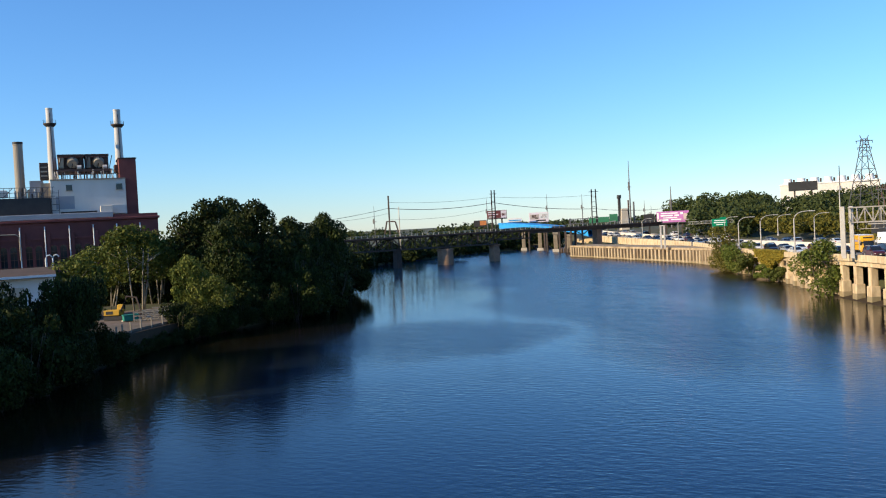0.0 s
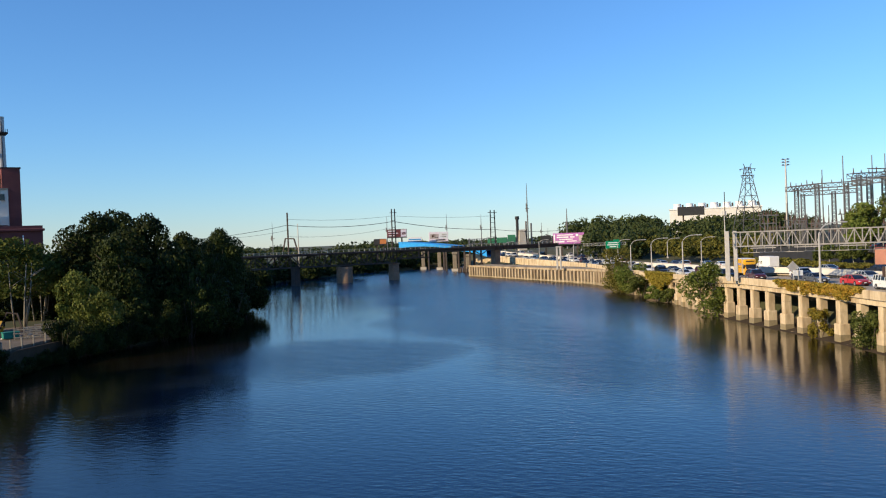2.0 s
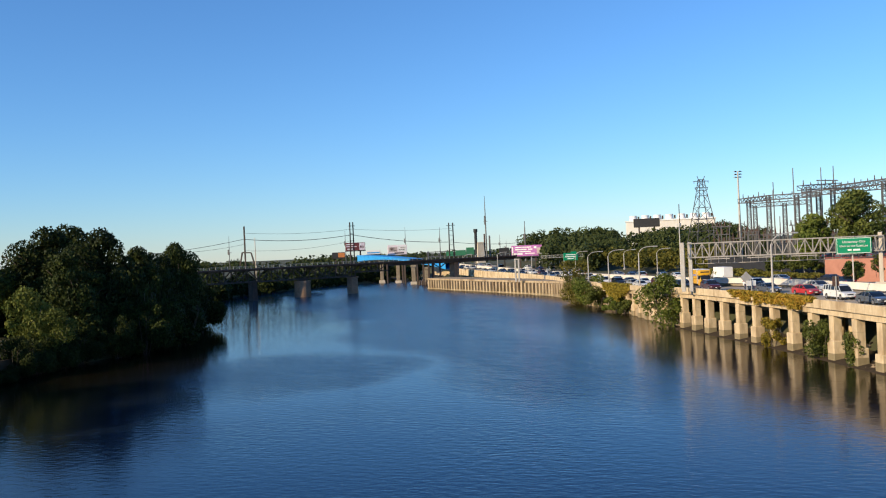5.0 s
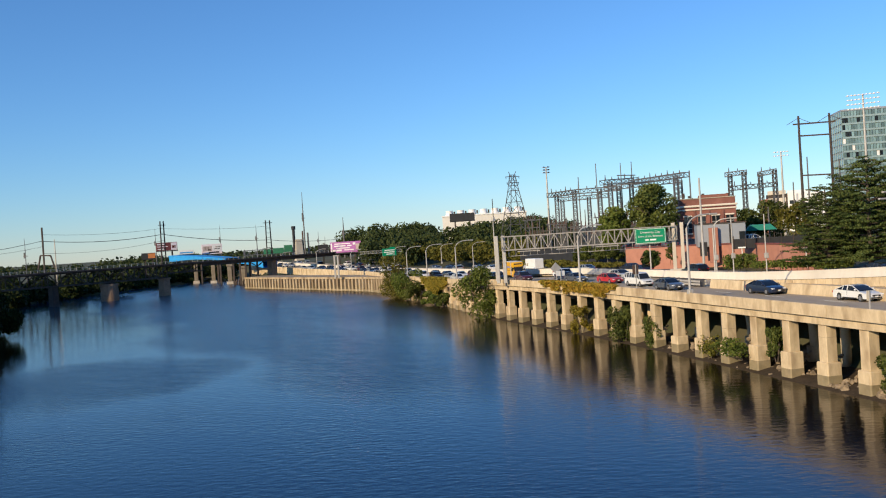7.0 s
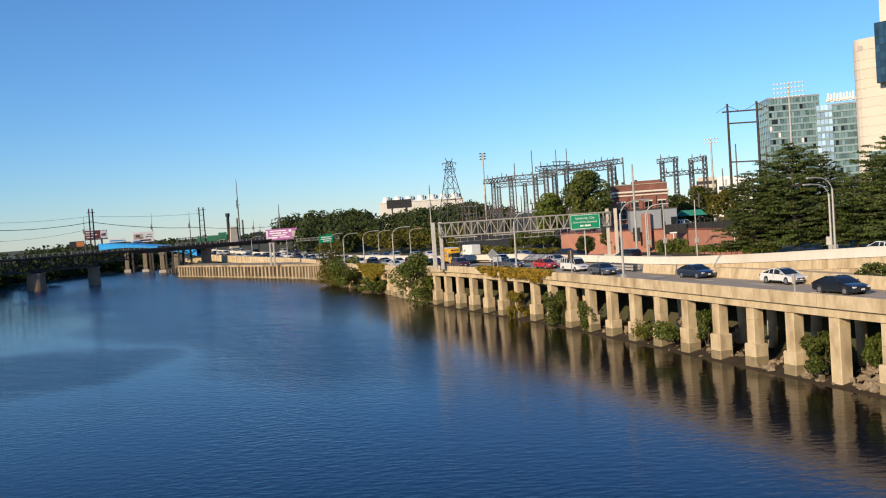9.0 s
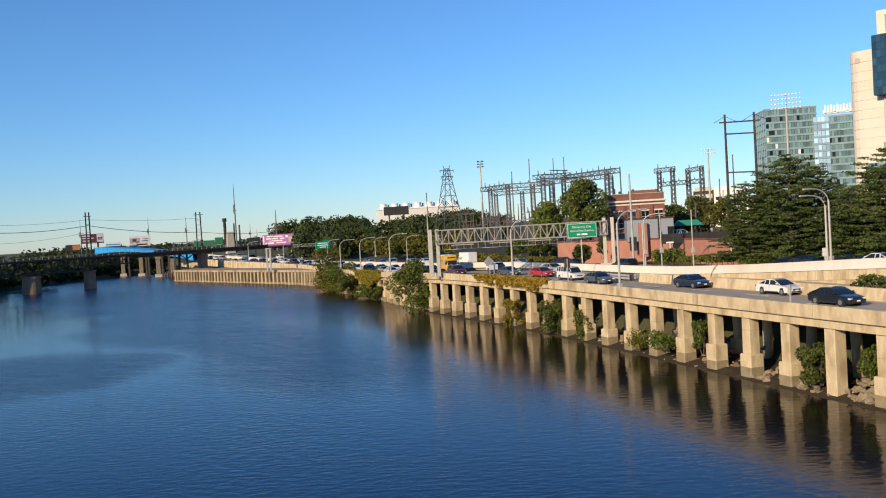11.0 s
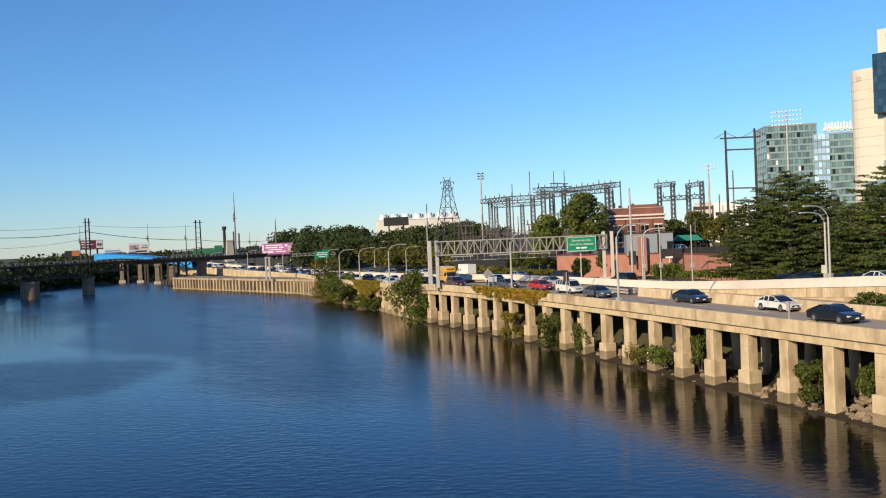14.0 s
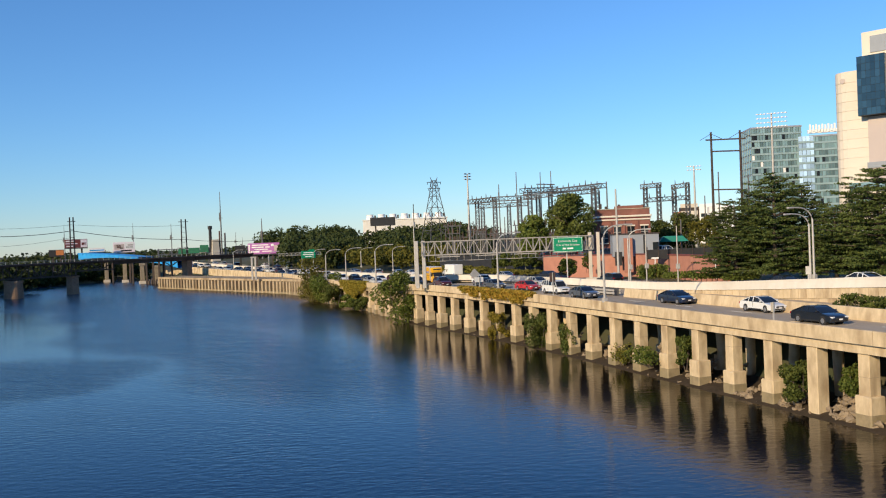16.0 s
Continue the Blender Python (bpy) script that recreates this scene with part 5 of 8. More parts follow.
for k in range(26):
    p = spot(36.5 + 5.2 * yr.random(), 128 + 16 * yr.random())
    w = 0.3 + 0.5 * yr.random()
    bm = box(fresh(), (p.x, p.y, 3.0), (w, w * (0.6 + yr.random()), w * 0.7), yr.random() * 90, bevel=0.08, taper=0.8)
    solo("rubble_block", bm, (ROCK, CONCRETE_PALE, BARK)[k % 3], "broken rubble block lying in the yard", "rubble", "yard rubble")


def left_trees():
    rng = np.random.default_rng(3)
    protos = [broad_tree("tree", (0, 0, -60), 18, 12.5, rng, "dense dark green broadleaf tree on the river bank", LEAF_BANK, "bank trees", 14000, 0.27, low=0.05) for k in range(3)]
    olive = broad_tree("tree", (0, 0, -60), 14, 9.5, rng, "yellow-green slender tree with pale forked trunks by the yard", LEAF_YARD, "yard trees", 4200, 0.26, bark=BARK_PALE, low=0.42, trunks=5)
    bushy = broad_tree("tree", (0, 0, -60), 10, 9.0, rng, "sunlit yellow-green bushy tree by the yard", LEAF_YARD, "yard trees", 4600, 0.24, bark=BARK_PALE, low=0.08, trunks=4)
    spots = [(-82, 119, 15, 9), (-83, 127, 18.6, 11), (-82, 139, 15.6, 10.5), (-85, 149, 17.2, 10), (-87, 160, 16.0, 10), (-93, 171, 17.6, 9.5), (-99, 181, 13.5, 8),
             (-95, 130, 18.8, 14), (-100, 147, 20.0, 13), (-107, 165, 16, 12), (-106, 178, 15, 11), (-112, 192, 14, 11), (-103, 135, 18.6, 13), (-112, 150, 16, 12),
             (-120, 205, 13, 10), (-90, 133, 18.4, 12), (-98, 141, 19.6, 13), (-88, 126, 17.6, 11), (-92, 152, 17.8, 11)]
    used = set()
    for i, (x, y, h, w) in enumerate(spots):
        k = i % 3
        m = pose(x, y, 1.4, 0, 0, rng.random() * 360) @ Matrix.Diagonal((w / 12.5, w / 12.5, h / 18, 1))
        if k not in used:
            protos[k].matrix_basis = m
            used.add(k)
        else:
            copy_thing(protos[k], m)
    # added trees out of view up the bank, only to shade the near scrub
    for x, y, h, w in ((-84, 40, 22, 15), (-92, 28, 24, 16), (-80, 22, 22, 15), (-98, 46, 24, 16), (-108, 34, 24, 16)):
        copy_thing(protos[int(x) % 3], pose(x, y, 2.0, 0, 0, rng.random() * 360) @ Matrix.Diagonal((w / 12.5, w / 12.5, h / 18, 1)))
    for k, (tree, be, far, h, w, h0, w0) in enumerate(((olive, 40.3, 150, 14.2, 10.5, 14, 9.5), (bushy, 43.7, 142, 9.6, 8.5, 10, 9), (olive, 42.1, 160, 11.0, 9.0, 14, 9.5), (bushy, 37.2, 134, 9.4, 6.5, 10, 9),
                                                       (bushy, 35.7, 131, 6.2, 5.5, 10, 9), (olive, 39.2, 158, 13.0, 8.0, 14, 9.5))):
        p = spot(be, far)
        m = pose(p.x, p.y, 2.6, 0, 0, rng.random() * 360) @ Matrix.Diagonal((w / w0, w / w0, h / h0, 1))
        if k < 2:
            tree.matrix_basis = m
        else:
            copy_thing(tree, m)
    # shaded scrub along the near bank; four clumps added to darken gaps behind the yard
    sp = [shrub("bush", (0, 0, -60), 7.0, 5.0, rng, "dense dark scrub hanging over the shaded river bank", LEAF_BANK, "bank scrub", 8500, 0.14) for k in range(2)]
    n = 0
    for x, y, h, w in ((-77, 68, 8.3, 8.5), (-77, 72, 8.2, 7.0), (-80, 119, 4, 6), (-79, 123, 4, 6), (-111, 126, 5, 9), (-106.5, 127, 5, 9), (-102, 127, 5, 8), (-115, 125, 5, 9), (-75, 74, 6.3, 6.0), (-73.4, 74.0, 5.6, 5.0), (-66, 62, 5, 7), (-73, 58, 6, 9), (-66, 50, 5, 9), (-63, 40, 5, 9), (-82, 76, 5, 8),
                       (-63, 56, 3.5, 6), (-65, 63, 3.5, 6), (-68, 70, 3.5, 6), (-71.6, 75.4, 6.4, 4.6), (-71.6, 79.0, 3.0, 4.5), (-72.6, 82.0, 2.2, 4.0), (-72, 66, 6.5, 8), (-80, 62, 7, 9), (-86, 70, 6, 9), (-90, 62, 7, 9), (-83, 83, 3.2, 5),
                       (-77, 113, 3.0, 5), (-75, 119, 4, 6), (-73.5, 124, 5, 7), (-73, 130, 5, 8), (-73.5, 137, 5, 8), (-75, 144, 5, 8), (-78, 151, 5, 8), (-80.5, 158, 5, 8), (-82.5, 165, 5.5, 8),
                       (-85, 172, 5.5, 8), (-88, 179, 5.5, 8), (-92, 186, 5, 8), (-98, 194, 5, 8), (-104, 203, 5, 8), (-76, 127, 8, 8), (-77, 134, 8, 8), (-78, 141, 8, 8), (-82, 156, 8, 8), (-87, 170, 8, 8), (-92, 181, 8, 8)):
        m = pose(x - (5.5 if y > 168 else 3.0 if y > 140 else 0.0), y, 0.2, 0, 0, rng.random() * 360) @ Matrix.Diagonal((w / 7, w / 7, h / 5, 1))
        if n < 2:
            sp[n].matrix_basis = m
        else:
            copy_thing(sp[n % 2], m)
        n += 1
    # made-up low scrub, added only to darken the foot of the quay wall
    for k in range(8):
        q, a = QUAY.at(0.5 + k * 2.2, 0.5)
        copy_thing(sp[k % 2], pose(q[0], q[1], -0.1, 0, 0, rng.random() * 360) @ Matrix.Diagonal((0.42, 0.42, 0.2 + 0.12 * rng.random(), 1)))
    for k in range(6):
        q, a = QUAY.at(17 + k * 2.6, 0.3)
        copy_thing(sp[k % 2], pose(q[0], q[1], 0.0, 0, 0, rng.random() * 360) @ Matrix.Diagonal((0.62, 0.62, 0.5 + 0.2 * rng.random(), 1)))


left_trees()

# ---- right bank: woods, substation, buildings ----
def woods(name, label, spots, per, size, mat):
    """Far woods as one mass: each crown is a cluster of clumps."""
    rng = np.random.default_rng(21)
    blobs = []
    for x, y, z, h, w in spots:
        for k in range(6):
            a, r = rng.random() * math.tau, w * 0.3 * rng.random() ** 0.5
            q = w * (0.22 + 0.14 * rng.random())
            blobs.append((x + math.cos(a) * r, y + math.sin(a) * r, z + h * (0.3 + 0.5 * rng.random()), q, q, q * 0.85))
    me = leaves_mesh(name, blobs, per * len(spots), size, rng, shell=0.7)
    ob = part_me(name, me, mat, None)
    return tagged(ob, label, "trees", kind="stuff")


hr = np.random.default_rng(31)
hill = []
for k in range(120):
    be = -8.5 + 15.2 * hr.random()
    far = 300 + 120 * hr.random()
    if be > 5.2 and far < 385:
        continue
    p = spot(be, far)
    # wooded slope that climbs away from the road
    top_el = float(np.interp(be, [-8.5, -6.1, -4.5, -3, -1.3, 0, 2, 4, 5.75, 6.3, 6.8], [0.8, 1.2, 1.15, 1.02, 0.85, 1.05, 1.2, 1.28, 1.1, 0.85, 0.15]))
    z_top = 14 + 420 * math.tan(radians(top_el)) * (0.45 + 0.55 * (far - 300) / 120) - 1.6 * hr.random() - 5.0 * (1 - (far - 300) / 120)
    h = 7.5 + 3 * hr.random()
    hill.append((p.x, p.y, z_top - h, h, 8.5 + 3 * hr.random()))
woods("hillside_woods", "mixed green trees covering the slope above the highway", hill, 520, 0.6, LEAF_FAR)
scrub = []
for k in range(90):
    be = -6.0 + 11.5 * hr.random()
    far = 240 + 65 * hr.random()
    p = spot(be, far)
    if p.x < median_x(p.y) + 15:
        continue
    scrub.append((p.x, p.y, 6.0 + 2.0 * (far - 240) / 65, 2.0 + 2.6 * hr.random(), 4.5 + 2 * hr.random()))
woods("slope_scrub", "olive scrub and young trees on the verge below the woods", scrub, 260, 0.42, LEAF_OLIVE)
far = []
for k in range(230):
    be = -40 + 85 * hr.random()
    d = 620 + 700 * hr.random()
    if -30 < be < 6 and d < 700:
        continue
    p = spot(be, d)
    far.append((p.x, p.y, 0.0, 5 + 4 * hr.random(), 20 + 14 * hr.random()))
woods("distant_trees", "low hazy line of trees along the horizon", far, 260, 1.7, LEAF_FAR)
shore_trees = []
for k in range(70):
    be = 12 + 26 * hr.random()
    d = 345 + 150 * hr.random()
    p = spot(be, d)
    if be < 20 and d < 440:
        continue
    shore_trees.append((p.x, p.y, 0.6, 5.0 + 3.2 * hr.random(), 7 + 4 * hr.random()))
for k in range(34):
    p = spot(11.0 + 6.0 * hr.random(), 492 + 70 * hr.random())
    shore_trees.append((p.x, p.y, 0.5, 7.5 + 2.5 * hr.random(), 9 + 4 * hr.random()))
bank_line = Line([(-137, 279, 0), (-145, 294, 0), (-146, 318, 0), (-141, 354, 0), (-135, 386, 0), (-120, 409, 0), (-125, 442, 0)])
for k in range(110):
    q, _ = bank_line.at(bank_line.length * k / 109)
    back = 5.5 * hr.random()
    shore_trees.append((q[0] - back, q[1] + 0.4 * back, -0.7 + 0.2 * back, 3.2 + 0.75 * back + 1.6 * hr.random(), 5.5 + 2.5 * hr.random()))
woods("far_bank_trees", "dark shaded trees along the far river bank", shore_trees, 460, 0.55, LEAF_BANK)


def column_bars(p, z0, z1, w0, w1, legs=0.16, n=7):
    """The legs, diagonals and rings of a square lattice column, as (name, from, to, width)."""
    cs = []
    for k in range(n + 1):
        f = k / n
        w = w0 + (w1 - w0) * f
        z = z0 + (z1 - z0) * f
        cs.append([Vector((p[0] + i * w / 2, p[1] + j * w / 2, z)) for i, j in ((-1, -1), (1, -1), (1, 1), (-1, 1))])
    for a, b in zip(cs, cs[1:]):
        for i in range(4):
            yield "leg", a[i], b[i], legs
            yield "diagonal", a[i], b[(i + 1) % 4], legs * 0.6
            yield "ring", b[i], b[(i + 1) % 4], legs * 0.6


def lattice_column(bm, p, z0, z1, w0, w1, legs=0.16, n=7):
    for _, a, b, w in column_bars(p, z0, z1, w0, w1, legs, n):
        bar(bm, a, b, w)


def lattice_beam(bm, a, b, w, h, n, legs=0.14):
    a, b = Vector(a), Vector(b)
    d = (b - a).normalized()
    s = d.cross(Vector((0, 0, 1))).normalized() * (w / 2)
    u = Vector((0, 0, h / 2))
    rows = []
    for k in range(n + 1):
        q = a.lerp(b, k / n)
        rows.append([q - s - u, q + s - u, q + s + u, q - s + u])
    for r0, r1 in zip(rows, rows[1:]):
        for i in range(4):
            bar(bm, r0[i], r1[i], legs)
            bar(bm, r0[i], r1[(i + 1) % 4], legs * 0.65)
    for r in rows:
        for i in range(4):
            bar(bm, r[i], r[(i + 1) % 4], legs * 0.6)


def substation():
    def portal(label, cols, beams, far, z0=9.0):
        t = thing("substation_portal", (0, 0, 0), label, "steel portal", "substation steelwork")
        for be, z1, dd in cols:
            bm = fresh()
            lattice_column(bm, spot(be, far + dd), z0, z1, 1.05, 0.9, 0.19, 14)
            part("lattice_column", bm, STEEL_LATTICE, t)
        for b0, d0, zz0, b1, d1, zz1 in beams:
            bm = fresh()
            a, b = spot(b0, far + d0, zz0), spot(b1, far + d1, zz1)
            lattice_beam(bm, a, b, 1.7, 1.1, max(6, int((b - a).length / 1.5)), 0.18)
            part("lattice_beam", bm, STEEL_LATTICE, t)
            for k in range(int((b - a).length / 2.2)):
                q = a.lerp(b, (k + 0.5) * 2.2 / (b - a).length)
                part("insulator", tidy(tube(fresh(), [(q.x, q.y, q.z + 0.5), (q.x, q.y, q.z + 1.3 + 0.5 * (k % 3 == 0))], [0.16, 0.07], 6)), RUST, t)
    portal("grey lattice steel portal of the substation with stepped beams", ((-7.55, 23.6, 10), (-8.7, 23.6, 0), (-10.3, 23.7, 0), (-7.9, 22.5, 25), (-9.6, 22.8, 25)),
           ((-7.1, 10, 23.4, -8.8, 0, 23.5), (-8.7, 0, 23.5, -11.6, 0, 23.6), (-7.6, 25, 22.6, -10.8, 25, 22.8)), 232)
    portal("taller grey lattice steel portal over the substation yard", ((-10.98, 24.8, -8), (-11.5, 24.4, 10), (-12.3, 25.2, 10), (-15.05, 25.0, -10), (-15.3, 24.6, 6)),
           ((-10.5, -8, 24.8, -12.6, 0, 25.2), (-12.3, 8, 25.0, -15.7, -8, 25.2), (-10.6, 8, 24.0, -15.4, 6, 24.6)), 228)
    portal("twin grey lattice portals beyond the brick building", ((-18.3, 25.8, 0), (-19.12, 26.2, 0), (-20.06, 25.6, 4), (-20.88, 26.2, 4)),
           ((-18.0, 0, 25.8, -19.3, 0, 26.1), (-19.9, 4, 25.4, -21.0, 4, 26.0), (-18.3, 0, 22.0, -20.9, 4, 22.4)), 250)
    for be, far, h in ((-8.1, 238, 17), (-9.0, 226, 27), (-10.15, 226, 30), (-9.3, 245, 19), (-9.7, 250, 20), (-11.7, 238, 30.5), (-12.38, 240, 30.8), (-11.4, 250, 24), (-13.4, 245, 26), (-14.4, 240, 22), (-16.0, 240, 20), (-7.0, 245, 20), (-7.25, 235, 18)):
        p = spot(be, far, 0)
        solo("substation_pole", tidy(tube(fresh(), [(p.x, p.y, 8), (p.x, p.y, h)], [0.2, 0.11], 6)), STEEL_LATTICE, "slim grey pole among the substation steelwork", "pole", "substation poles")
    p0, p1 = spot(-11.45, 238, 29.2), spot(-12.6, 240, 29.0)
    solo("crossarm", bar(fresh(), p0 - Vector((0, 0, 1.9)), p1 - Vector((0, 0, 1.9)), 0.25), STEEL_LATTICE, "crossarm between two substation poles", "crossarm")
    br = np.random.default_rng(9)
    for k in range(52):
        p = spot(-5.6 - 9.2 * br.random(), 200 + 32 * br.random())
        h = 3.0 + 5.0 * br.random()
        t = thing("switchgear", (p.x, p.y, 9.2), "pale grey switchgear frame with insulators", "switchgear", "substation switchgear")
        part("post", bar(fresh(), (-0.9, 0, -1), (-0.9, 0, h), 0.16), STEEL_LATTICE, t)
        part("post", bar(fresh(), (0.9, 0, -1), (0.9, 0, h), 0.16), STEEL_LATTICE, t)
        part("crossbar", bar(fresh(), (-1.5, 0, h - 0.2), (1.5, 0, h - 0.2), 0.2), STEEL_LATTICE, t)
        for x in (-1.1, 0, 1.1):
            part("insulator", tidy(tube(fresh(), [(x, 0, h - 0.1), (x, 0, h + 1.0)], [0.16, 0.1], 6)), RUST, t)


substation()


def transmission_tower():
    p = spot(-4.8, 320)
    t = thing("transmission_tower", Matrix.Translation((p.x, p.y, 8.6)) @ pose(0, 0, 0, 0, 0, 20), "grey lattice transmission tower above the woods", "pylon")
    for args in ((0, 20.5, 9.6, 3.0, 0.2, 5), (20.5, 26.2, 3.0, 1.5, 0.18, 3)):
        for nm, a, b, w in column_bars((0, 0), *args):
            part(nm, bar(fresh(), a, b, w), STEEL_LATTICE, t)
    for z, r in ((23.4, 2.2), (25.6, 2.6)):
        for y in (-0.6, 0.6):
            part("crossarm", bar(fresh(), (-r, y, z), (r, y, z), 0.16), STEEL_LATTICE, t)
        for x in (-r, r):
            part("insulator", bar(fresh(), (x, 0, z - 0.8), (x, 0, z), 0.14), STEEL_DARK, t)
            part("tie", bar(fresh(), (x, -0.6, z), (x, 0.6, z), 0.12), STEEL_LATTICE, t)
    for x in (-0.8, 0.8):
        part("peak", bar(fresh(), (x, 0, 26), (x * 1.8, 0, 27.4), 0.18), STEEL_LATTICE, t)


transmission_tower()


def flood_pole(be, far, z0, z1, label, rows, cols, w, h, mat=None):
    p = spot(be, far)
    t = thing("floodlight_mast", facing(p, z0), label, "floodlight mast", "floodlights")
    top = z1 - z0
    part("pole", tidy(tube(fresh(), [(0, 0, -2), (0, 0, top)], [0.42, 0.2], 10)), STEEL_GREY, t)
    for r in range(rows):
        z = top - h * r / max(1, rows - 1)
        part("crossarm", bar(fresh(), (-w / 2, 0, z), (w / 2, 0, z), 0.14), STEEL_GREY, t)
        for c in range(cols):
            x = -w / 2 + w * (c + 0.5) / cols
            part("floodlight", box(fresh(), (x, -0.35, z), (w / cols * 0.42, 0.4, w / cols * 0.4 if mat is None else 0.35), bevel=0.04), mat or WHITE, t)


flood_pole(-6.99, 262, 9, 32.6, "tall floodlight mast with stacked dark lamp rings", 3, 2, 2.4, 1.6, BLACK)
flood_pole(-25.95, 230, 8, 41.0, "stadium floodlight mast with a grid of pale lamps", 4, 9, 7.2, 3.2)
flood_pole(-21.31, 255, 8, 31.0, "slim stadium floodlight mast with two lamp rows", 2, 5, 4.0, 1.0)


def cooling_plant():
    a, b = spot(-0.1, 520), spot(-5.55, 520)
    c = (a + b) / 2
    M = facing(c, 11.8)
    w = (a - b).length
    t = thing("cooling_plant", M, "long white cooling plant with roof fan stacks on the hill", "building")
    part("body", box(fresh(), (0, 5, 5.5), (w, 14, 17), bevel=0.1), WHITE_PANEL, t)
    part("roof_edge", box(fresh(), (0, 4.8, 14.1), (w + 0.8, 14.4, 0.6)), WHITE, t)
    for k in range(7):
        x = -w / 2 + w * (k + 0.6) / 7.3
        f = part("fan_cowl", tidy(tube(fresh(), [(x, 4, 14.2), (x, 4, 16.4), (x, 4, 17.4)], [2.6, 2.0, 2.2], 18)), WHITE, t, smooth=False)
        part("fan_motor", box(fresh(), (x + 3.0, 3, 15.8), (1.0, 1.0, 2.0), bevel=0.1), STEEL_DARK, f)
    t2 = thing("screen_board", facing(spot(-1.38, 480), 10), "large black video board back in front of the cooling plant", "board")
    part("board", box(fresh(), (0, 0, 14.0), (13.6, 1.0, 4.6), bevel=0.08), BLACK, t2)
    for x in (-4, 4):
        part("leg", bar(fresh(), (x, 0.8, -3), (x, 0.8, 12), 0.8), STEEL_DARK, t2)


cooling_plant()
p = spot(-3.4, 430)
solo("pole", tidy(tube(fresh(), [(p.x, p.y, 8), (p.x, p.y, 31)], [0.3, 0.2], 6)), STEEL_DARK, "dark utility pole in front of the cooling plant", "pole")


# brick buildings behind the highway
def brick_building():
    M = facing(spot(-16.9, 190), 7.5, 6)
    t = thing("brick_building", M, "red brick building with a pale stone cornice band", "building")
    w = 11.0
    part("wall", box(fresh(), (0, 6, 3.55), (w, 12, 10.1), bevel=0.05), BRICK, t)
    part("cornice", box(fresh(), (0, 5.9, 8.75), (w + 0.3, 12.3, 0.32), bevel=0.06), CREAM, t)
    part("cornice", box(fresh(), (0, 5.85, 9.45), (w + 0.6, 12.6, 0.42), bevel=0.1), CREAM, t)
    part("cornice_band", box(fresh(), (0, 5.95, 9.08), (w + 0.12, 12.1, 0.34)), BRICK_DARK, t)
    part("parapet", box(fresh(), (0, 6, 10.3), (w - 0.1, 11.8, 1.3), bevel=0.05), BRICK, t)
    part("coping", box(fresh(), (0, 6, 11.02), (w + 0.15, 12.1, 0.16)), STACK_TAN, t)
    part("raised_parapet", box(fresh(), (1.4, 3, 11.35), (5.6, 5, 0.7), bevel=0.04), BRICK, t)
    for x in (-4.2, -1.4, 1.4, 4.2):
        part("pilaster", box(fresh(), (x - 1.4, -0.12, 4.0), (0.5, 0.3, 9.0), bevel=0.03), BRICK, t)
        wn_ = part("window", box(fresh(), (x, -0.03, 5.6), (1.5, 0.14, 3.4)), GLASS_DARK, t)
        part("sill", box(fresh(), (x, -0.1, 3.8), (1.8, 0.3, 0.2)), CREAM, wn_)
        part("lintel", box(fresh(), (x, -0.09, 7.45), (1.8, 0.24, 0.28)), CREAM, wn_)
        for z in (4.9, 6.1):
            part("glazing_bar", box(fresh(), (x, -0.12, z), (1.5, 0.08, 0.09)), STEEL_GREY, wn_)
        part("mullion", box(fresh(), (x, -0.12, 5.6), (0.1, 0.1, 3.4)), STEEL_GREY, wn_)
    for x, h in ((-4.4, 1.1), (-3.2, 0.5), (-0.4, 0.8), (4.6, 0.6)):
        part("roof_vent", box(fresh(), (x, 5, 11.3 + h / 2), (0.55, 0.55, h), bevel=0.05), STEEL_DARK, t)


brick_building()


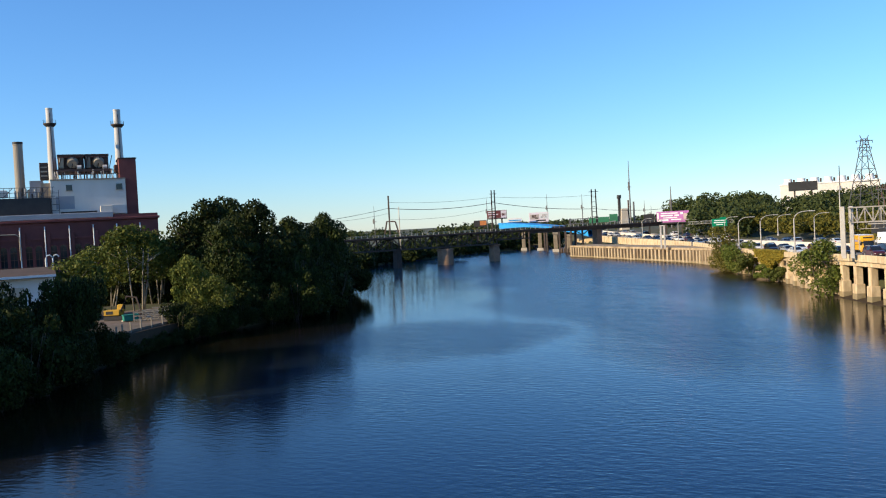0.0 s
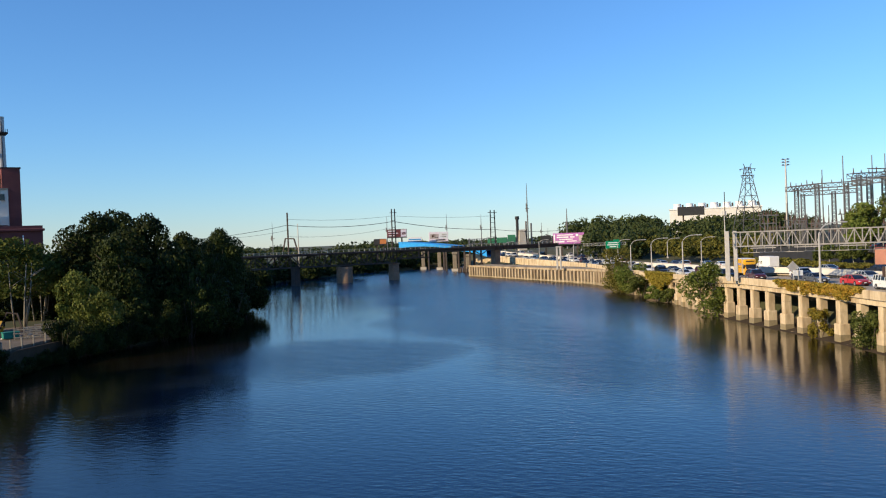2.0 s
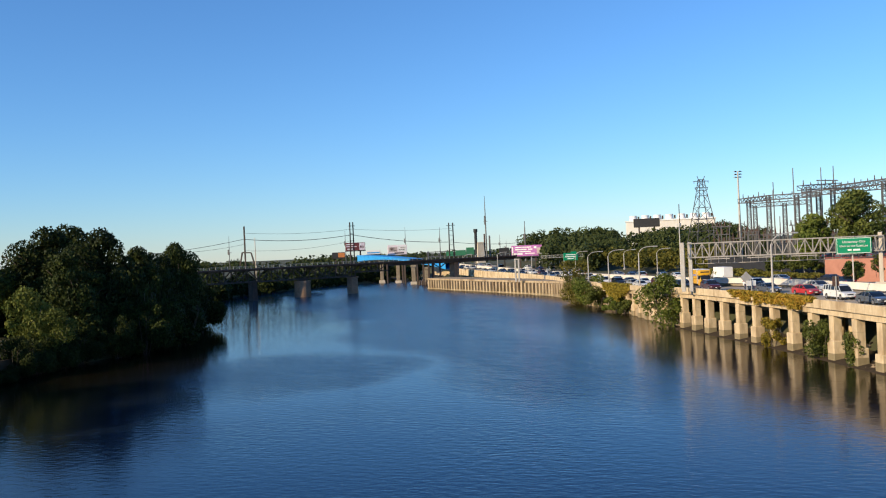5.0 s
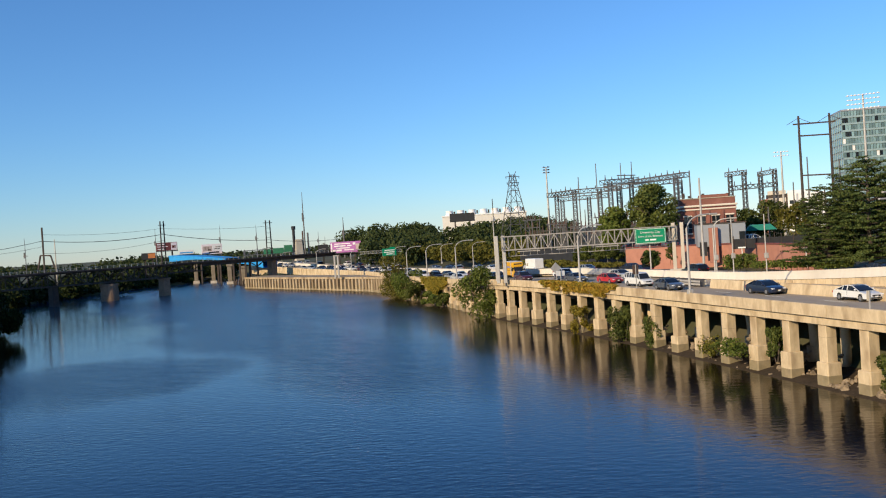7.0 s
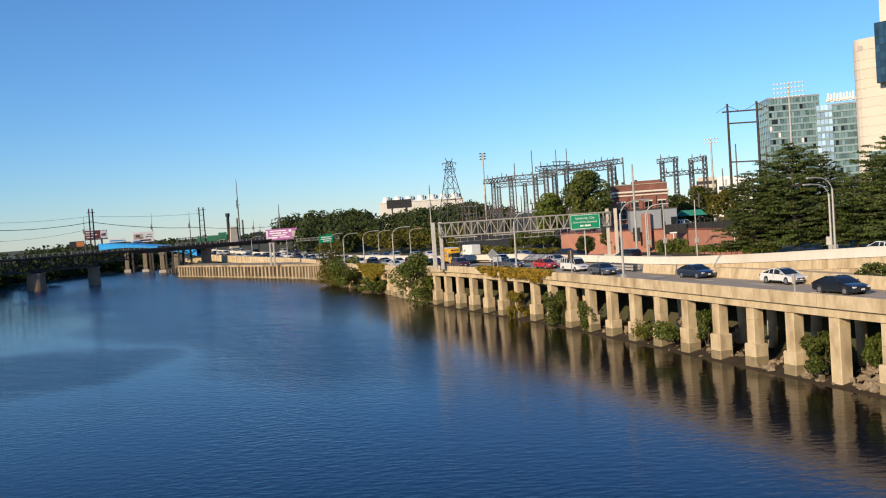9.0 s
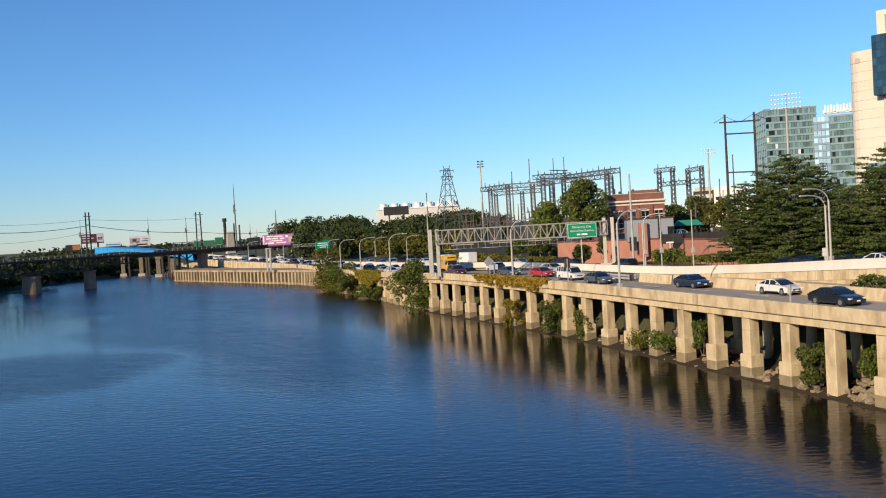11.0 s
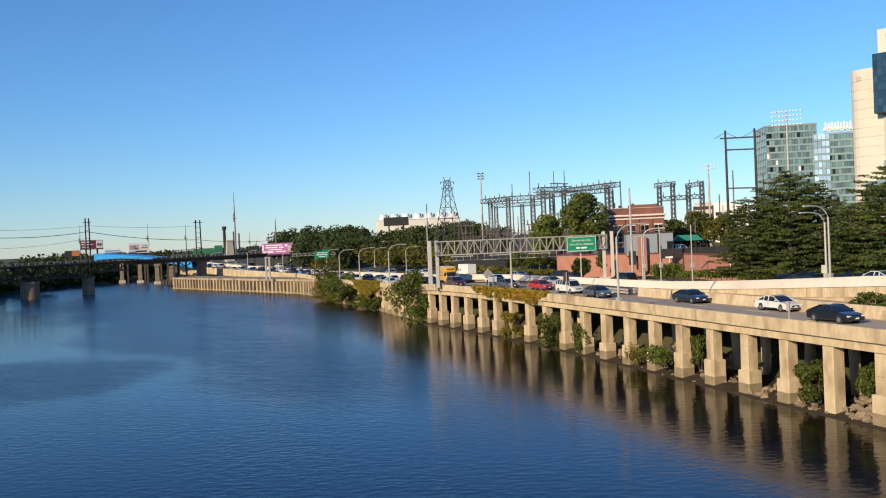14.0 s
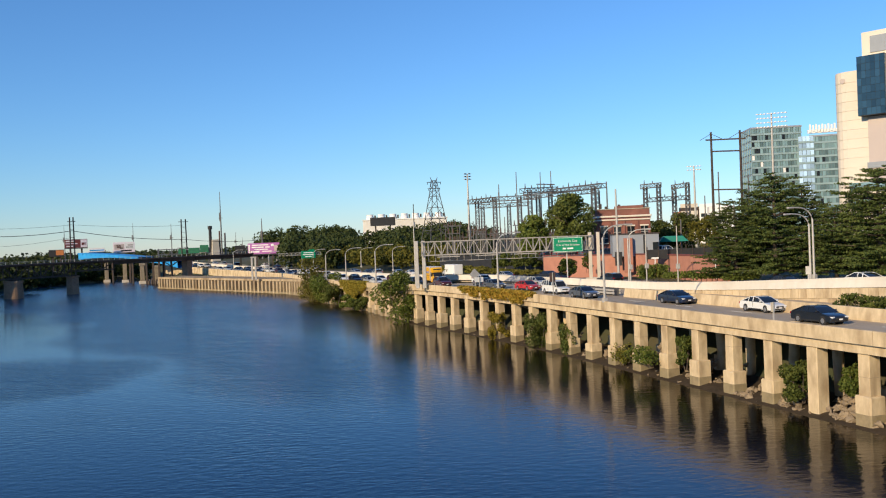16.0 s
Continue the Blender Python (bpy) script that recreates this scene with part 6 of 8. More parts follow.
def brick_wall():
    ln = Line([(*spot(-11.75, 168)[:2], 9.65), (*spot(-15, 163)[:2], 9.6), (*spot(-18.3, 156)[:2], 9.6), (*spot(-23.2, 133)[:2], 9.55)])
    t = thing("garden_wall", (0, 0, 0), "long low orange brick wall above the roadway", "wall", kind="structure")
    part("brickwork", sweep(fresh(), ln, 0, ln.length, [(-0.3, -4.5), (-0.3, 0.0), (0.3, 0.0), (0.3, -4.5)], 3), BRICK_ORANGE, t)
    part("coping", sweep(fresh(), ln, 0, ln.length, [(-0.42, 0.0), (-0.42, 0.22), (0.42, 0.22), (0.42, 0.0)], 3), BRICK_DARK, t)
    M = facing(spot(-17.6, 158), 7.0, 6)
    g = thing("gatehouse", M, "grey panelled pavilion on an orange brick base", "building")
    part("grey_wall", box(fresh(), (0, 3, 4.3), (8.0, 6, 3.9), bevel=0.05), GREY_PANEL, g)
    part("roof_edge", box(fresh(), (0, 3, 6.3), (8.3, 6.3, 0.2)), STEEL_DARK, g)
    part("brick_pier", box(fresh(), (-1.4, -0.5, 2.6), (1.5, 0.8, 6.0), bevel=0.05), BRICK_ORANGE, g)
    part("dark_slot", box(fresh(), (1.5, -0.04, 3.9), (0.45, 0.12, 4.4)), BLACK, g)
    part("window", box(fresh(), (3.4, -0.04, 4.0), (1.0, 0.12, 1.4)), GLASS_DARK, g)
    part("doorway", box(fresh(), (-3.1, -0.04, 2.0), (1.2, 0.12, 2.4)), BLACK, g)
    # open yard behind the wall: canopy and screens
    aw = thing("canopy", facing(spot(-19.9, 165), 8.6, 4), "dark teal canopy over the yard", "canopy")
    bm = fresh()
    prism(bm, [(-2.6, 3.0), (2.6, 3.0), (1.6, 4.0), (-1.6, 4.0)], -1.5, 2.5)
    part("cover", tidy(bm), TEAL, aw)
    for x in (-2.2, 2.2):
        part("post", bar(fresh(), (x, 0, -1), (x, 0, 3.0), 0.16), STEEL_DARK, aw)
    sc = thing("fence_screen", facing(spot(-20.7, 150), 8.6, 10), "dark fence screen along the yard", "fence")
    part("mesh", box(fresh(), (0, 0, 1.2), (13, 0.12, 1.6)), BLACK, sc)
    for k in range(8):
        part("post", box(fresh(), (-6.4 + k * 1.83, -0.1, 1.2), (0.12, 0.12, 2.6)), STEEL_DARK, sc)
    for be, far in ((-18.75, 150), (-22.4, 131)):
        lt = thing("wall_lamp", facing(spot(be, far - 1.2), 6.6, 0), "white twin bracket lamp before the brick wall", "lamp", "wall lamps")
        part("post", tidy(tube(fresh(), [(0, 0, 0), (0, 0, 2.6)], 0.08, 8)), WHITE, lt)
        part("head", box(fresh(), (0, 0, 2.6), (1.2, 0.25, 0.25), bevel=0.04), WHITE, lt)
    yard = slab(fresh(), [spot(be, far)[:2] for be, far in ((-11.9, 169.5), (-15, 164.5), (-18.3, 157.5), (-21, 147), (-22, 160), (-18.3, 176), (-15, 178), (-11.9, 182))], 7.0, 9.3)
    solo("yard_terrace", tidy(yard), ASPHALT, "paved parking terrace behind the orange brick wall", "terrace", kind="structure")
    fn = thing("yard_fence", (0, 0, 0), "dark screened fence below the substation", "fence")
    fl = Line([(*spot(-5.0, 205)[:2], 9.6), (*spot(-8, 190)[:2], 9.6), (*spot(-11.6, 176)[:2], 9.6)])
    part("screen", sweep(fresh(), fl, 0, fl.length, [(-0.08, -3.0), (-0.08, 0.2), (0.08, 0.2), (0.08, -3.0)], 3), BLACK, fn)
    for k in range(16):
        q, _ = fl.at(fl.length * k / 15, -0.15)
        part("post", box(fresh(), (q[0], q[1], 8.4), (0.14, 0.14, 3.8)), STEEL_LATTICE, fn)


brick_wall()


def glass_tower(name, M, w, d, h, floors, bays, mat, label, side_fins=False, rim=True):
    """An office tower: slab bands and separate glass panes, storey by storey."""
    t = thing(name, M, label, "office tower")
    part("core", box(fresh(), (0, d / 2 + 0.25, h / 2), (w - 0.4, d - 0.4, h)), GREY_PANEL, t)
    fh = h / floors
    pane = bpy.data.meshes.new("pane")
    b = box(fresh(), (0, 0, 0), (w / bays - 0.12, 0.14, fh - 0.75))
    b.to_mesh(pane)
    b.free()
    spandrel = surface(name + "_spandrel", (0.30, 0.40, 0.42), (0.24, 0.33, 0.35), 0.2, 0.25)
    dark = GLASS_DARK
    rng = np.random.default_rng(4)
    for f in range(floors):
        z = (f + 0.5) * fh
        part("spandrel", box(fresh(), (0, 0, z - fh / 2 + 0.32), (w, 0.36, 0.64)), spandrel, t)
        if z < h * 0.35:
            part("glass_band", box(fresh(), (0, 0.06, z + 0.5), (w - 0.2, 0.14, fh - 0.75)), mat, t)
            continue
        for k in range(bays):
            o = part_me("pane", pane, mat, t) if rng.random() > 0.1 else None
            if o is None:
                b = box(fresh(), (0, 0, 0), (w / bays - 0.12, 0.14, fh - 0.75))
                o = part("pane", b, dark if rng.random() > 0.35 else WHITE, t)
            o.matrix_basis = pose(-w / 2 + w * (k + 0.5) / bays, 0.06, z + 0.3, 0, 0, 0)
    if side_fins:
        for k in range(7):
            part("fin", box(fresh(), (-w / 2 - 0.16, 0.5 + (d - 1) * k / 6, h / 2), (0.2, 0.1, h)), spandrel, t)
        for f in range(floors):
            part("side_glass", box(fresh(), (-w / 2 + 0.06, d / 2, (f + 0.5) * fh + 0.3), (0.3, d - 0.8, fh - 0.7)), mat, t)
    if rim:
        part("roof_rim", box(fresh(), (0, d / 2, h + 0.3), (w + 0.3, d, 0.6)), GREY_PANEL, t)
    return t


ga = spot(-26.2, 330)
glass_tower("glass_tower", facing(ga, 8, 15), 17.0, 16, 39.6, 17, 18, GLASS_TOWER, "green-grey glass office tower with horizontal bands", side_fins=True)
gb = spot(-27.85, 330)
glass_tower("blue_glass_wing", facing(gb, 8, 6), 5.0, 12, 36.0, 15, 4, GLASS_BLUE, "narrow pale blue glass stair wing", rim=False)
gc = spot(-29.05, 331)
t_ = glass_tower("glass_tower", facing(gc, 8, 6), 11.6, 16, 35.6, 15, 12, GLASS_TOWER, "lower green-grey glass office wing")
bm = fresh()
for k in range(12):
    box(bm, (-5.4 + k * 0.98, 1.5, 38.6), (0.6, 0.7, 2.2 if k % 2 else 2.8))
box(bm, (0, 2.2, 37.6), (12.4, 1.2, 1.2))
part("roof_plant", bm, WHITE, t_, "white rooftop plant screen")


def cream_tower():
    M = facing(spot(-29.3, 262), 8, -22)
    t = thing("hospital_tower", M, "cream stone hospital tower with a navy glass corner block", "building")
    H = 45.5
    n = 18
    # rounded front in courses with recessed joints
    R = 4.0
    w = 30.0
    out = [(R * (1 - math.cos(k * math.pi / 10)), R * (1 - math.sin(k * math.pi / 10))) for k in range(6)] + [(w, 0), (w, 24), (0, 24)]
    inner = [(x + 0.12 if x < w else x, y + 0.12) for x, y in out]
    for k in range(n):
        z0 = k * H / n
        bm = fresh()
        slab(bm, out, z0 + 0.07, z0 + H / n)
        part("stone_course", tidy(bm), CREAM, t)
    bm = fresh()
    slab(bm, inner, 0, H - 0.2)
    part("core", tidy(bm), CREAM, t)
    part("roof_cap", tidy(slab(fresh(), [(x * 0.995 + 0.02, y + 0.05) for x, y in out], H, H + 0.5)), CREAM, t)
    part("crest", tidy(tube(fresh(), [(3.2, 0.3, H - 1.9), (3.2, -0.1, H - 1.9)], 0.7, 14)), MAUVE, t, "small round crest")
    part("upper_block", box(fresh(), (19.6, 14, H + 5.4), (26, 18, 11.4)), CREAM, t)
    part("louvre", box(fresh(), (11.6, 4.9, H + 7.6), (5.6, 0.3, 4.4)), GREY_PANEL, t)
    nb = part("glass_block", box(fresh(), (11.6, 1.0, H - 4.35), (6.9, 8.4, 15.5)), BLACK, t, "navy glass block")
    pane = bpy.data.meshes.new("pane")
    b = box(fresh(), (0, 0, 0), (1.09, 0.1, 1.86))
    b.to_mesh(pane)
    b.free()
    for i in range(6):
        for j in range(8):
            o = part_me("pane", pane, GLASS_NAVY, nb)
            o.matrix_basis = pose(8.72 + i * 1.15, -3.26, H - 11.1 + j * 1.93, 0, 0, 0)
    part("return_glass", box(fresh(), (15.1, 0.9, H - 4.35), (0.12, 8.0, 15.3)), GLASS_NAVY, nb)
    # the tower's right face: lavender shade painted in as mauve
    part("lower_panel", box(fresh(), (21.6, 0.0, H - 21.2), (24, 1.2, 18.0)), MAUVE, t, "panelled wall, its shade put into a mauve colour")
    part("dark_band", box(fresh(), (18.2, -0.7, H - 25.0), (18, 0.3, 1.5)), GREY_PANEL, t)
    part("glass_band", box(fresh(), (16, -0.75, H - 30.5), (23, 0.6, 2.2)), GLASS_TOWER, t)
    part("glass_band", box(fresh(), (16, -0.75, H - 34.5), (23, 0.6, 1.6)), GLASS_TOWER, t)


cream_tower()


def garage():
    M = facing(spot(-21.6, 310), 8, 5)
    t = thing("parking_garage", M, "white parking garage with open decks and a brick bay", "building")
    part("core", box(fresh(), (0, 6, 6.5), (12.4, 11, 13)), STEEL_DARK, t)
    for k in range(6):
        part("deck_band", box(fresh(), (-3.6, 0.3, 1.4 + k * 2.4), (5.6, 0.6, 1.3)), CONCRETE_PALE, t)
    part("white_wall", box(fresh(), (3.2, 0.3, 6.9), (7.0, 0.8, 13.8)), WHITE, t)
    for k in range(2):
        part("window_strip", box(fresh(), (3.2, -0.13, 6 + k * 4), (6.0, 0.12, 1.2)), GLASS_DARK, t)
    part("brick_bay", box(fresh(), (-7.6, 1, 5.5), (2.4, 3, 12)), BRICK_ORANGE, t)
    M2 = facing(spot(-22.9, 300), 8, 5)
    t2 = thing("white_block", M2, "plain white building behind the pines", "building")
    part("wall", box(fresh(), (0, 5, 6), (8, 10, 13.4), bevel=0.1), WHITE, t2)
    part("window_strip", box(fresh(), (0, -0.05, 9), (6, 0.14, 1.0)), GLASS_DARK, t2)


garage()


def h_frame():
    a, b = spot(-22.4, 205), spot(-24.1, 205)
    t = thing("power_line_frame", (0, 0, 0), "tall dark steel double pole carrying power lines", "power pole")
    for p in (a, b):
        part("pole", tidy(tube(fresh(), [(p.x, p.y, 6), (p.x, p.y, 35)], [0.36, 0.24], 8)), STEEL_DARK, t)
    d = (b - a).normalized()
    for z, ext in ((33.3, 1.2), (30.7, 0.0), (22.2, 0.0)):
        part("crossarm", bar(fresh(), (a - d * ext) + Vector((0, 0, z)), b + d * ext + Vector((0, 0, z - 0.2)), 0.3), STEEL_DARK, t)
    for p in (a, b):
        bm = fresh()
        bar(bm, p + Vector((0, 0, 34.6)), p + d * 2.4 + Vector((0, 0, 33.3)), 0.1)
        bar(bm, p + Vector((0, 0, 34.6)), p - d * 2.4 + Vector((0, 0, 33.3)), 0.1)
        part("stay", bm, STEEL_DARK, t)


h_frame()
for be, far, z1 in ((-15.9, 200, 25), (-22.75, 220, 27), (-21.9, 235, 22), (-20.4, 210, 16), (-24.5, 240, 27)):
    p = spot(be, far)
    solo("utility_pole", tidy(tube(fresh(), [(p.x, p.y, 7), (p.x, p.y, z1)], [0.22, 0.14], 8)), STEEL_LATTICE, "slim grey utility pole behind the roadway", "pole", "utility poles")


# ---- trees of the right bank ----
def pine(m, h, w, rng, label, count=32000):
    """A broad pine: trunk, tiers of long boughs with drooping flat plates of needles."""
    t = thing("pine_tree", m, label, "tree", "pines")
    part("trunk", tidy(tube(fresh(), [(0, 0, -0.5), (0.2, 0.1, h * 0.5), (0, 0, h * 0.97)], [0.34, 0.22, 0.05], 10)), BARK, t, smooth=True)
    bm = fresh()
    blobs = []
    z = 0.06 * h
    while z < h * 0.97:
        f = z / h
        reach = w * 0.5 * (1.0 - f ** 2.4) ** 0.85 * (0.72 + 0.42 * rng.random()) + 0.5
        nb = 8 if f < 0.75 else 5
        a0 = rng.random() * math.tau
        for k in range(nb):
            a = a0 + k * math.tau / nb + 0.35 * rng.normal()
            ln = reach * (0.55 + 0.6 * rng.random())
            lift = 0.05 + 0.4 * f
            tip = (math.cos(a) * ln, math.sin(a) * ln, z + ln * lift - 0.25)
            tube(bm, [(0, 0, z), tip], [0.07, 0.025], 4)
            m_ = max(2, int(ln / 0.7))
            for j in range(1, m_ + 1):
                g = 0.25 + 0.78 * j / m_
                q = (0.42 + 0.4 * rng.random()) * (1.15 - 0.45 * g)
                side = rng.normal() * 0.3 * ln * 0.35
                blobs.append((tip[0] * g - math.sin(a) * side, tip[1] * g + math.cos(a) * side, z + (tip[2] - z) * g + 0.16 * rng.normal(), q * 1.5, q * 1.5, q * 0.26))
        z += h * 0.052
    part("bough", tidy(bm), BARK, t)
    part_me("needles", leaves_mesh("needles", blobs, count, 0.12, rng, flat=0.7, shell=0.2), LEAF_PINE, t)
    return t


pr_ = np.random.default_rng(17)
PINES = [(-23.6, 124, 10.4, 9.5), (-25.9, 121, 13.4, 11), (-27.5, 128, 12.2, 9.5), (-29.3, 120, 10.6, 9.5), (-31.6, 116, 12.4, 11), (-33.8, 113, 12.4, 11), (-24.8, 131, 12.0, 10), (-36.5, 108, 12, 11), (-30.6, 128, 11.5, 10)]
P0 = [pine((0, 0, -80), 12.5, 10.5, pr_, "broad dark green pine with drooping layered boughs behind the barrier") for k in range(3)]
for i, (be, far_, h, w) in enumerate(PINES):
    p = spot(be, far_)
    m = pose(p.x, p.y, 7.2, 0, 0, pr_.random() * 360) @ Matrix.Diagonal((w / 10.5, w / 10.5, h / 12.5, 1))
    if i < 3:
        P0[i].matrix_basis = m
    else:
        copy_thing(P0[i % 3], m)


def place_tree(name, be, far_, z, h, w, label, mat, seed, **kw):
    p = spot(be, far_)
    return broad_tree(name, (p.x, p.y, z), h, w, np.random.default_rng(seed), label, mat, **kw)


place_tree("tree", -13.6, 186, 8.5, 13.6, 9.0, "full rounded green tree beside the substation", LEAF, 41, count=8000, size=0.28, low=0.3)
place_tree("tree", -11.1, 190, 8.5, 9.6, 7.5, "smaller bright green tree beside the substation", LEAF_FRESH, 42, count=5000, size=0.26, low=0.2)
for be, far_, h, w in ((-8.75, 176, 3.5, 2.6), (-9.25, 174, 3.9, 3.0), (-9.95, 173, 3.7, 2.8), (-10.6, 171, 4.0, 2.7), (-11.2, 172, 3.3, 2.4)):
    place_tree("tree", be, far_, 6.5, h, w, "slim young tree with a pale trunk before the dark fence", LEAF, int(-be * 20), group="verge trees", count=1300, size=0.2, low=0.42, bark=BARK_PALE)
place_tree("tree", -14.5, 158, 7.0, 3.3, 1.7, "thin dark young tree against the brick wall", LEAF, 45, count=420, size=0.2, low=0.15, trunks=2)
place_tree("tree", -20.6, 215, 8.5, 9.0, 9.0, "green tree behind the yard canopy", LEAF, 46, count=3500, size=0.28, low=0.2)
place_tree("tree", -21.9, 205, 8.5, 8.0, 8.0, "brownish green tree behind the yard", LEAF_OLIVE, 47, count=3000, size=0.28, low=0.2)
place_tree("tree", -19.0, 220, 8.5, 7.5, 8.0, "green tree behind the grey pavilion", LEAF, 48, count=3000, size=0.28, low=0.2)
sr = np.random.default_rng(51)
p = spot(-13.25, 147)
shrub("round_bush", (p.x, p.y, 6.5), 3.4, 3.1, sr, "round yellowish green bush behind the white barrier", LEAF_FRESH, count=1900, size=0.17)


def hedge(m, w, d, h):
    """A clipped hedge: a block of leaves with softly uneven faces on short stems."""
    t = thing("hedge", m, "clipped green hedge at the foot of the brick wall", "hedge", "hedges")
    bm = fresh()
    n = max(3, round(w / 0.8))
    for i in range(n):
        x = (i + 0.5) * w / n - w / 2
        tube(bm, [(x, 0, -0.4), (x + 0.05, 0.04, h * 0.6)], [0.05, 0.03], 5)
    part("stem", tidy(bm), BARK, t)
    blobs = []
    for i in range(n * 2):
        for k in (-0.3, 0.3):
            for z in (0.32, 0.68):
                q = 0.9 + 0.25 * sr.random()
                blobs.append(((i + 0.5) * w / n / 2 - w / 2, k * d, h * z, 0.42 * q, d * 0.27 * q, h * 0.33 * q))
    part_me("foliage", leaves_mesh("foliage", blobs, int(320 * w * max(h, 0.8)), 0.14, sr, shell=0.8), LEAF_FRESH, t)


for be, far_, z, w, d, h in ((-18.6, 134, 6.75, 4.3, 2.4, 1.95), (-20.2, 129, 6.9, 4.0, 1.8, 0.9), (-22.0, 126, 6.9, 4.4, 1.8, 0.8), (-23.9, 122, 6.9, 4.6, 1.8, 0.75)):
    hedge(facing(spot(be, far_), z, 14), w, d, h)
for k in range(11):
    p = spot(-4.6 - k * 0.66, 190 - k * 2.6)
    shrub("bush", (p.x, p.y, 6.45), 5.2, (1.3 if k < 6 else 0.7) + 0.4 * sr.random(), sr, "dry olive grass and scrub along the foot of the dark fence", LEAF_OLIVE, "verge scrub", 1000, 0.17)
# scrub strip in the gap beside the low barrier
for k in range(7):
    y = 76 - k * 4.2
    q = 44.6 + k * 1.15
    shrub("bush", (q, y, 5.6), 4.2, 1.7, sr, "low green scrub between the barrier and the retaining wall", LEAF, "gap scrub", 1300, 0.16)

# ---- lamps, signs, gantry ----
def street_lamp(m, h, arm, label, group="highway lamps"):
    """A tapered pole with a bowed arm; the arm reaches towards +x."""
    t = thing("street_lamp", m, label, "street lamp", group)
    part("base", box(fresh(), (0, 0, 0.15), (0.5, 0.5, 0.5), bevel=0.05), STEEL_GREY, t)
    part("pole", tidy(tube(fresh(), [(0, 0, 0), (0, 0, h * 0.84)], [0.14, 0.1], 10)), STEEL_GREY, t)
    pts = [(0, 0, h * 0.8)]
    for j in range(1, 8):
        a = j / 7 * math.pi / 2
        pts.append((arm * 0.55 * (1 - math.cos(a)), 0, h * 0.8 + h * 0.2 * math.sin(a)))
    pts.append((arm * 0.8, 0, h + 0.06))
    part("arm", tidy(tube(fresh(), pts, 0.075, 8)), STEEL_GREY, t)
    part("lamp_head", box(fresh(), (arm * 0.8 + 0.4, 0, h + 0.02), (0.95, 0.32, 0.2), bevel=0.06), STEEL_GREY, t)
    return t


def on_parapet(y, off=-0.1):
    q, a = SHORE.at(SHORE.near_y(y), off)
    return q, a


for y, h in ((89.7, 7.9), (115.5, 7.6), (165, 7.1), (188, 7.0), (205, 7.0)):
    q, a = on_parapet(y)
    street_lamp(pose(q[0], q[1], q[2] - 0.05, 0, 0, a - 90), h, 3.4, "grey steel highway lamp with a bowed arm on the parapet")
for be, far_, z0, h in ((-1.92, 236, 5.6, 6.4), (0.13, 262, 6.2, 5.6), (5.5, 330, 5.0, 6.2), (3.2, 255, 4.6, 7.4), (6.0, 300, 4.6, 7.0), (8.2, 330, 5.4, 7.0), (9.6, 350, 6.0, 6.4), (10.4, 352, 6.0, 6.0)):
    p = spot(be, far_)
    street_lamp(pose(p.x, p.y, z0, 0, 0, 10), h, 3.4, "grey steel highway lamp with a bowed arm beside the far lanes")
for be, h in ((-28.05, 7.9), (-27.85, 7.2)):
    p = spot(be, 107)
    street_lamp(pose(p.x, p.y, 7.8, 0, 0, 200), h, 3.6, "grey steel highway lamp with a bowed arm behind the retaining wall")
p = spot(-16.45, 134)
solo("lamp_pole", tidy(tube(fresh(), [(p.x, p.y, 6), (p.x, p.y, 20.2)], [0.2, 0.12], 10)), STEEL_GREY, "tall plain grey pole beside the gantry", "pole")
for be, far_, z1 in ((-20.12, 124, 14.3), (-18.2, 128, 14.0), (-17.2, 126, 13.2)):
    p = spot(be, far_)
    t = thing("camera_pole", (p.x, p.y, 6.2), "slim grey pole with a small box behind the barrier", "pole", "roadside poles")
    part("pole", tidy(tube(fresh(), [(0, 0, 0), (0, 0, z1 - 6.2)], [0.1, 0.07], 8)), STEEL_GREY, t)
    part("box", box(fresh(), (0, -0.15, 2.6), (0.5, 0.4, 0.7), bevel=0.04), STEEL_GREY, t)
p = spot(-17.1, 128)
street_lamp(pose(p.x, p.y, 6.2, 0, 0, -20), 7.8, 3.0, "grey steel highway lamp with a bowed arm beside the gantry")


def text_on(t, words, x, z, size, mat, y=-0.12):
    cu = bpy.data.curves.new("lettering", "FONT")
    cu.body, cu.size, cu.align_x, cu.extrude = words, size, "CENTER", 0.01
    ob = new("lettering", cu)
    ob.parent = t
    ob.matrix_basis = pose(x, y, z, 90, 0, 0)
    cu.materials.append(mat)
    dg = bpy.context.evaluated_depsgraph_get()
    me = bpy.data.meshes.new_from_object(ob.evaluated_get(dg))
    bpy.data.objects.remove(ob)
    ob = part_me("lettering", me, mat, t, "white lettering")
    ob.matrix_basis = pose(x, y, z, 90, 0, 0)


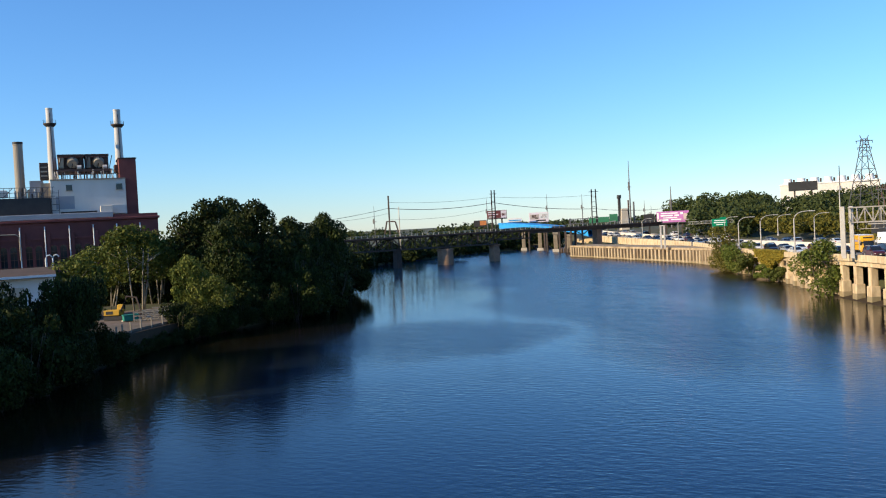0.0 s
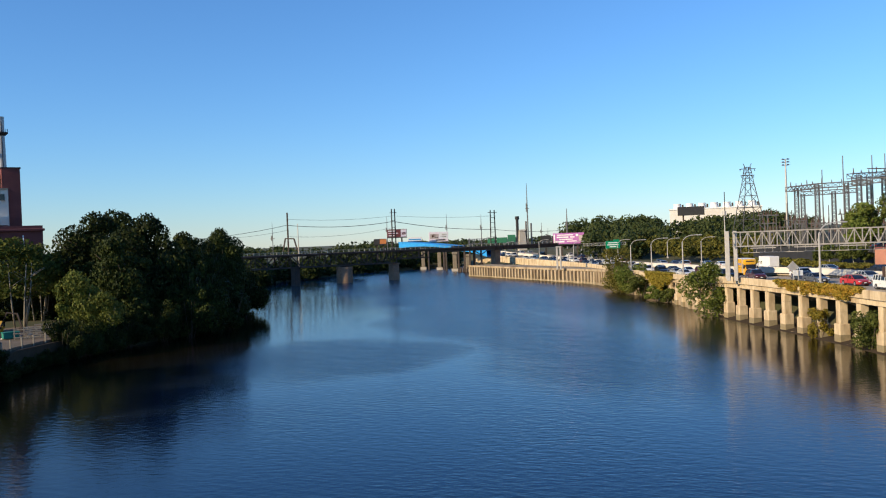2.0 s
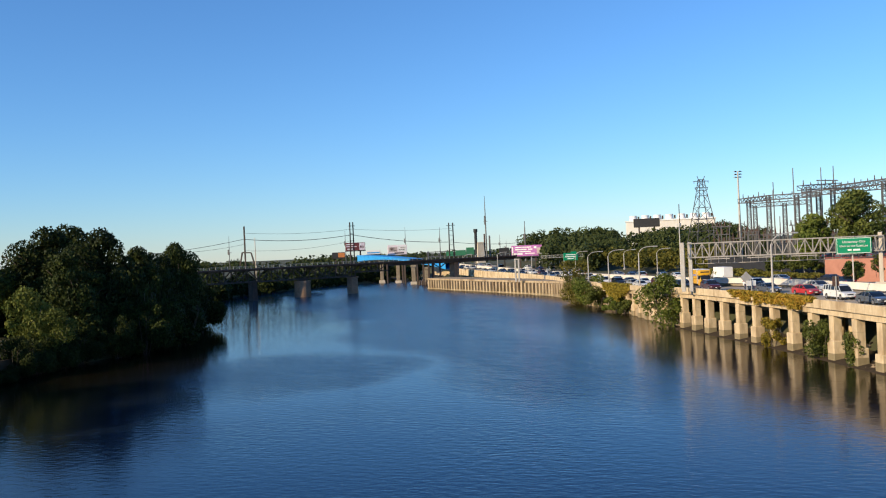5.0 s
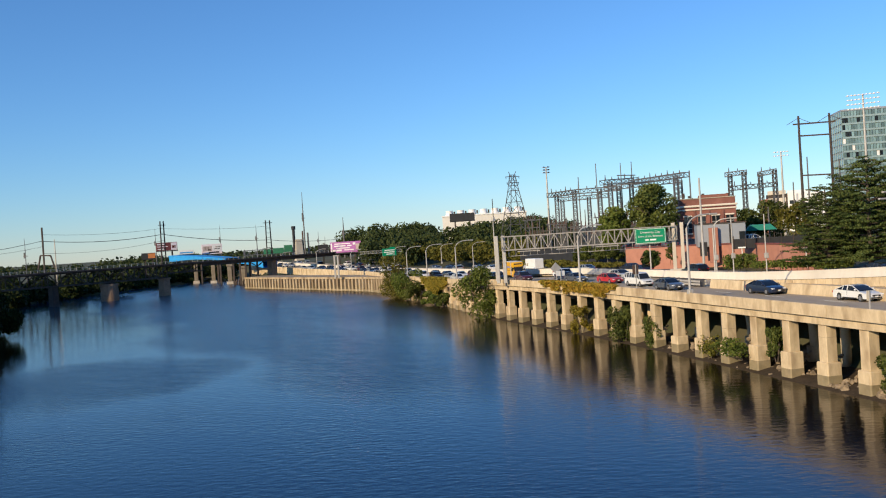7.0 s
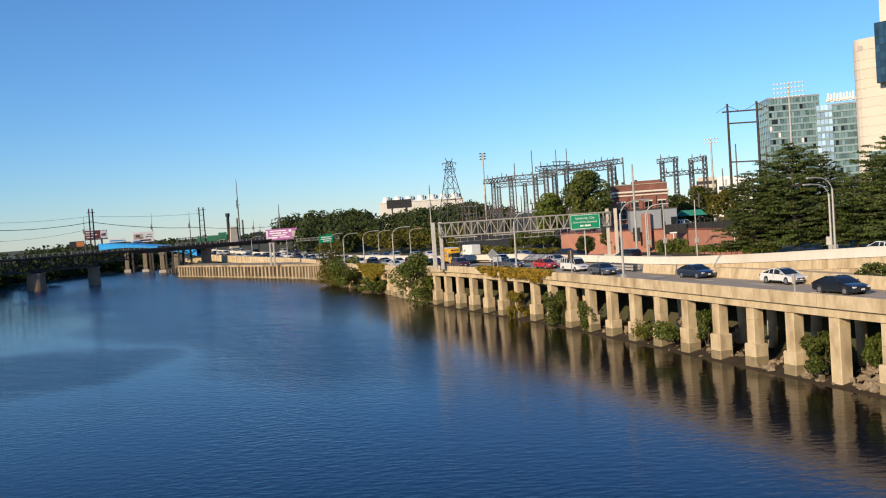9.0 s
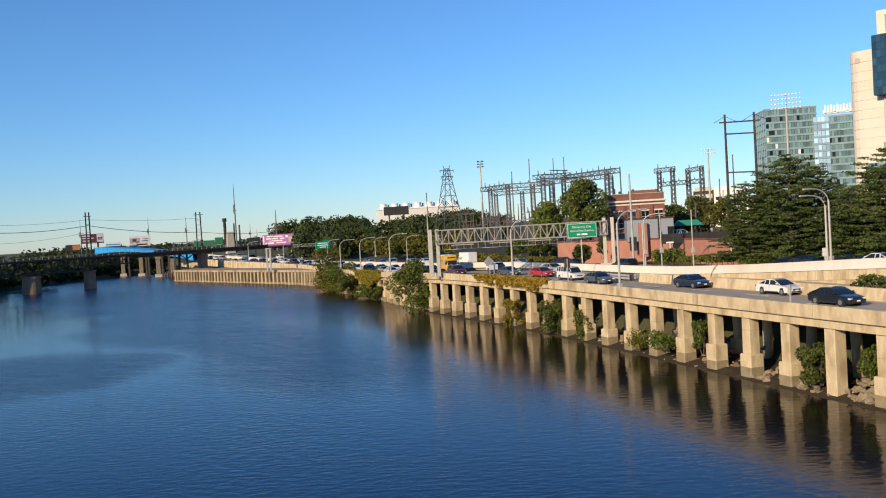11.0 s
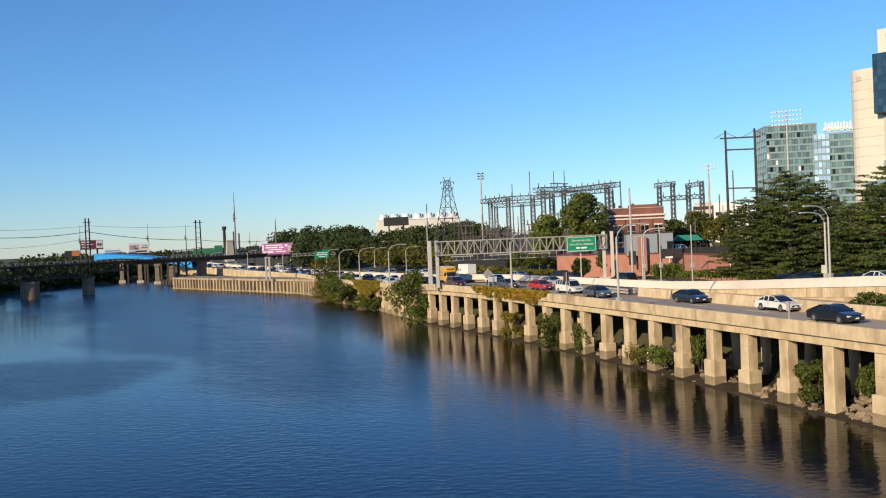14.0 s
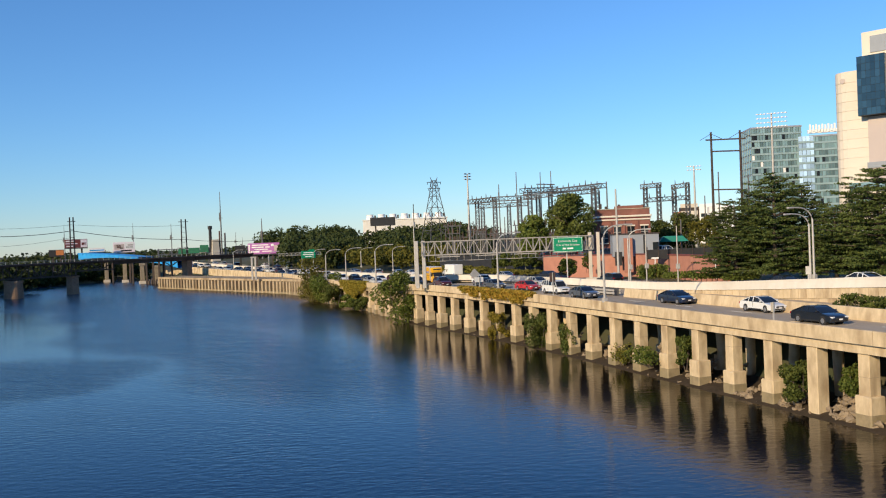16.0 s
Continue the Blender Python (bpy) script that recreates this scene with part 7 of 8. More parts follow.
def gantry():
    a, b = spot(-3.72, 137.5), spot(-15.0, 138)
    d = (b - a)
    ang = math.degrees(math.atan2(d.y, d.x))
    L = d.length
    t = thing("sign_gantry", Matrix.Translation((a.x, a.y, 6.4)) @ pose(0, 0, 0, 0, 0, ang), "galvanised steel truss sign gantry spanning the highway", "sign gantry")
    for x in (-0.55, 0.55):
        part("post", box(fresh(), (x, 0, 3.5), (0.55, 0.6, 7.4), bevel=0.04), STEEL_GREY, t)
    for x in (L - 0.7, L + 0.55):
        part("post", box(fresh(), (x, 0, 3.6), (0.5, 0.6, 7.8), bevel=0.04), CONCRETE_PALE, t)
    part("foot", box(fresh(), (L, 0, -0.1), (3, 1.4, 1.2), bevel=0.1), CONCRETE_PALE, t)
    n = 26
    z0, z1 = 4.9, 7.0
    for y in (-0.75, 0.75):
        for z in (z0, z1):
            part("chord", bar(fresh(), (0.2, y, z), (L - 0.3, y, z), 0.16), GANTRY_STEEL, t)
    for k in range(n + 1):
        x = 0.3 + (L - 0.6) * k / n
        ends = [((x, y, z0), (x, y, z1), 0.09) for y in (-0.75, 0.75)] + [((x, -0.75, z0), (x, 0.75, z1), 0.09), ((x, -0.75, z1), (x, 0.75, z1), 0.09)]
        if k < n:
            xn = x + (L - 0.6) / n
            ends += [((x, y, z0 if k % 2 else z1), (xn, y, z1 if k % 2 else z0), 0.09) for y in (-0.75, 0.75)]
            ends += [((x, -0.75, z), (xn, 0.75, z), 0.09) for z in (z0, z1)]
        for a_, b_, w_ in ends:
            part("truss_bar", bar(fresh(), a_, b_, w_), GANTRY_STEEL, t)
    for k in range(4):
        x = L * (0.1 + 0.22 * k)
        part("brace", bar(fresh(), (x, -1.0, z0 - 0.3), (x + 3.5, -1.0, z0 - 0.3), 0.14), GANTRY_STEEL, t)
    # inspection walkway hung under the truss
    for y, z in ((0.75, z0 - 1.0), (1.6, z0 - 1.0), (1.6, z0 - 0.1)):
        part("walkway_rail", bar(fresh(), (1.2, y, z), (L - 1.2, y, z), 0.09), GANTRY_STEEL, t)
    for k in range(23):
        x = 1.2 + (L - 2.4) * k / 22
        part("hanger", bar(fresh(), (x, 0.75, z0), (x, 0.75, z0 - 1.0), 0.07), GANTRY_STEEL, t)
        part("handrail_post", bar(fresh(), (x, 1.6, z0 - 1.0), (x, 1.6, z0 - 0.1), 0.06), GANTRY_STEEL, t)
    # guide sign
    s = thing("guide_sign", t.matrix_basis @ pose(L * 0.845, -1.1, 4.65, 0, 0, -4), "green highway guide sign with white lettering on the gantry", "road sign")
    part("panel", box(fresh(), (0, 0, 1.1), (4.55, 0.12, 2.25), bevel=0.03), GREEN_SIGN, s)
    part("border", box(fresh(), (0, -0.066, 2.14), (4.3, 0.02, 0.05)), WHITE, s)
    part("border", box(fresh(), (0, -0.066, 0.06), (4.3, 0.02, 0.05)), WHITE, s)
    for x in (-2.15, 2.15):
        part("border", box(fresh(), (x, -0.066, 1.1), (0.05, 0.02, 2.1)), WHITE, s)
    text_on(s, "University City", 0, 1.5, 0.48, WHITE)
    text_on(s, "Univ of the Sciences", 0, 0.92, 0.44, WHITE)
    for x, w in ((-0.55, 0.5), (0.35, 0.9)):
        part("worn_line", box(fresh(), (x, -0.07, 0.5), (w, 0.02, 0.24)), WHITE, s)
    for x in (-1.5, 0, 1.5):
        part("hanger", bar(fresh(), (x, 0.12, 0), (x, 0.12, 2.45), 0.12), STEEL_GREY, s)
    part("sign_post", bar(fresh(), (-0.2, 0.5, -4), (-0.2, 0.5, 0), 0.18), STEEL_GREY, s)


gantry()
p = spot(3.5, 275)
t = thing("guide_sign", facing(p, 4.5, 8), "green highway guide sign on a far steel truss", "road sign")
part("panel", box(fresh(), (0, 0, 5.9), (4.4, 0.15, 2.3), bevel=0.04), GREEN_SIGN, t)
for z, w in ((6.5, 2.9), (5.9, 3.4), (5.3, 2.0)):
    part("worn_line", box(fresh(), (0, -0.09, z), (w, 0.02, 0.26)), WHITE, t)
part("tab", box(fresh(), (1.0, 0, 7.25), (1.8, 0.14, 0.4)), GREEN_SIGN, t)
part("post", bar(fresh(), (-2.0, 0.5, 0), (-2.0, 0.5, 7), 0.3), STEEL_GREY, t)
bm = fresh()
lattice_beam(bm, (-9, 0.8, 6.2), (4, 0.8, 6.2), 0.7, 0.8, 10, 0.08)
part("truss", bm, STEEL_GREY, t)
p = spot(6.96, 262)
t = thing("gantry_post", (p.x, p.y, 3.8), "pale steel gantry post at the far road edge", "post")
for x in (-0.5, 0.5):
    part("post", box(fresh(), (x, 0, 3.3), (0.5, 0.5, 6.6), bevel=0.04), STEEL_GREY, t)
part("cap", box(fresh(), (0, 0, 6.7), (1.6, 0.7, 0.3)), STEEL_GREY, t)
p = spot(-3.36, 139)
solo("camera_mast", tidy(tube(fresh(), [(p.x, p.y, 6.5), (p.x, p.y, 16.0), (p.x, p.y, 16.05), (p.x, p.y, 16.6)], [0.11, 0.08, 0.3, 0.3], 10)), STEEL_GREY, "slim pole with a white camera dome above the gantry", "pole")

# small roadside signs on the parapet
for y, w, h, z, mt, lab in ((101, 0.75, 1.1, 1.6, RUST, "brown back of a small road sign on the parapet"), (64.5, 0.35, 0.75, 0.6, CONCRETE_PALE, "small pale marker plate on the parapet"),
                            (121, 1.3, 0.7, 0.9, WHITE, "white sign board on the parapet")):
    q, a = on_parapet(y)
    t = thing("road_sign", pose(q[0], q[1], q[2], 0, 0, a + 90), lab, "road sign", "parapet signs")
    part("post", bar(fresh(), (0, 0, -0.3), (0, 0, z + h), 0.09), STEEL_GREY, t)
    part("plate", box(fresh(), (0, -0.07, z + h / 2), (w, 0.04, h), bevel=0.01), mt, t)
q, a = on_parapet(123.5, 0.5)
t = thing("road_sign", pose(q[0], q[1], q[2], 0, 0, a + 90), "grey back of a diamond warning sign on the parapet", "road sign", "parapet signs")
part("post", bar(fresh(), (0, 0, -0.3), (0, 0, 1.5), 0.09), STEEL_GREY, t)
d_ = part("plate", box(fresh(), (0, 0, 0), (1.15, 0.05, 1.15), bevel=0.01), STEEL_GREY, t)
d_.matrix_basis = pose(0, -0.07, 1.9, 0, 45, 0)
p = MEDIAN.at(MEDIAN.near_y(88), 0.0)[0]
t = thing("road_sign", pose(p[0], p[1], p[2], 0, 0, -30), "grey sign plate standing on the white barrier", "road sign")
part("post", bar(fresh(), (0, 0, -0.3), (0, 0, 1.3), 0.08), STEEL_GREY, t)
part("plate", box(fresh(), (0, -0.06, 0.9), (0.5, 0.04, 0.85)), STEEL_GREY, t)

# crash cushion at the gore and a barrel
q = Vector((31.3, 107.2, 5.85))
t = thing("crash_cushion", Matrix.Translation(q) @ pose(0, 0, 0, 0, 0, 104), "long grey steel crash cushion before the gore", "crash cushion")
for y in (-0.45, 0.45):
    for z in (0.35, 0.7):
        part("rail", box(fresh(), (4.3, y, z), (9.0, 0.1, 0.26), bevel=0.03), STEEL_GREY, t)
for k in range(8):
    part("diaphragm", box(fresh(), (0.2 + k * 1.2, 0, 0.5), (0.14, 0.85, 0.95)), STEEL_LATTICE, t)
part("nose", box(fresh(), (8.9, 0, 0.5), (0.6, 1.0, 0.95), bevel=0.15), BLACK, t)
bm = fresh()
tube(bm, [(38.3, 113.5, 5.85), (38.3, 113.5, 6.9), (38.3, 113.5, 6.95)], [0.5, 0.5, 0.42], 14)
solo("crash_barrel", tidy(bm), BLACK, "dark crash barrel at the foot of the wall", "barrel")


# ---- vehicles ----
CAR_GLASS = window_glass("car_glass", (0.012, 0.014, 0.016), 0.04)
TYRE = surface("tyre_rubber", (0.02, 0.02, 0.02), (0.03, 0.03, 0.03), 4, 0.8)
RIM = surface("alloy_rim", (0.45, 0.45, 0.46), (0.35, 0.35, 0.36), 4, 0.35, metal=0.7)
LAMP_CLEAR = surface("headlamp_lens", (0.7, 0.7, 0.68), (0.6, 0.6, 0.6), 4, 0.15)
LAMP_RED = surface("tail_lamp_lens", (0.35, 0.01, 0.01), (0.3, 0.01, 0.01), 4, 0.2)
PAINTS = {}


def paint(name, c):
    if name not in PAINTS:
        m = surface(name + "_car_paint", c, tuple(v * 0.93 for v in c), 1.5, 0.28, spec=0.6)
        m.node_tree.nodes["Principled BSDF"].inputs["Coat Weight"].default_value = 0.7
        PAINTS[name] = m
    return PAINTS[name]


SHAPES = {
    # side outline of the body (x, z), of the glasshouse, width, wheel radius, axles
    "sedan": ([(-2.28, 0.26), (-2.36, 0.48), (-2.38, 0.7), (-2.33, 0.9), (-2.2, 0.99), (-1.7, 1.01), (-0.6, 0.97), (0.5, 0.95), (1.1, 0.93), (1.65, 0.86), (2.05, 0.77), (2.3, 0.66), (2.39, 0.5), (2.34, 0.26)],
              [(-1.95, 0.97), (-1.6, 1.13), (-1.2, 1.31), (-0.8, 1.40), (-0.3, 1.44), (0.15, 1.41), (0.55, 1.27), (1.22, 0.92)], 1.80, 0.33, (-1.38, 1.4)),
    "suv": ([(-2.22, 0.34), (-2.3, 0.6), (-2.33, 0.9), (-2.26, 1.08), (-1.9, 1.13), (-0.6, 1.1), (0.6, 1.08), (1.2, 1.05), (1.8, 0.98), (2.15, 0.88), (2.32, 0.7), (2.34, 0.5), (2.28, 0.34)],
            [(-2.2, 1.08), (-2.05, 1.4), (-1.8, 1.63), (-1.2, 1.7), (-0.4, 1.71), (0.15, 1.66), (0.55, 1.48), (1.15, 1.04)], 1.88, 0.37, (-1.35, 1.4)),
    "van": ([(-2.7, 0.4), (-2.76, 0.7), (-2.76, 1.15), (-2.7, 1.22), (-1.0, 1.24), (1.4, 1.22), (1.85, 1.14), (2.4, 1.04), (2.66, 0.92), (2.74, 0.7), (2.7, 0.4)],
            [(-2.7, 1.18), (-2.66, 1.7), (-2.56, 2.02), (-2.2, 2.08), (-0.5, 2.1), (0.8, 2.07), (1.15, 1.92), (1.8, 1.18)], 1.98, 0.38, (-1.75, 1.8)),
    "pickup": ([(-2.75, 0.48), (-2.82, 0.8), (-2.82, 1.1), (-2.76, 1.13), (-0.6, 1.13), (1.2, 1.12), (1.8, 1.08), (2.4, 1.0), (2.64, 0.86), (2.68, 0.65), (2.64, 0.48)],
               [(-0.72, 1.1), (-0.6, 1.5), (-0.45, 1.74), (-0.1, 1.79), (0.45, 1.78), (0.75, 1.7), (1.4, 1.1)], 1.92, 0.39, (-1.75, 1.75)),
}
SPANS = (-1.0, -0.95, -0.85, -0.65, 0.0, 0.65, 0.85, 0.95, 1.0)


def loft(outline, w, inset_top, zmin, zmax, round_ends=0.06, round_top=0.05):
    """A car shell: the side outline drawn across, rounded in plan and drawn in towards its top."""
    bm = fresh()
    n = len(outline)
    rows = []
    for s in SPANS:
        g = max(0.0, (abs(s) - 0.5) / 0.5) ** 2.5
        row = []
        for x, z in outline:
            f = min(1.0, max(0.0, (z - zmin) / max(0.01, zmax - zmin)))
            y = s * w / 2 * (1.0 - inset_top * f)
            row.append(bm.verts.new((x * (1 - round_ends * g), y, zmin + (z - zmin) * (1 - round_top * g))))
        rows.append(row)
    for a, b in zip(rows, rows[1:]):
        for i in range(n):
            bm.faces.new((a[i], a[(i + 1) % n], b[(i + 1) % n], b[i]))
    bm.faces.new(rows[0][::-1])
    bm.faces.new(rows[-1])
    return tidy(bm)


def shell(name, bm, material, parent, label=""):
    """A smooth panel with its creases kept."""
    ob = part(name, bm, material, parent, label, smooth=True)
    ob.data.set_sharp_from_angle(angle=radians(38))
    return ob


_WHEEL = {}


def wheels(t, xs, w, r):
    if r not in _WHEEL:
        a = bpy.data.meshes.new("tyre")
        b = tidy(tube(fresh(), [(0, -0.11, 0), (0, -0.09, 0), (0, 0.09, 0), (0, 0.11, 0)], [r * 0.9, r, r, r * 0.9], 16))
        b.to_mesh(a)
        b.free()
        c = bpy.data.meshes.new("rim")
        b = tidy(tube(fresh(), [(0, -0.125, 0), (0, 0.125, 0)], [r * 0.6, r * 0.6], 12))
        b.to_mesh(c)
        b.free()
        _WHEEL[r] = (a, c)
    a, c = _WHEEL[r]
    for x in xs:
        for y in (-w / 2 + 0.1, w / 2 - 0.1):
            o = part_me("wheel", a, TYRE, t)
            o.matrix_basis = pose(x, y, r, 0, 0, 0)
            part_me("rim", c, RIM, o)


def car(shape, colour, c, label):
    body, house, w, r, axles = SHAPES[shape]
    t = thing(shape if shape != "suv" else "sport_utility_car", (0, 0, -90), label, "car" if shape not in ("van", "pickup") else shape, "traffic")
    pm = paint(colour, c)
    belt = max(z for _, z in body)
    top = max(z for _, z in house)
    shell("body", loft(body, w, 0.07, 0.5, belt), pm, t)
    shell("glasshouse", loft(house, w * 0.93, 0.2, belt - 0.05, top, 0.03, 0.03), CAR_GLASS, t)
    # painted roof panel over the glass
    high = [(x, z) for x, z in house if z > belt + 0.78 * (top - belt)]
    rim = [(x, z + 0.014) for x, z in high]
    under = [(x, min(z, top) - 0.05) for x, z in high[::-1]]
    shell("roof", loft(rim + under, w * 0.95, 0.2, belt - 0.05, top, 0.03, 0.02), pm, t)
    back, front = house[0], house[-1]
    hb, hf = high[0], high[-1]
    lean = lambda z: w * 0.465 * (1 - 0.2 * min(1, max(0, (z - belt + 0.05) / (top - belt + 0.05)))) + 0.005
    mid = (hb[0] + hf[0]) / 2 - 0.02
    posts = [((back[0], back[1]), (hb[0], hb[1]), 0.12), ((front[0], front[1]), (hf[0], hf[1]), 0.07), ((mid + 0.02, belt - 0.03), (mid, top - 0.04), 0.09)]
    if shape == "sedan":
        posts.append(((-1.02, belt - 0.04), (-0.95, 1.36), 0.09))
    if shape == "suv":
        posts.append(((-1.35, belt - 0.04), (-1.28, 1.66), 0.12))
    if shape == "van":
        posts += [((x, belt - 0.04), (x, top - 0.05), 0.13) for x in (-2.05, -1.35, 0.35)]
    for (x0, z0), (x1, z1), pw in posts:
        for s in (-1, 1):
            part("pillar", bar(fresh(), (x0, s * lean(z0), z0), (x1, s * lean(z1), z1), pw, 0.05), pm, t)
    nose, tail = body[-2], body[2]
    for s in (-1, 1):
        part("headlamp", box(fresh(), (nose[0] - 0.2, s * w * 0.37, nose[1] + 0.13), (0.34, 0.34, 0.13), s * -14, bevel=0.04), LAMP_CLEAR, t)
        part("tail_lamp", box(fresh(), (tail[0] + 0.11, s * w * 0.40, tail[1] + 0.07), (0.2, 0.3, 0.17), s * 12, bevel=0.04), LAMP_RED, t)
        part("mirror", box(fresh(), (front[0] - 0.38, s * (w * 0.47 + 0.1), belt + 0.05), (0.13, 0.22, 0.14), bevel=0.04), pm, t)
        part("sill", box(fresh(), (0, s * (w * 0.485), 0.3), (axles[1] - axles[0] - 0.85, 0.06, 0.14), bevel=0.02), BLACK, t)
        for x in axles:
            part("wheel_arch", tidy(tube(fresh(), [(x, s * w * 0.30, r), (x, s * (w * 0.487 + 0.006), r)], r * 1.16, 18)), BLACK, t)
        part("door_seam", box(fresh(), (mid + 0.02, s * w * 0.489, 0.64), (0.015, 0.02, 0.6)), BLACK, t)
    part("grille", box(fresh(), (nose[0] - 0.03, 0, nose[1] + 0.04), (0.1, w * 0.46, 0.16), bevel=0.03), BLACK, t)
    part("lower_intake", box(fresh(), (body[-1][0] + 0.0, 0, 0.36), (0.12, w * 0.62, 0.13), bevel=0.03), BLACK, t)
    part("plate", box(fresh(), (nose[0] + 0.01, 0, 0.47), (0.04, 0.32, 0.12)), WHITE, t)
    part("underside", box(fresh(), (0, 0, 0.34), (body[-1][0] * 1.8, w * 0.8, 0.22)), BLACK, t)
    if shape == "van":
        for s in (-1, 1):
            part("window_rail", bar(fresh(), (-2.62, s * (lean(belt) + 0.004), belt + 0.02), (1.2, s * (lean(belt) + 0.004), belt + 0.02), 0.05, 0.16), pm, t)
    if shape == "pickup":
        part("load_bed", box(fresh(), (-1.75, 0, 1.12), (1.9, w * 0.78, 0.06)), BLACK, t)
        part("bed_rail", box(fresh(), (-1.75, 0, 1.14), (2.1, w * 0.92, 0.05)), pm, t)
    if shape == "suv":
        for s in (-1, 1):
            part("roof_rail", bar(fresh(), (-1.6, s * 0.6, top + 0.04), (-0.1, s * 0.6, top + 0.04), 0.05), STEEL_GREY, t)
    wheels(t, axles, w, r)
    return t


def box_truck(label):
    """A yellow rental box truck with a cutaway cab."""
    t = thing("box_truck", (0, 0, -90), label, "truck", "traffic")
    Y = paint("rental_yellow", (0.80, 0.43, 0.008))
    LILAC = paint("stripe_lilac", (0.34, 0.32, 0.55))
    bx = part("cargo_box", box(fresh(), (-1.45, 0, 2.05), (4.7, 2.35, 2.5), bevel=0.05), Y, t)
    part("roof_sheet", box(fresh(), (-1.45, 0, 3.32), (4.6, 2.25, 0.05)), WHITE, bx, "pale roof sheet")
    part("corner_post", box(fresh(), (0.93, 0, 2.05), (0.1, 2.4, 2.52), bevel=0.03), STEEL_GREY, bx)
    shell("cab_over", loft([(0.95, 2.42), (0.95, 3.2), (1.5, 3.22), (1.75, 2.95), (1.72, 2.42)], 2.2, 0.03, 2.4, 3.25), Y, t)
    shell("cab", loft([(0.95, 0.5), (0.95, 2.4), (1.6, 2.42), (1.75, 2.38), (2.3, 1.55), (2.7, 1.45), (3.25, 1.32), (3.42, 1.1), (3.46, 0.8), (3.42, 0.5)], 2.0, 0.08, 0.9, 2.4), Y, t)
    shell("windscreen", loft([(1.8, 2.33), (2.33, 1.57), (2.37, 1.57), (1.86, 2.34)], 1.75, 0.08, 1.5, 2.3), CAR_GLASS, t)
    for s in (-1, 1):
        part("side_window", box(fresh(), (1.55, s * 0.965, 1.95), (0.85, 0.06, 0.62), bevel=0.02), CAR_GLASS, t)
        part("headlamp", box(fresh(), (3.38, s * 0.76, 1.0), (0.16, 0.34, 0.28), bevel=0.04), LAMP_CLEAR, t)
        part("mirror", box(fresh(), (1.95, s * 1.2, 1.85), (0.12, 0.26, 0.42), bevel=0.03), BLACK, t)
        part("side_stripe", box(fresh(), (-0.75, s * 1.18, 2.35), (2.5, 0.02, 0.34)), LILAC, bx)
        part("side_panel", box(fresh(), (-2.45, s * 1.182, 2.38), (0.95, 0.024, 0.4), bevel=0.01), WHITE, bx)
        part("side_line", box(fresh(), (-1.45, s * 1.18, 1.72), (4.4, 0.02, 0.06)), RUST, bx)
        part("mudguard", box(fresh(), (-2.0, s * 1.0, 0.82), (1.2, 0.4, 0.12), bevel=0.03), BLACK, t)
    part("grille", box(fresh(), (3.44, 0, 1.0), (0.12, 1.15, 0.42), bevel=0.03), BLACK, t)
    part("bumper", box(fresh(), (3.52, 0, 0.58), (0.22, 2.0, 0.28), bevel=0.05), BLACK, t)
    part("marking_bar", box(fresh(), (1.73, 0, 2.88), (0.05, 1.5, 0.2)), BLACK, t)
    part("chassis", box(fresh(), (-0.5, 0, 0.65), (6.2, 0.9, 0.35)), BLACK, t)
    part("tail_step", box(fresh(), (-3.85, 0, 0.6), (0.3, 2.1, 0.12)), BLACK, t)
    wheels(t, (-2.0, 2.35), 2.1, 0.42)
    return t


def lorry(label, c):
    t = thing("lorry", (0, 0, -90), label, "truck", "traffic")
    part("cargo_box", box(fresh(), (-1.5, 0, 2.2), (6.0, 2.4, 2.5), bevel=0.05), WHITE, t)
    part("cab", loft([(1.7, 0.5), (1.7, 2.5), (2.6, 2.5), (3.1, 1.7), (3.9, 1.4), (4.0, 0.5)], 2.1, 0.06, 0.5, 2.5), paint("lorry_cab", c), t)
    part("windscreen", loft([(2.62, 2.4), (3.1, 1.72), (3.16, 1.74), (2.7, 2.42)], 1.8, 0.06, 1.7, 2.4), CAR_GLASS, t)
    part("chassis", box(fresh(), (0, 0, 0.7), (7.6, 0.9, 0.3)), BLACK, t)
    wheels(t, (-3.2, -2.3, 2.9), 2.2, 0.45)
    return t


PROTO = {
    "black_sedan": car("sedan", "black", (0.012, 0.013, 0.016), "black four-door sedan on the highway"),
    "navy_sedan": car("sedan", "navy", (0.012, 0.018, 0.045), "dark navy sedan on the highway"),
    "white_sedan": car("sedan", "white", (0.72, 0.72, 0.70), "white sedan on the highway"),
    "silver_sedan": car("sedan", "silver", (0.36, 0.38, 0.40), "silver-grey sedan on the highway"),
    "red_sedan": car("sedan", "red", (0.45, 0.015, 0.015), "bright red sedan on the highway"),
    "grey_sedan": car("sedan", "grey", (0.09, 0.10, 0.12), "dark grey sedan on the highway"),
    "black_suv": car("suv", "black", (0.012, 0.013, 0.016), "black sport utility car on the highway"),
    "white_suv": car("suv", "white", (0.72, 0.72, 0.70), "white sport utility car on the highway"),
    "silver_suv": car("suv", "silver", (0.36, 0.38, 0.40), "silver sport utility car on the highway"),
    "white_van": car("van", "white", (0.72, 0.72, 0.70), "white passenger van on the highway"),
    "white_pickup": car("pickup", "white", (0.72, 0.72, 0.70), "white pickup truck on the highway"),
    "maroon_suv": car("suv", "maroon", (0.07, 0.012, 0.014), "dark maroon sport utility car on the highway"),
    "box_truck": box_truck("yellow rental box truck on the highway"),
    "lorry": lorry("white box lorry on the far highway", (0.5, 0.5, 0.5)),
}
USED = set()


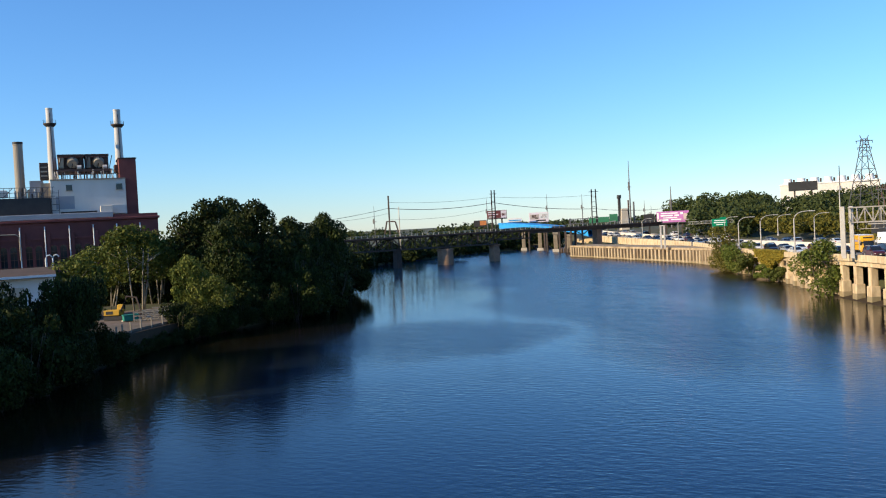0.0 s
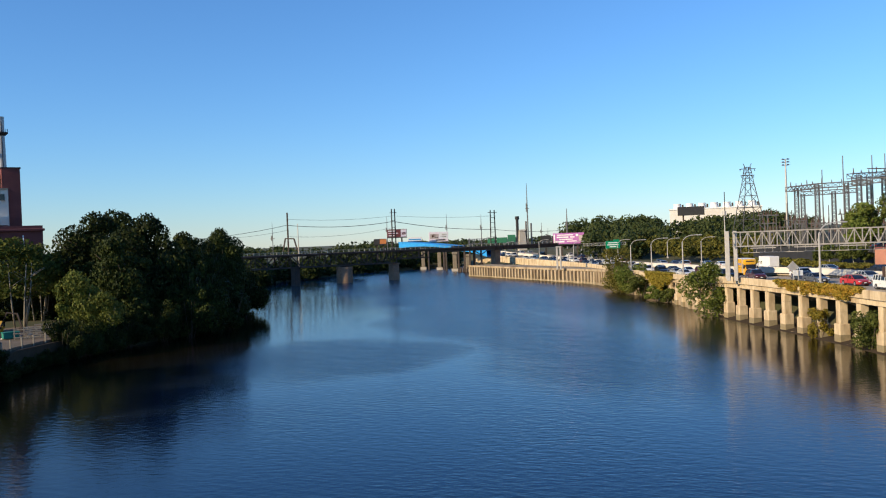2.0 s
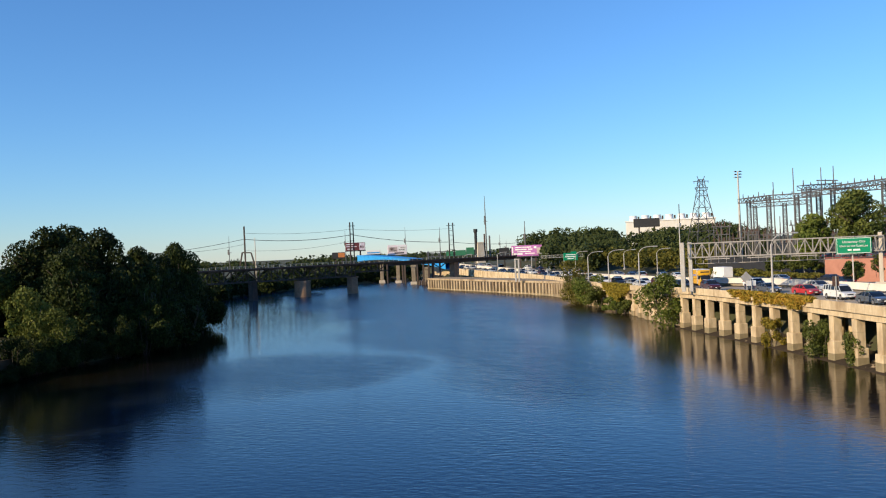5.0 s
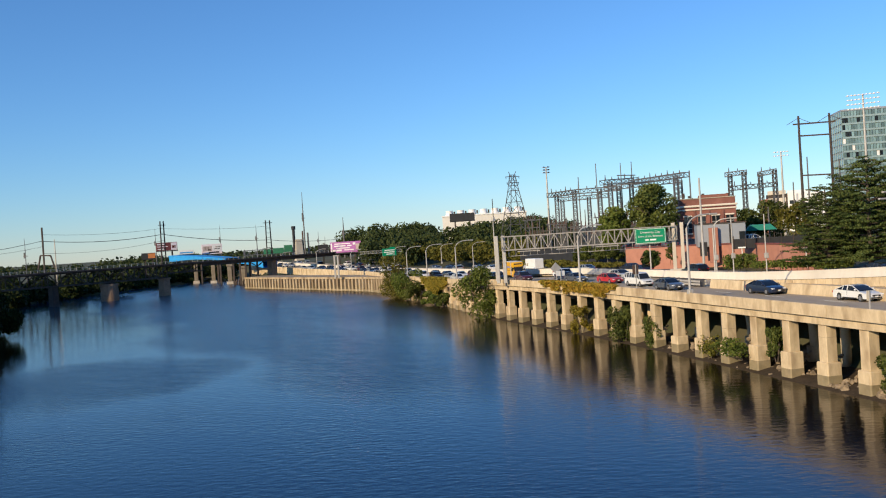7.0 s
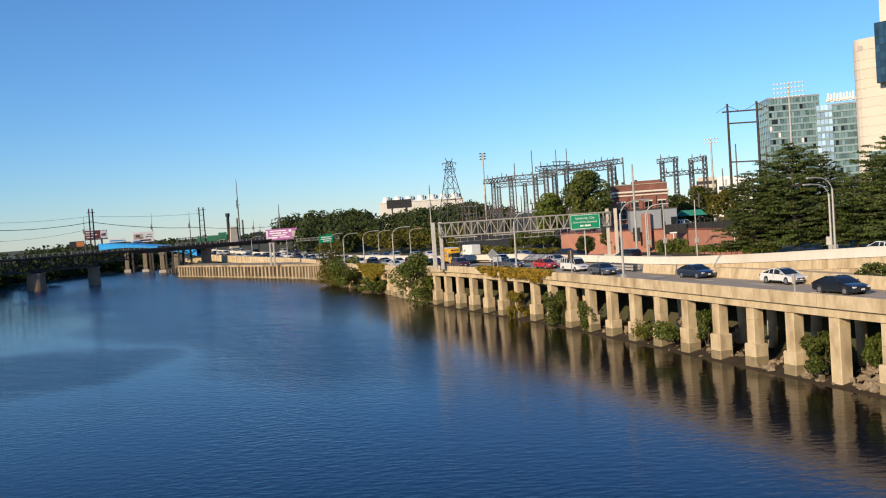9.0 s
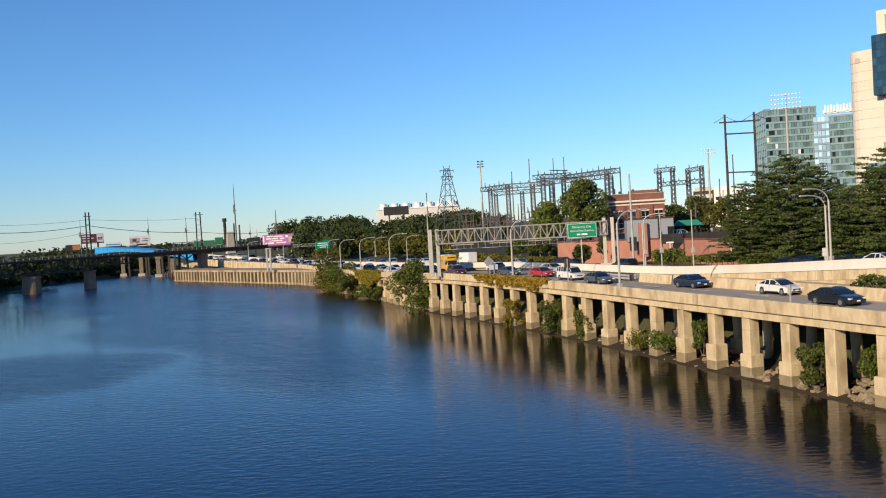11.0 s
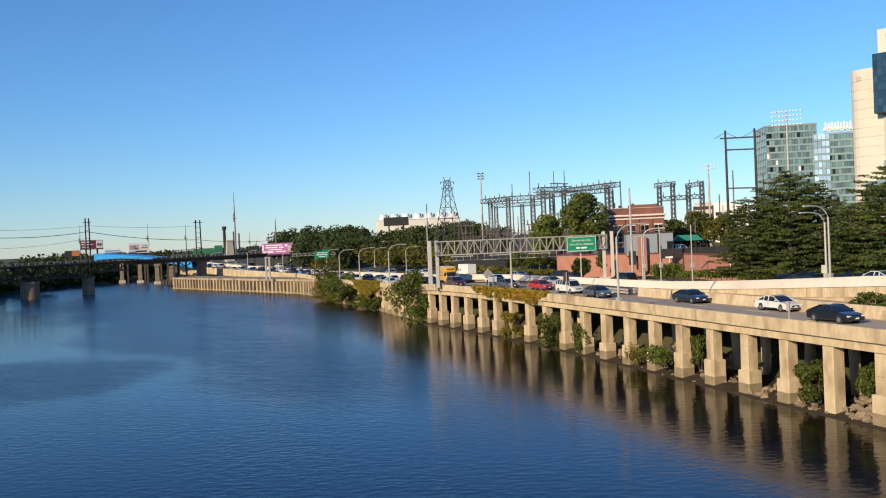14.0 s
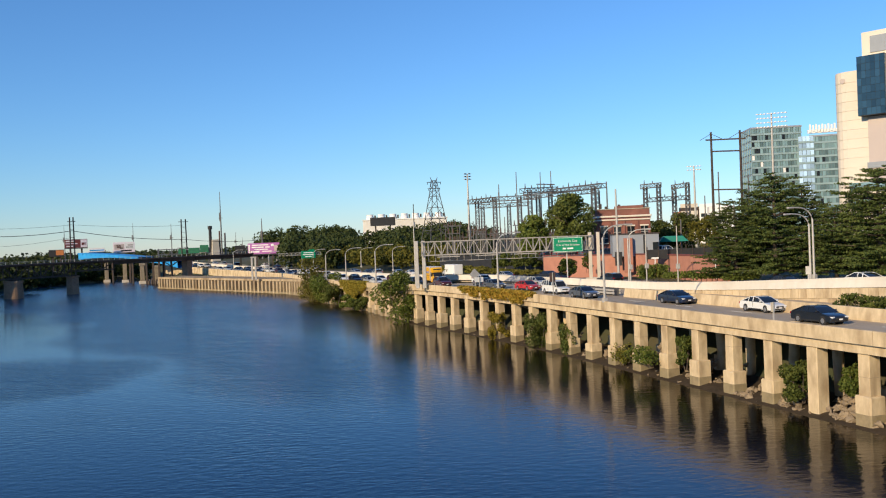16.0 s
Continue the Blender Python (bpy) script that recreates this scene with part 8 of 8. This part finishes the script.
def put(key, x, y, z, turn):
    m = pose(x, y, z, 0, 0, turn)
    if key == "white_van":
        m = m @ Matrix.Scale(0.88, 4)
    if key in USED:
        copy_thing(PROTO[key], m)
    else:
        PROTO[key].matrix_basis = m
        USED.add(key)


def near_lane(key, y, off, towards=True):
    q, a = SHORE.at(SHORE.near_y(y), off)
    put(key, q[0], q[1], road_z(q[1]), a + (180 if towards else 0))


# near roadway, in plan
for key, x, y in (("black_sedan", 36.6, 68.2), ("white_sedan", 37.2, 79.5), ("navy_sedan", 33.6, 92.5), ("grey_sedan", 27.0, 106.5), ("white_van", 25.6, 116.2), ("red_sedan", 23.6, 126.0), ("grey_sedan", 20.0, 134.5),
                  ("white_pickup", 20.4, 150.5), ("maroon_suv", 13.5, 151.5), ("navy_sedan", 19.4, 141.0), ("black_suv", 9.4, 160.0), ("box_truck", 13.2, 164.5), ("white_suv", 6.5, 167.0), ("black_sedan", 10.5, 172.5), ("white_sedan", 2.6, 177.0)):
    s_ = SHORE.near_y(y)
    put(key, x, y, road_z(y), SHORE.at(s_)[1] + 180)
for key, y, off in (("maroon_suv", 183, 8.8), ("silver_sedan", 187, 4.8), ("white_sedan", 193, 9.2), ("black_suv", 197, 4.6),
                    ("navy_sedan", 203, 9.0), ("white_suv", 208, 4.4), ("black_sedan", 215, 8.8), ("silver_suv", 221, 4.6)):
    near_lane(key, y, off)
kr = np.random.default_rng(77)
keys = [k for k in PROTO if k.endswith("sedan") and k != "red_sedan" or k.endswith("suv")]
for y in range(230, 396, 8):
    for lane in (2.6, 6.6):
        if kr.random() < 0.66:
            q = (kerb_x(y) + lane, y + 3 * kr.random())
            k = keys[int(kr.random() * len(keys))]
            ang = math.degrees(math.atan2(8.0, kerb_x(y + 4) - kerb_x(y - 4)))
            put(k, q[0], q[1], road_z(q[1]), ang + 180)
# upper roadway
for key, y, lane in (("white_sedan", 84, 3.0), ("black_sedan", 96, 3.4), ("black_suv", 127, 3.2), ("navy_sedan", 141, 3.2), ("silver_sedan", 158, 3.0), ("black_sedan", 150, 6.8)):
    q = MEDIAN.at(MEDIAN.near_y(y), lane)
    put(key, q[0][0], q[0][1], median_z(q[0][1]) - 0.95, q[1])
q = MEDIAN.at(MEDIAN.near_y(180), 6.5)
put("lorry", q[0][0], q[0][1], median_z(q[0][1]) - 0.95, q[1])
PROTO["lorry"].matrix_basis = PROTO["lorry"].matrix_basis @ Matrix.Scale(0.8, 4)
for y in range(206, 390, 11):
    for lane in (3.0, 7.0):
        if kr.random() < 0.5:
            yy = y + 5 * kr.random()
            q = MEDIAN.at(MEDIAN.near_y(yy), lane)
            k = keys[int(kr.random() * len(keys))]
            put(k, q[0][0], q[0][1], median_z(q[0][1]) - 0.95, q[1])
# cars parked on the terrace behind the brick wall
for key, be, far_, turn in (("black_sedan", -12.3, 172.5, 5), ("grey_sedan", -13.05, 172, 8), ("black_suv", -13.9, 171, 4), ("grey_sedan", -14.7, 170, 6), ("navy_sedan", -15.75, 168.5, 5), ("white_suv", -19.4, 162, 15)):
    p = spot(be, far_)
    put(key, p.x, p.y, 9.31, turn - be)
# slip lane by the gore
q = MEDIAN.at(MEDIAN.near_y(137), -3.0)
put("silver_sedan", q[0][0], q[0][1], road_z(q[0][1]), q[1] + 180)

# ---- plants on the viaduct, riprap ----
dr = np.random.default_rng(61)


def vine(name, s0, s1, top, drop, label, mat, count, size=0.16):
    """Creeper hanging over the parapet: leaves along its top and down its face in tongues."""
    blobs = []
    s = s0
    while s < s1:
        q, a = SHORE.at(s, -0.42)
        f = (s - s0) / (s1 - s0)
        d = drop * (0.35 + 0.65 * dr.random()) * (0.4 + 0.6 * math.sin(math.pi * min(1, max(0, f))))
        blobs.append((q[0], q[1], q[2] + top, 0.75, 0.75, 0.24))
        for k in range(max(1, int(d / 0.35))):
            blobs.append((q[0] - 0.05, q[1], q[2] - 0.15 - k * 0.35, 0.45, 0.5, 0.32))
        s += 0.8
    ob = part_me(name, leaves_mesh(name, blobs, count, size, dr, droop=0.5, shell=0.3), mat, None)
    tagged(ob, label, "creeper")


vine("creeper", SHORE.near_y(106.0), SHORE.near_y(126), 0.05, 1.7, "yellow and rust coloured creeper spilling over the parapet", LEAF_RUST, 11500, 0.12)
vine("creeper", SHORE.near_y(107.5), SHORE.near_y(112), 0.0, 2.0, "rusty creeper tongue hanging down the viaduct", LEAF_RUST, 5000, 0.1)
vine("creeper", SHORE.near_y(172), SHORE.near_y(191), 0.0, 3.9, "yellow-green creeper covering the river wall", LEAF_YELLOW, 11000, 0.15)
for y, off, z, w, h, mat, lab, cnt in (
        (116.3, 0.1, 0.3, 3.2, 3.5, LEAF_YELLOW, "yellow bush growing between the columns at the water", 1500),
        (105.2, 0.1, 0.3, 4.4, 4.0, LEAF, "dark green bush growing between the columns", 2600),
        (98.7, 0.5, 0.3, 2.4, 3.3, LEAF, "green bush growing between the columns", 1300),
        (81.5, -0.5, 1.3, 4.2, 1.5, LEAF_FRESH, "sprawling green bush leaning out over the water", 620),
        (77.6, 1.0, 1.3, 2.0, 3.2, LEAF, "green bush behind the column", 1300),
        (62.9, 0.9, 0.8, 3.2, 2.8, LEAF, "dense green bush between the columns", 1900),
        (58.3, 1.6, 1.6, 2.5, 2.3, LEAF_FRESH, "yellow-green bush between the columns", 1300),
        (52.5, 1.2, 1.2, 2.6, 2.6, LEAF, "green bush between the columns", 1200),
        (87.4, 0.3, 0.5, 2.6, 2.2, LEAF_OLIVE, "dry brownish bush between the columns", 330),
        (183, -0.8, 0.2, 5.5, 2.8, LEAF_FRESH, "green bush at the foot of the river wall", 1500),
        (176, -0.6, 0.2, 4.0, 2.6, LEAF, "green bush at the foot of the river wall", 1300),
        (195, -0.5, 0.2, 6.0, 4.6, LEAF, "green bush overhanging the river wall", 2200),
        (203, -0.5, 0.2, 8.0, 7.4, LEAF_FRESH, "tall olive bush overhanging the river wall", 3000),
        (212, -0.6, 0.3, 11.0, 10.6, LEAF_OLIVE, "tall yellowing bush overhanging the river wall", 5200)):
    q, a = SHORE.at(SHORE.near_y(y), off)
    shrub("bush", pose(q[0], q[1], z, 0, 0, a), w, h, dr, lab, mat, "river wall bushes", int(cnt * 1.9), 0.115 if y < 130 else 0.17)
q, a = SHORE.at(SHORE.near_y(147), -1.2)
broad_tree("tree", (q[0], q[1], 0.0), 8.8, 7.6, dr, "green tree growing from the water's edge against the viaduct", LEAF_FRESH, count=5200, size=0.2, low=0.12, trunks=3)


# tumbled stones along the water under the viaduct
def boulder_mesh(k):
    """A broken, angular stone: the hull of a few points on an uneven block."""
    rng = np.random.default_rng(100 + k)
    bm = fresh()
    for i in range(13):
        d = rng.normal(size=3)
        d /= np.abs(d).max() ** 0.7 * np.linalg.norm(d) ** 0.3
        bm.verts.new(d * (0.40 + 0.14 * rng.random(3)))
    bmesh.ops.convex_hull(bm, input=bm.verts)
    bmesh.ops.delete(bm, geom=[v for v in bm.verts if not v.link_faces], context="VERTS")
    me = bpy.data.meshes.new("stone")
    tidy(bm).to_mesh(me)
    bm.free()
    return me


STONES = [boulder_mesh(k) for k in range(6)]
riprap = thing("riprap", (0, 0, 0), "tumbled tan stones along the water under the viaduct", "riprap", kind="structure")
def lay(y, off, z, s, heap=None):
    q, a = SHORE.at(SHORE.near_y(y), off)
    o = part_me("stone", STONES[int(dr.integers(6))], ROCK, heap or riprap)
    o.matrix_basis = pose(q[0], q[1], z, dr.random() * 50, dr.random() * 50, dr.random() * 360) @ Matrix.Diagonal((s, s * 0.8, s * 0.75, 1))


for k in range(170):
    off = -0.2 + 3.8 * dr.random()
    lay(46 + 80 * dr.random() ** 1.2, off, -0.05 + 0.2 * off, 0.25 + 0.45 * dr.random())
# heaps that spill down between the columns
for y0, high, wide, n in ((53.6, 2.4, 1.5, 40), (58.3, 2.9, 1.5, 110), (63.8, 1.5, 1.3, 60), (68.8, 0.9, 1.0, 30)):
    for k in range(n):
        u = dr.random()
        lay(y0 + wide * dr.normal() * 0.45 * (1.3 - u), 0.1 + 2.6 * u, 0.12 + high * u * (0.75 + 0.25 * dr.random()), 0.3 + 0.42 * dr.random())
# broken rubble behind the columns, on the slope under the deck
rubble = thing("rubble", (0, 0, 0), "tan broken rubble heaped on the slope under the viaduct deck", "rubble", kind="structure")
for y0, high, n in ((72.6, 1.6, 14), (76.6, 1.9, 16), (80.5, 2.2, 18), (84.6, 2.3, 18), (88.5, 1.8, 14), (92.5, 2.0, 14), (96.6, 1.6, 12), (101, 1.8, 12), (109, 2.0, 14), (113, 1.7, 12)):
    for k in range(n):
        u = dr.random()
        lay(y0 + 0.75 * dr.normal() * (1.2 - u), 1.2 + 2.2 * u, 0.25 + high * u * (0.8 + 0.3 * dr.random()), 0.4 + 0.45 * dr.random(), rubble)
mud = sweep(fresh(), SHORE, SHORE.near_y(40), SHORE.near_y(150), [(-0.9, -0.6), (-0.45, 0.02), (0.6, 0.22), (5.0, 1.0), (5.0, -0.6)], 2, zof=lambda q: 0.0)
solo("mud_bank", mud, MUD, "dark wet mud strip at the foot of the columns", "mud", kind="structure")
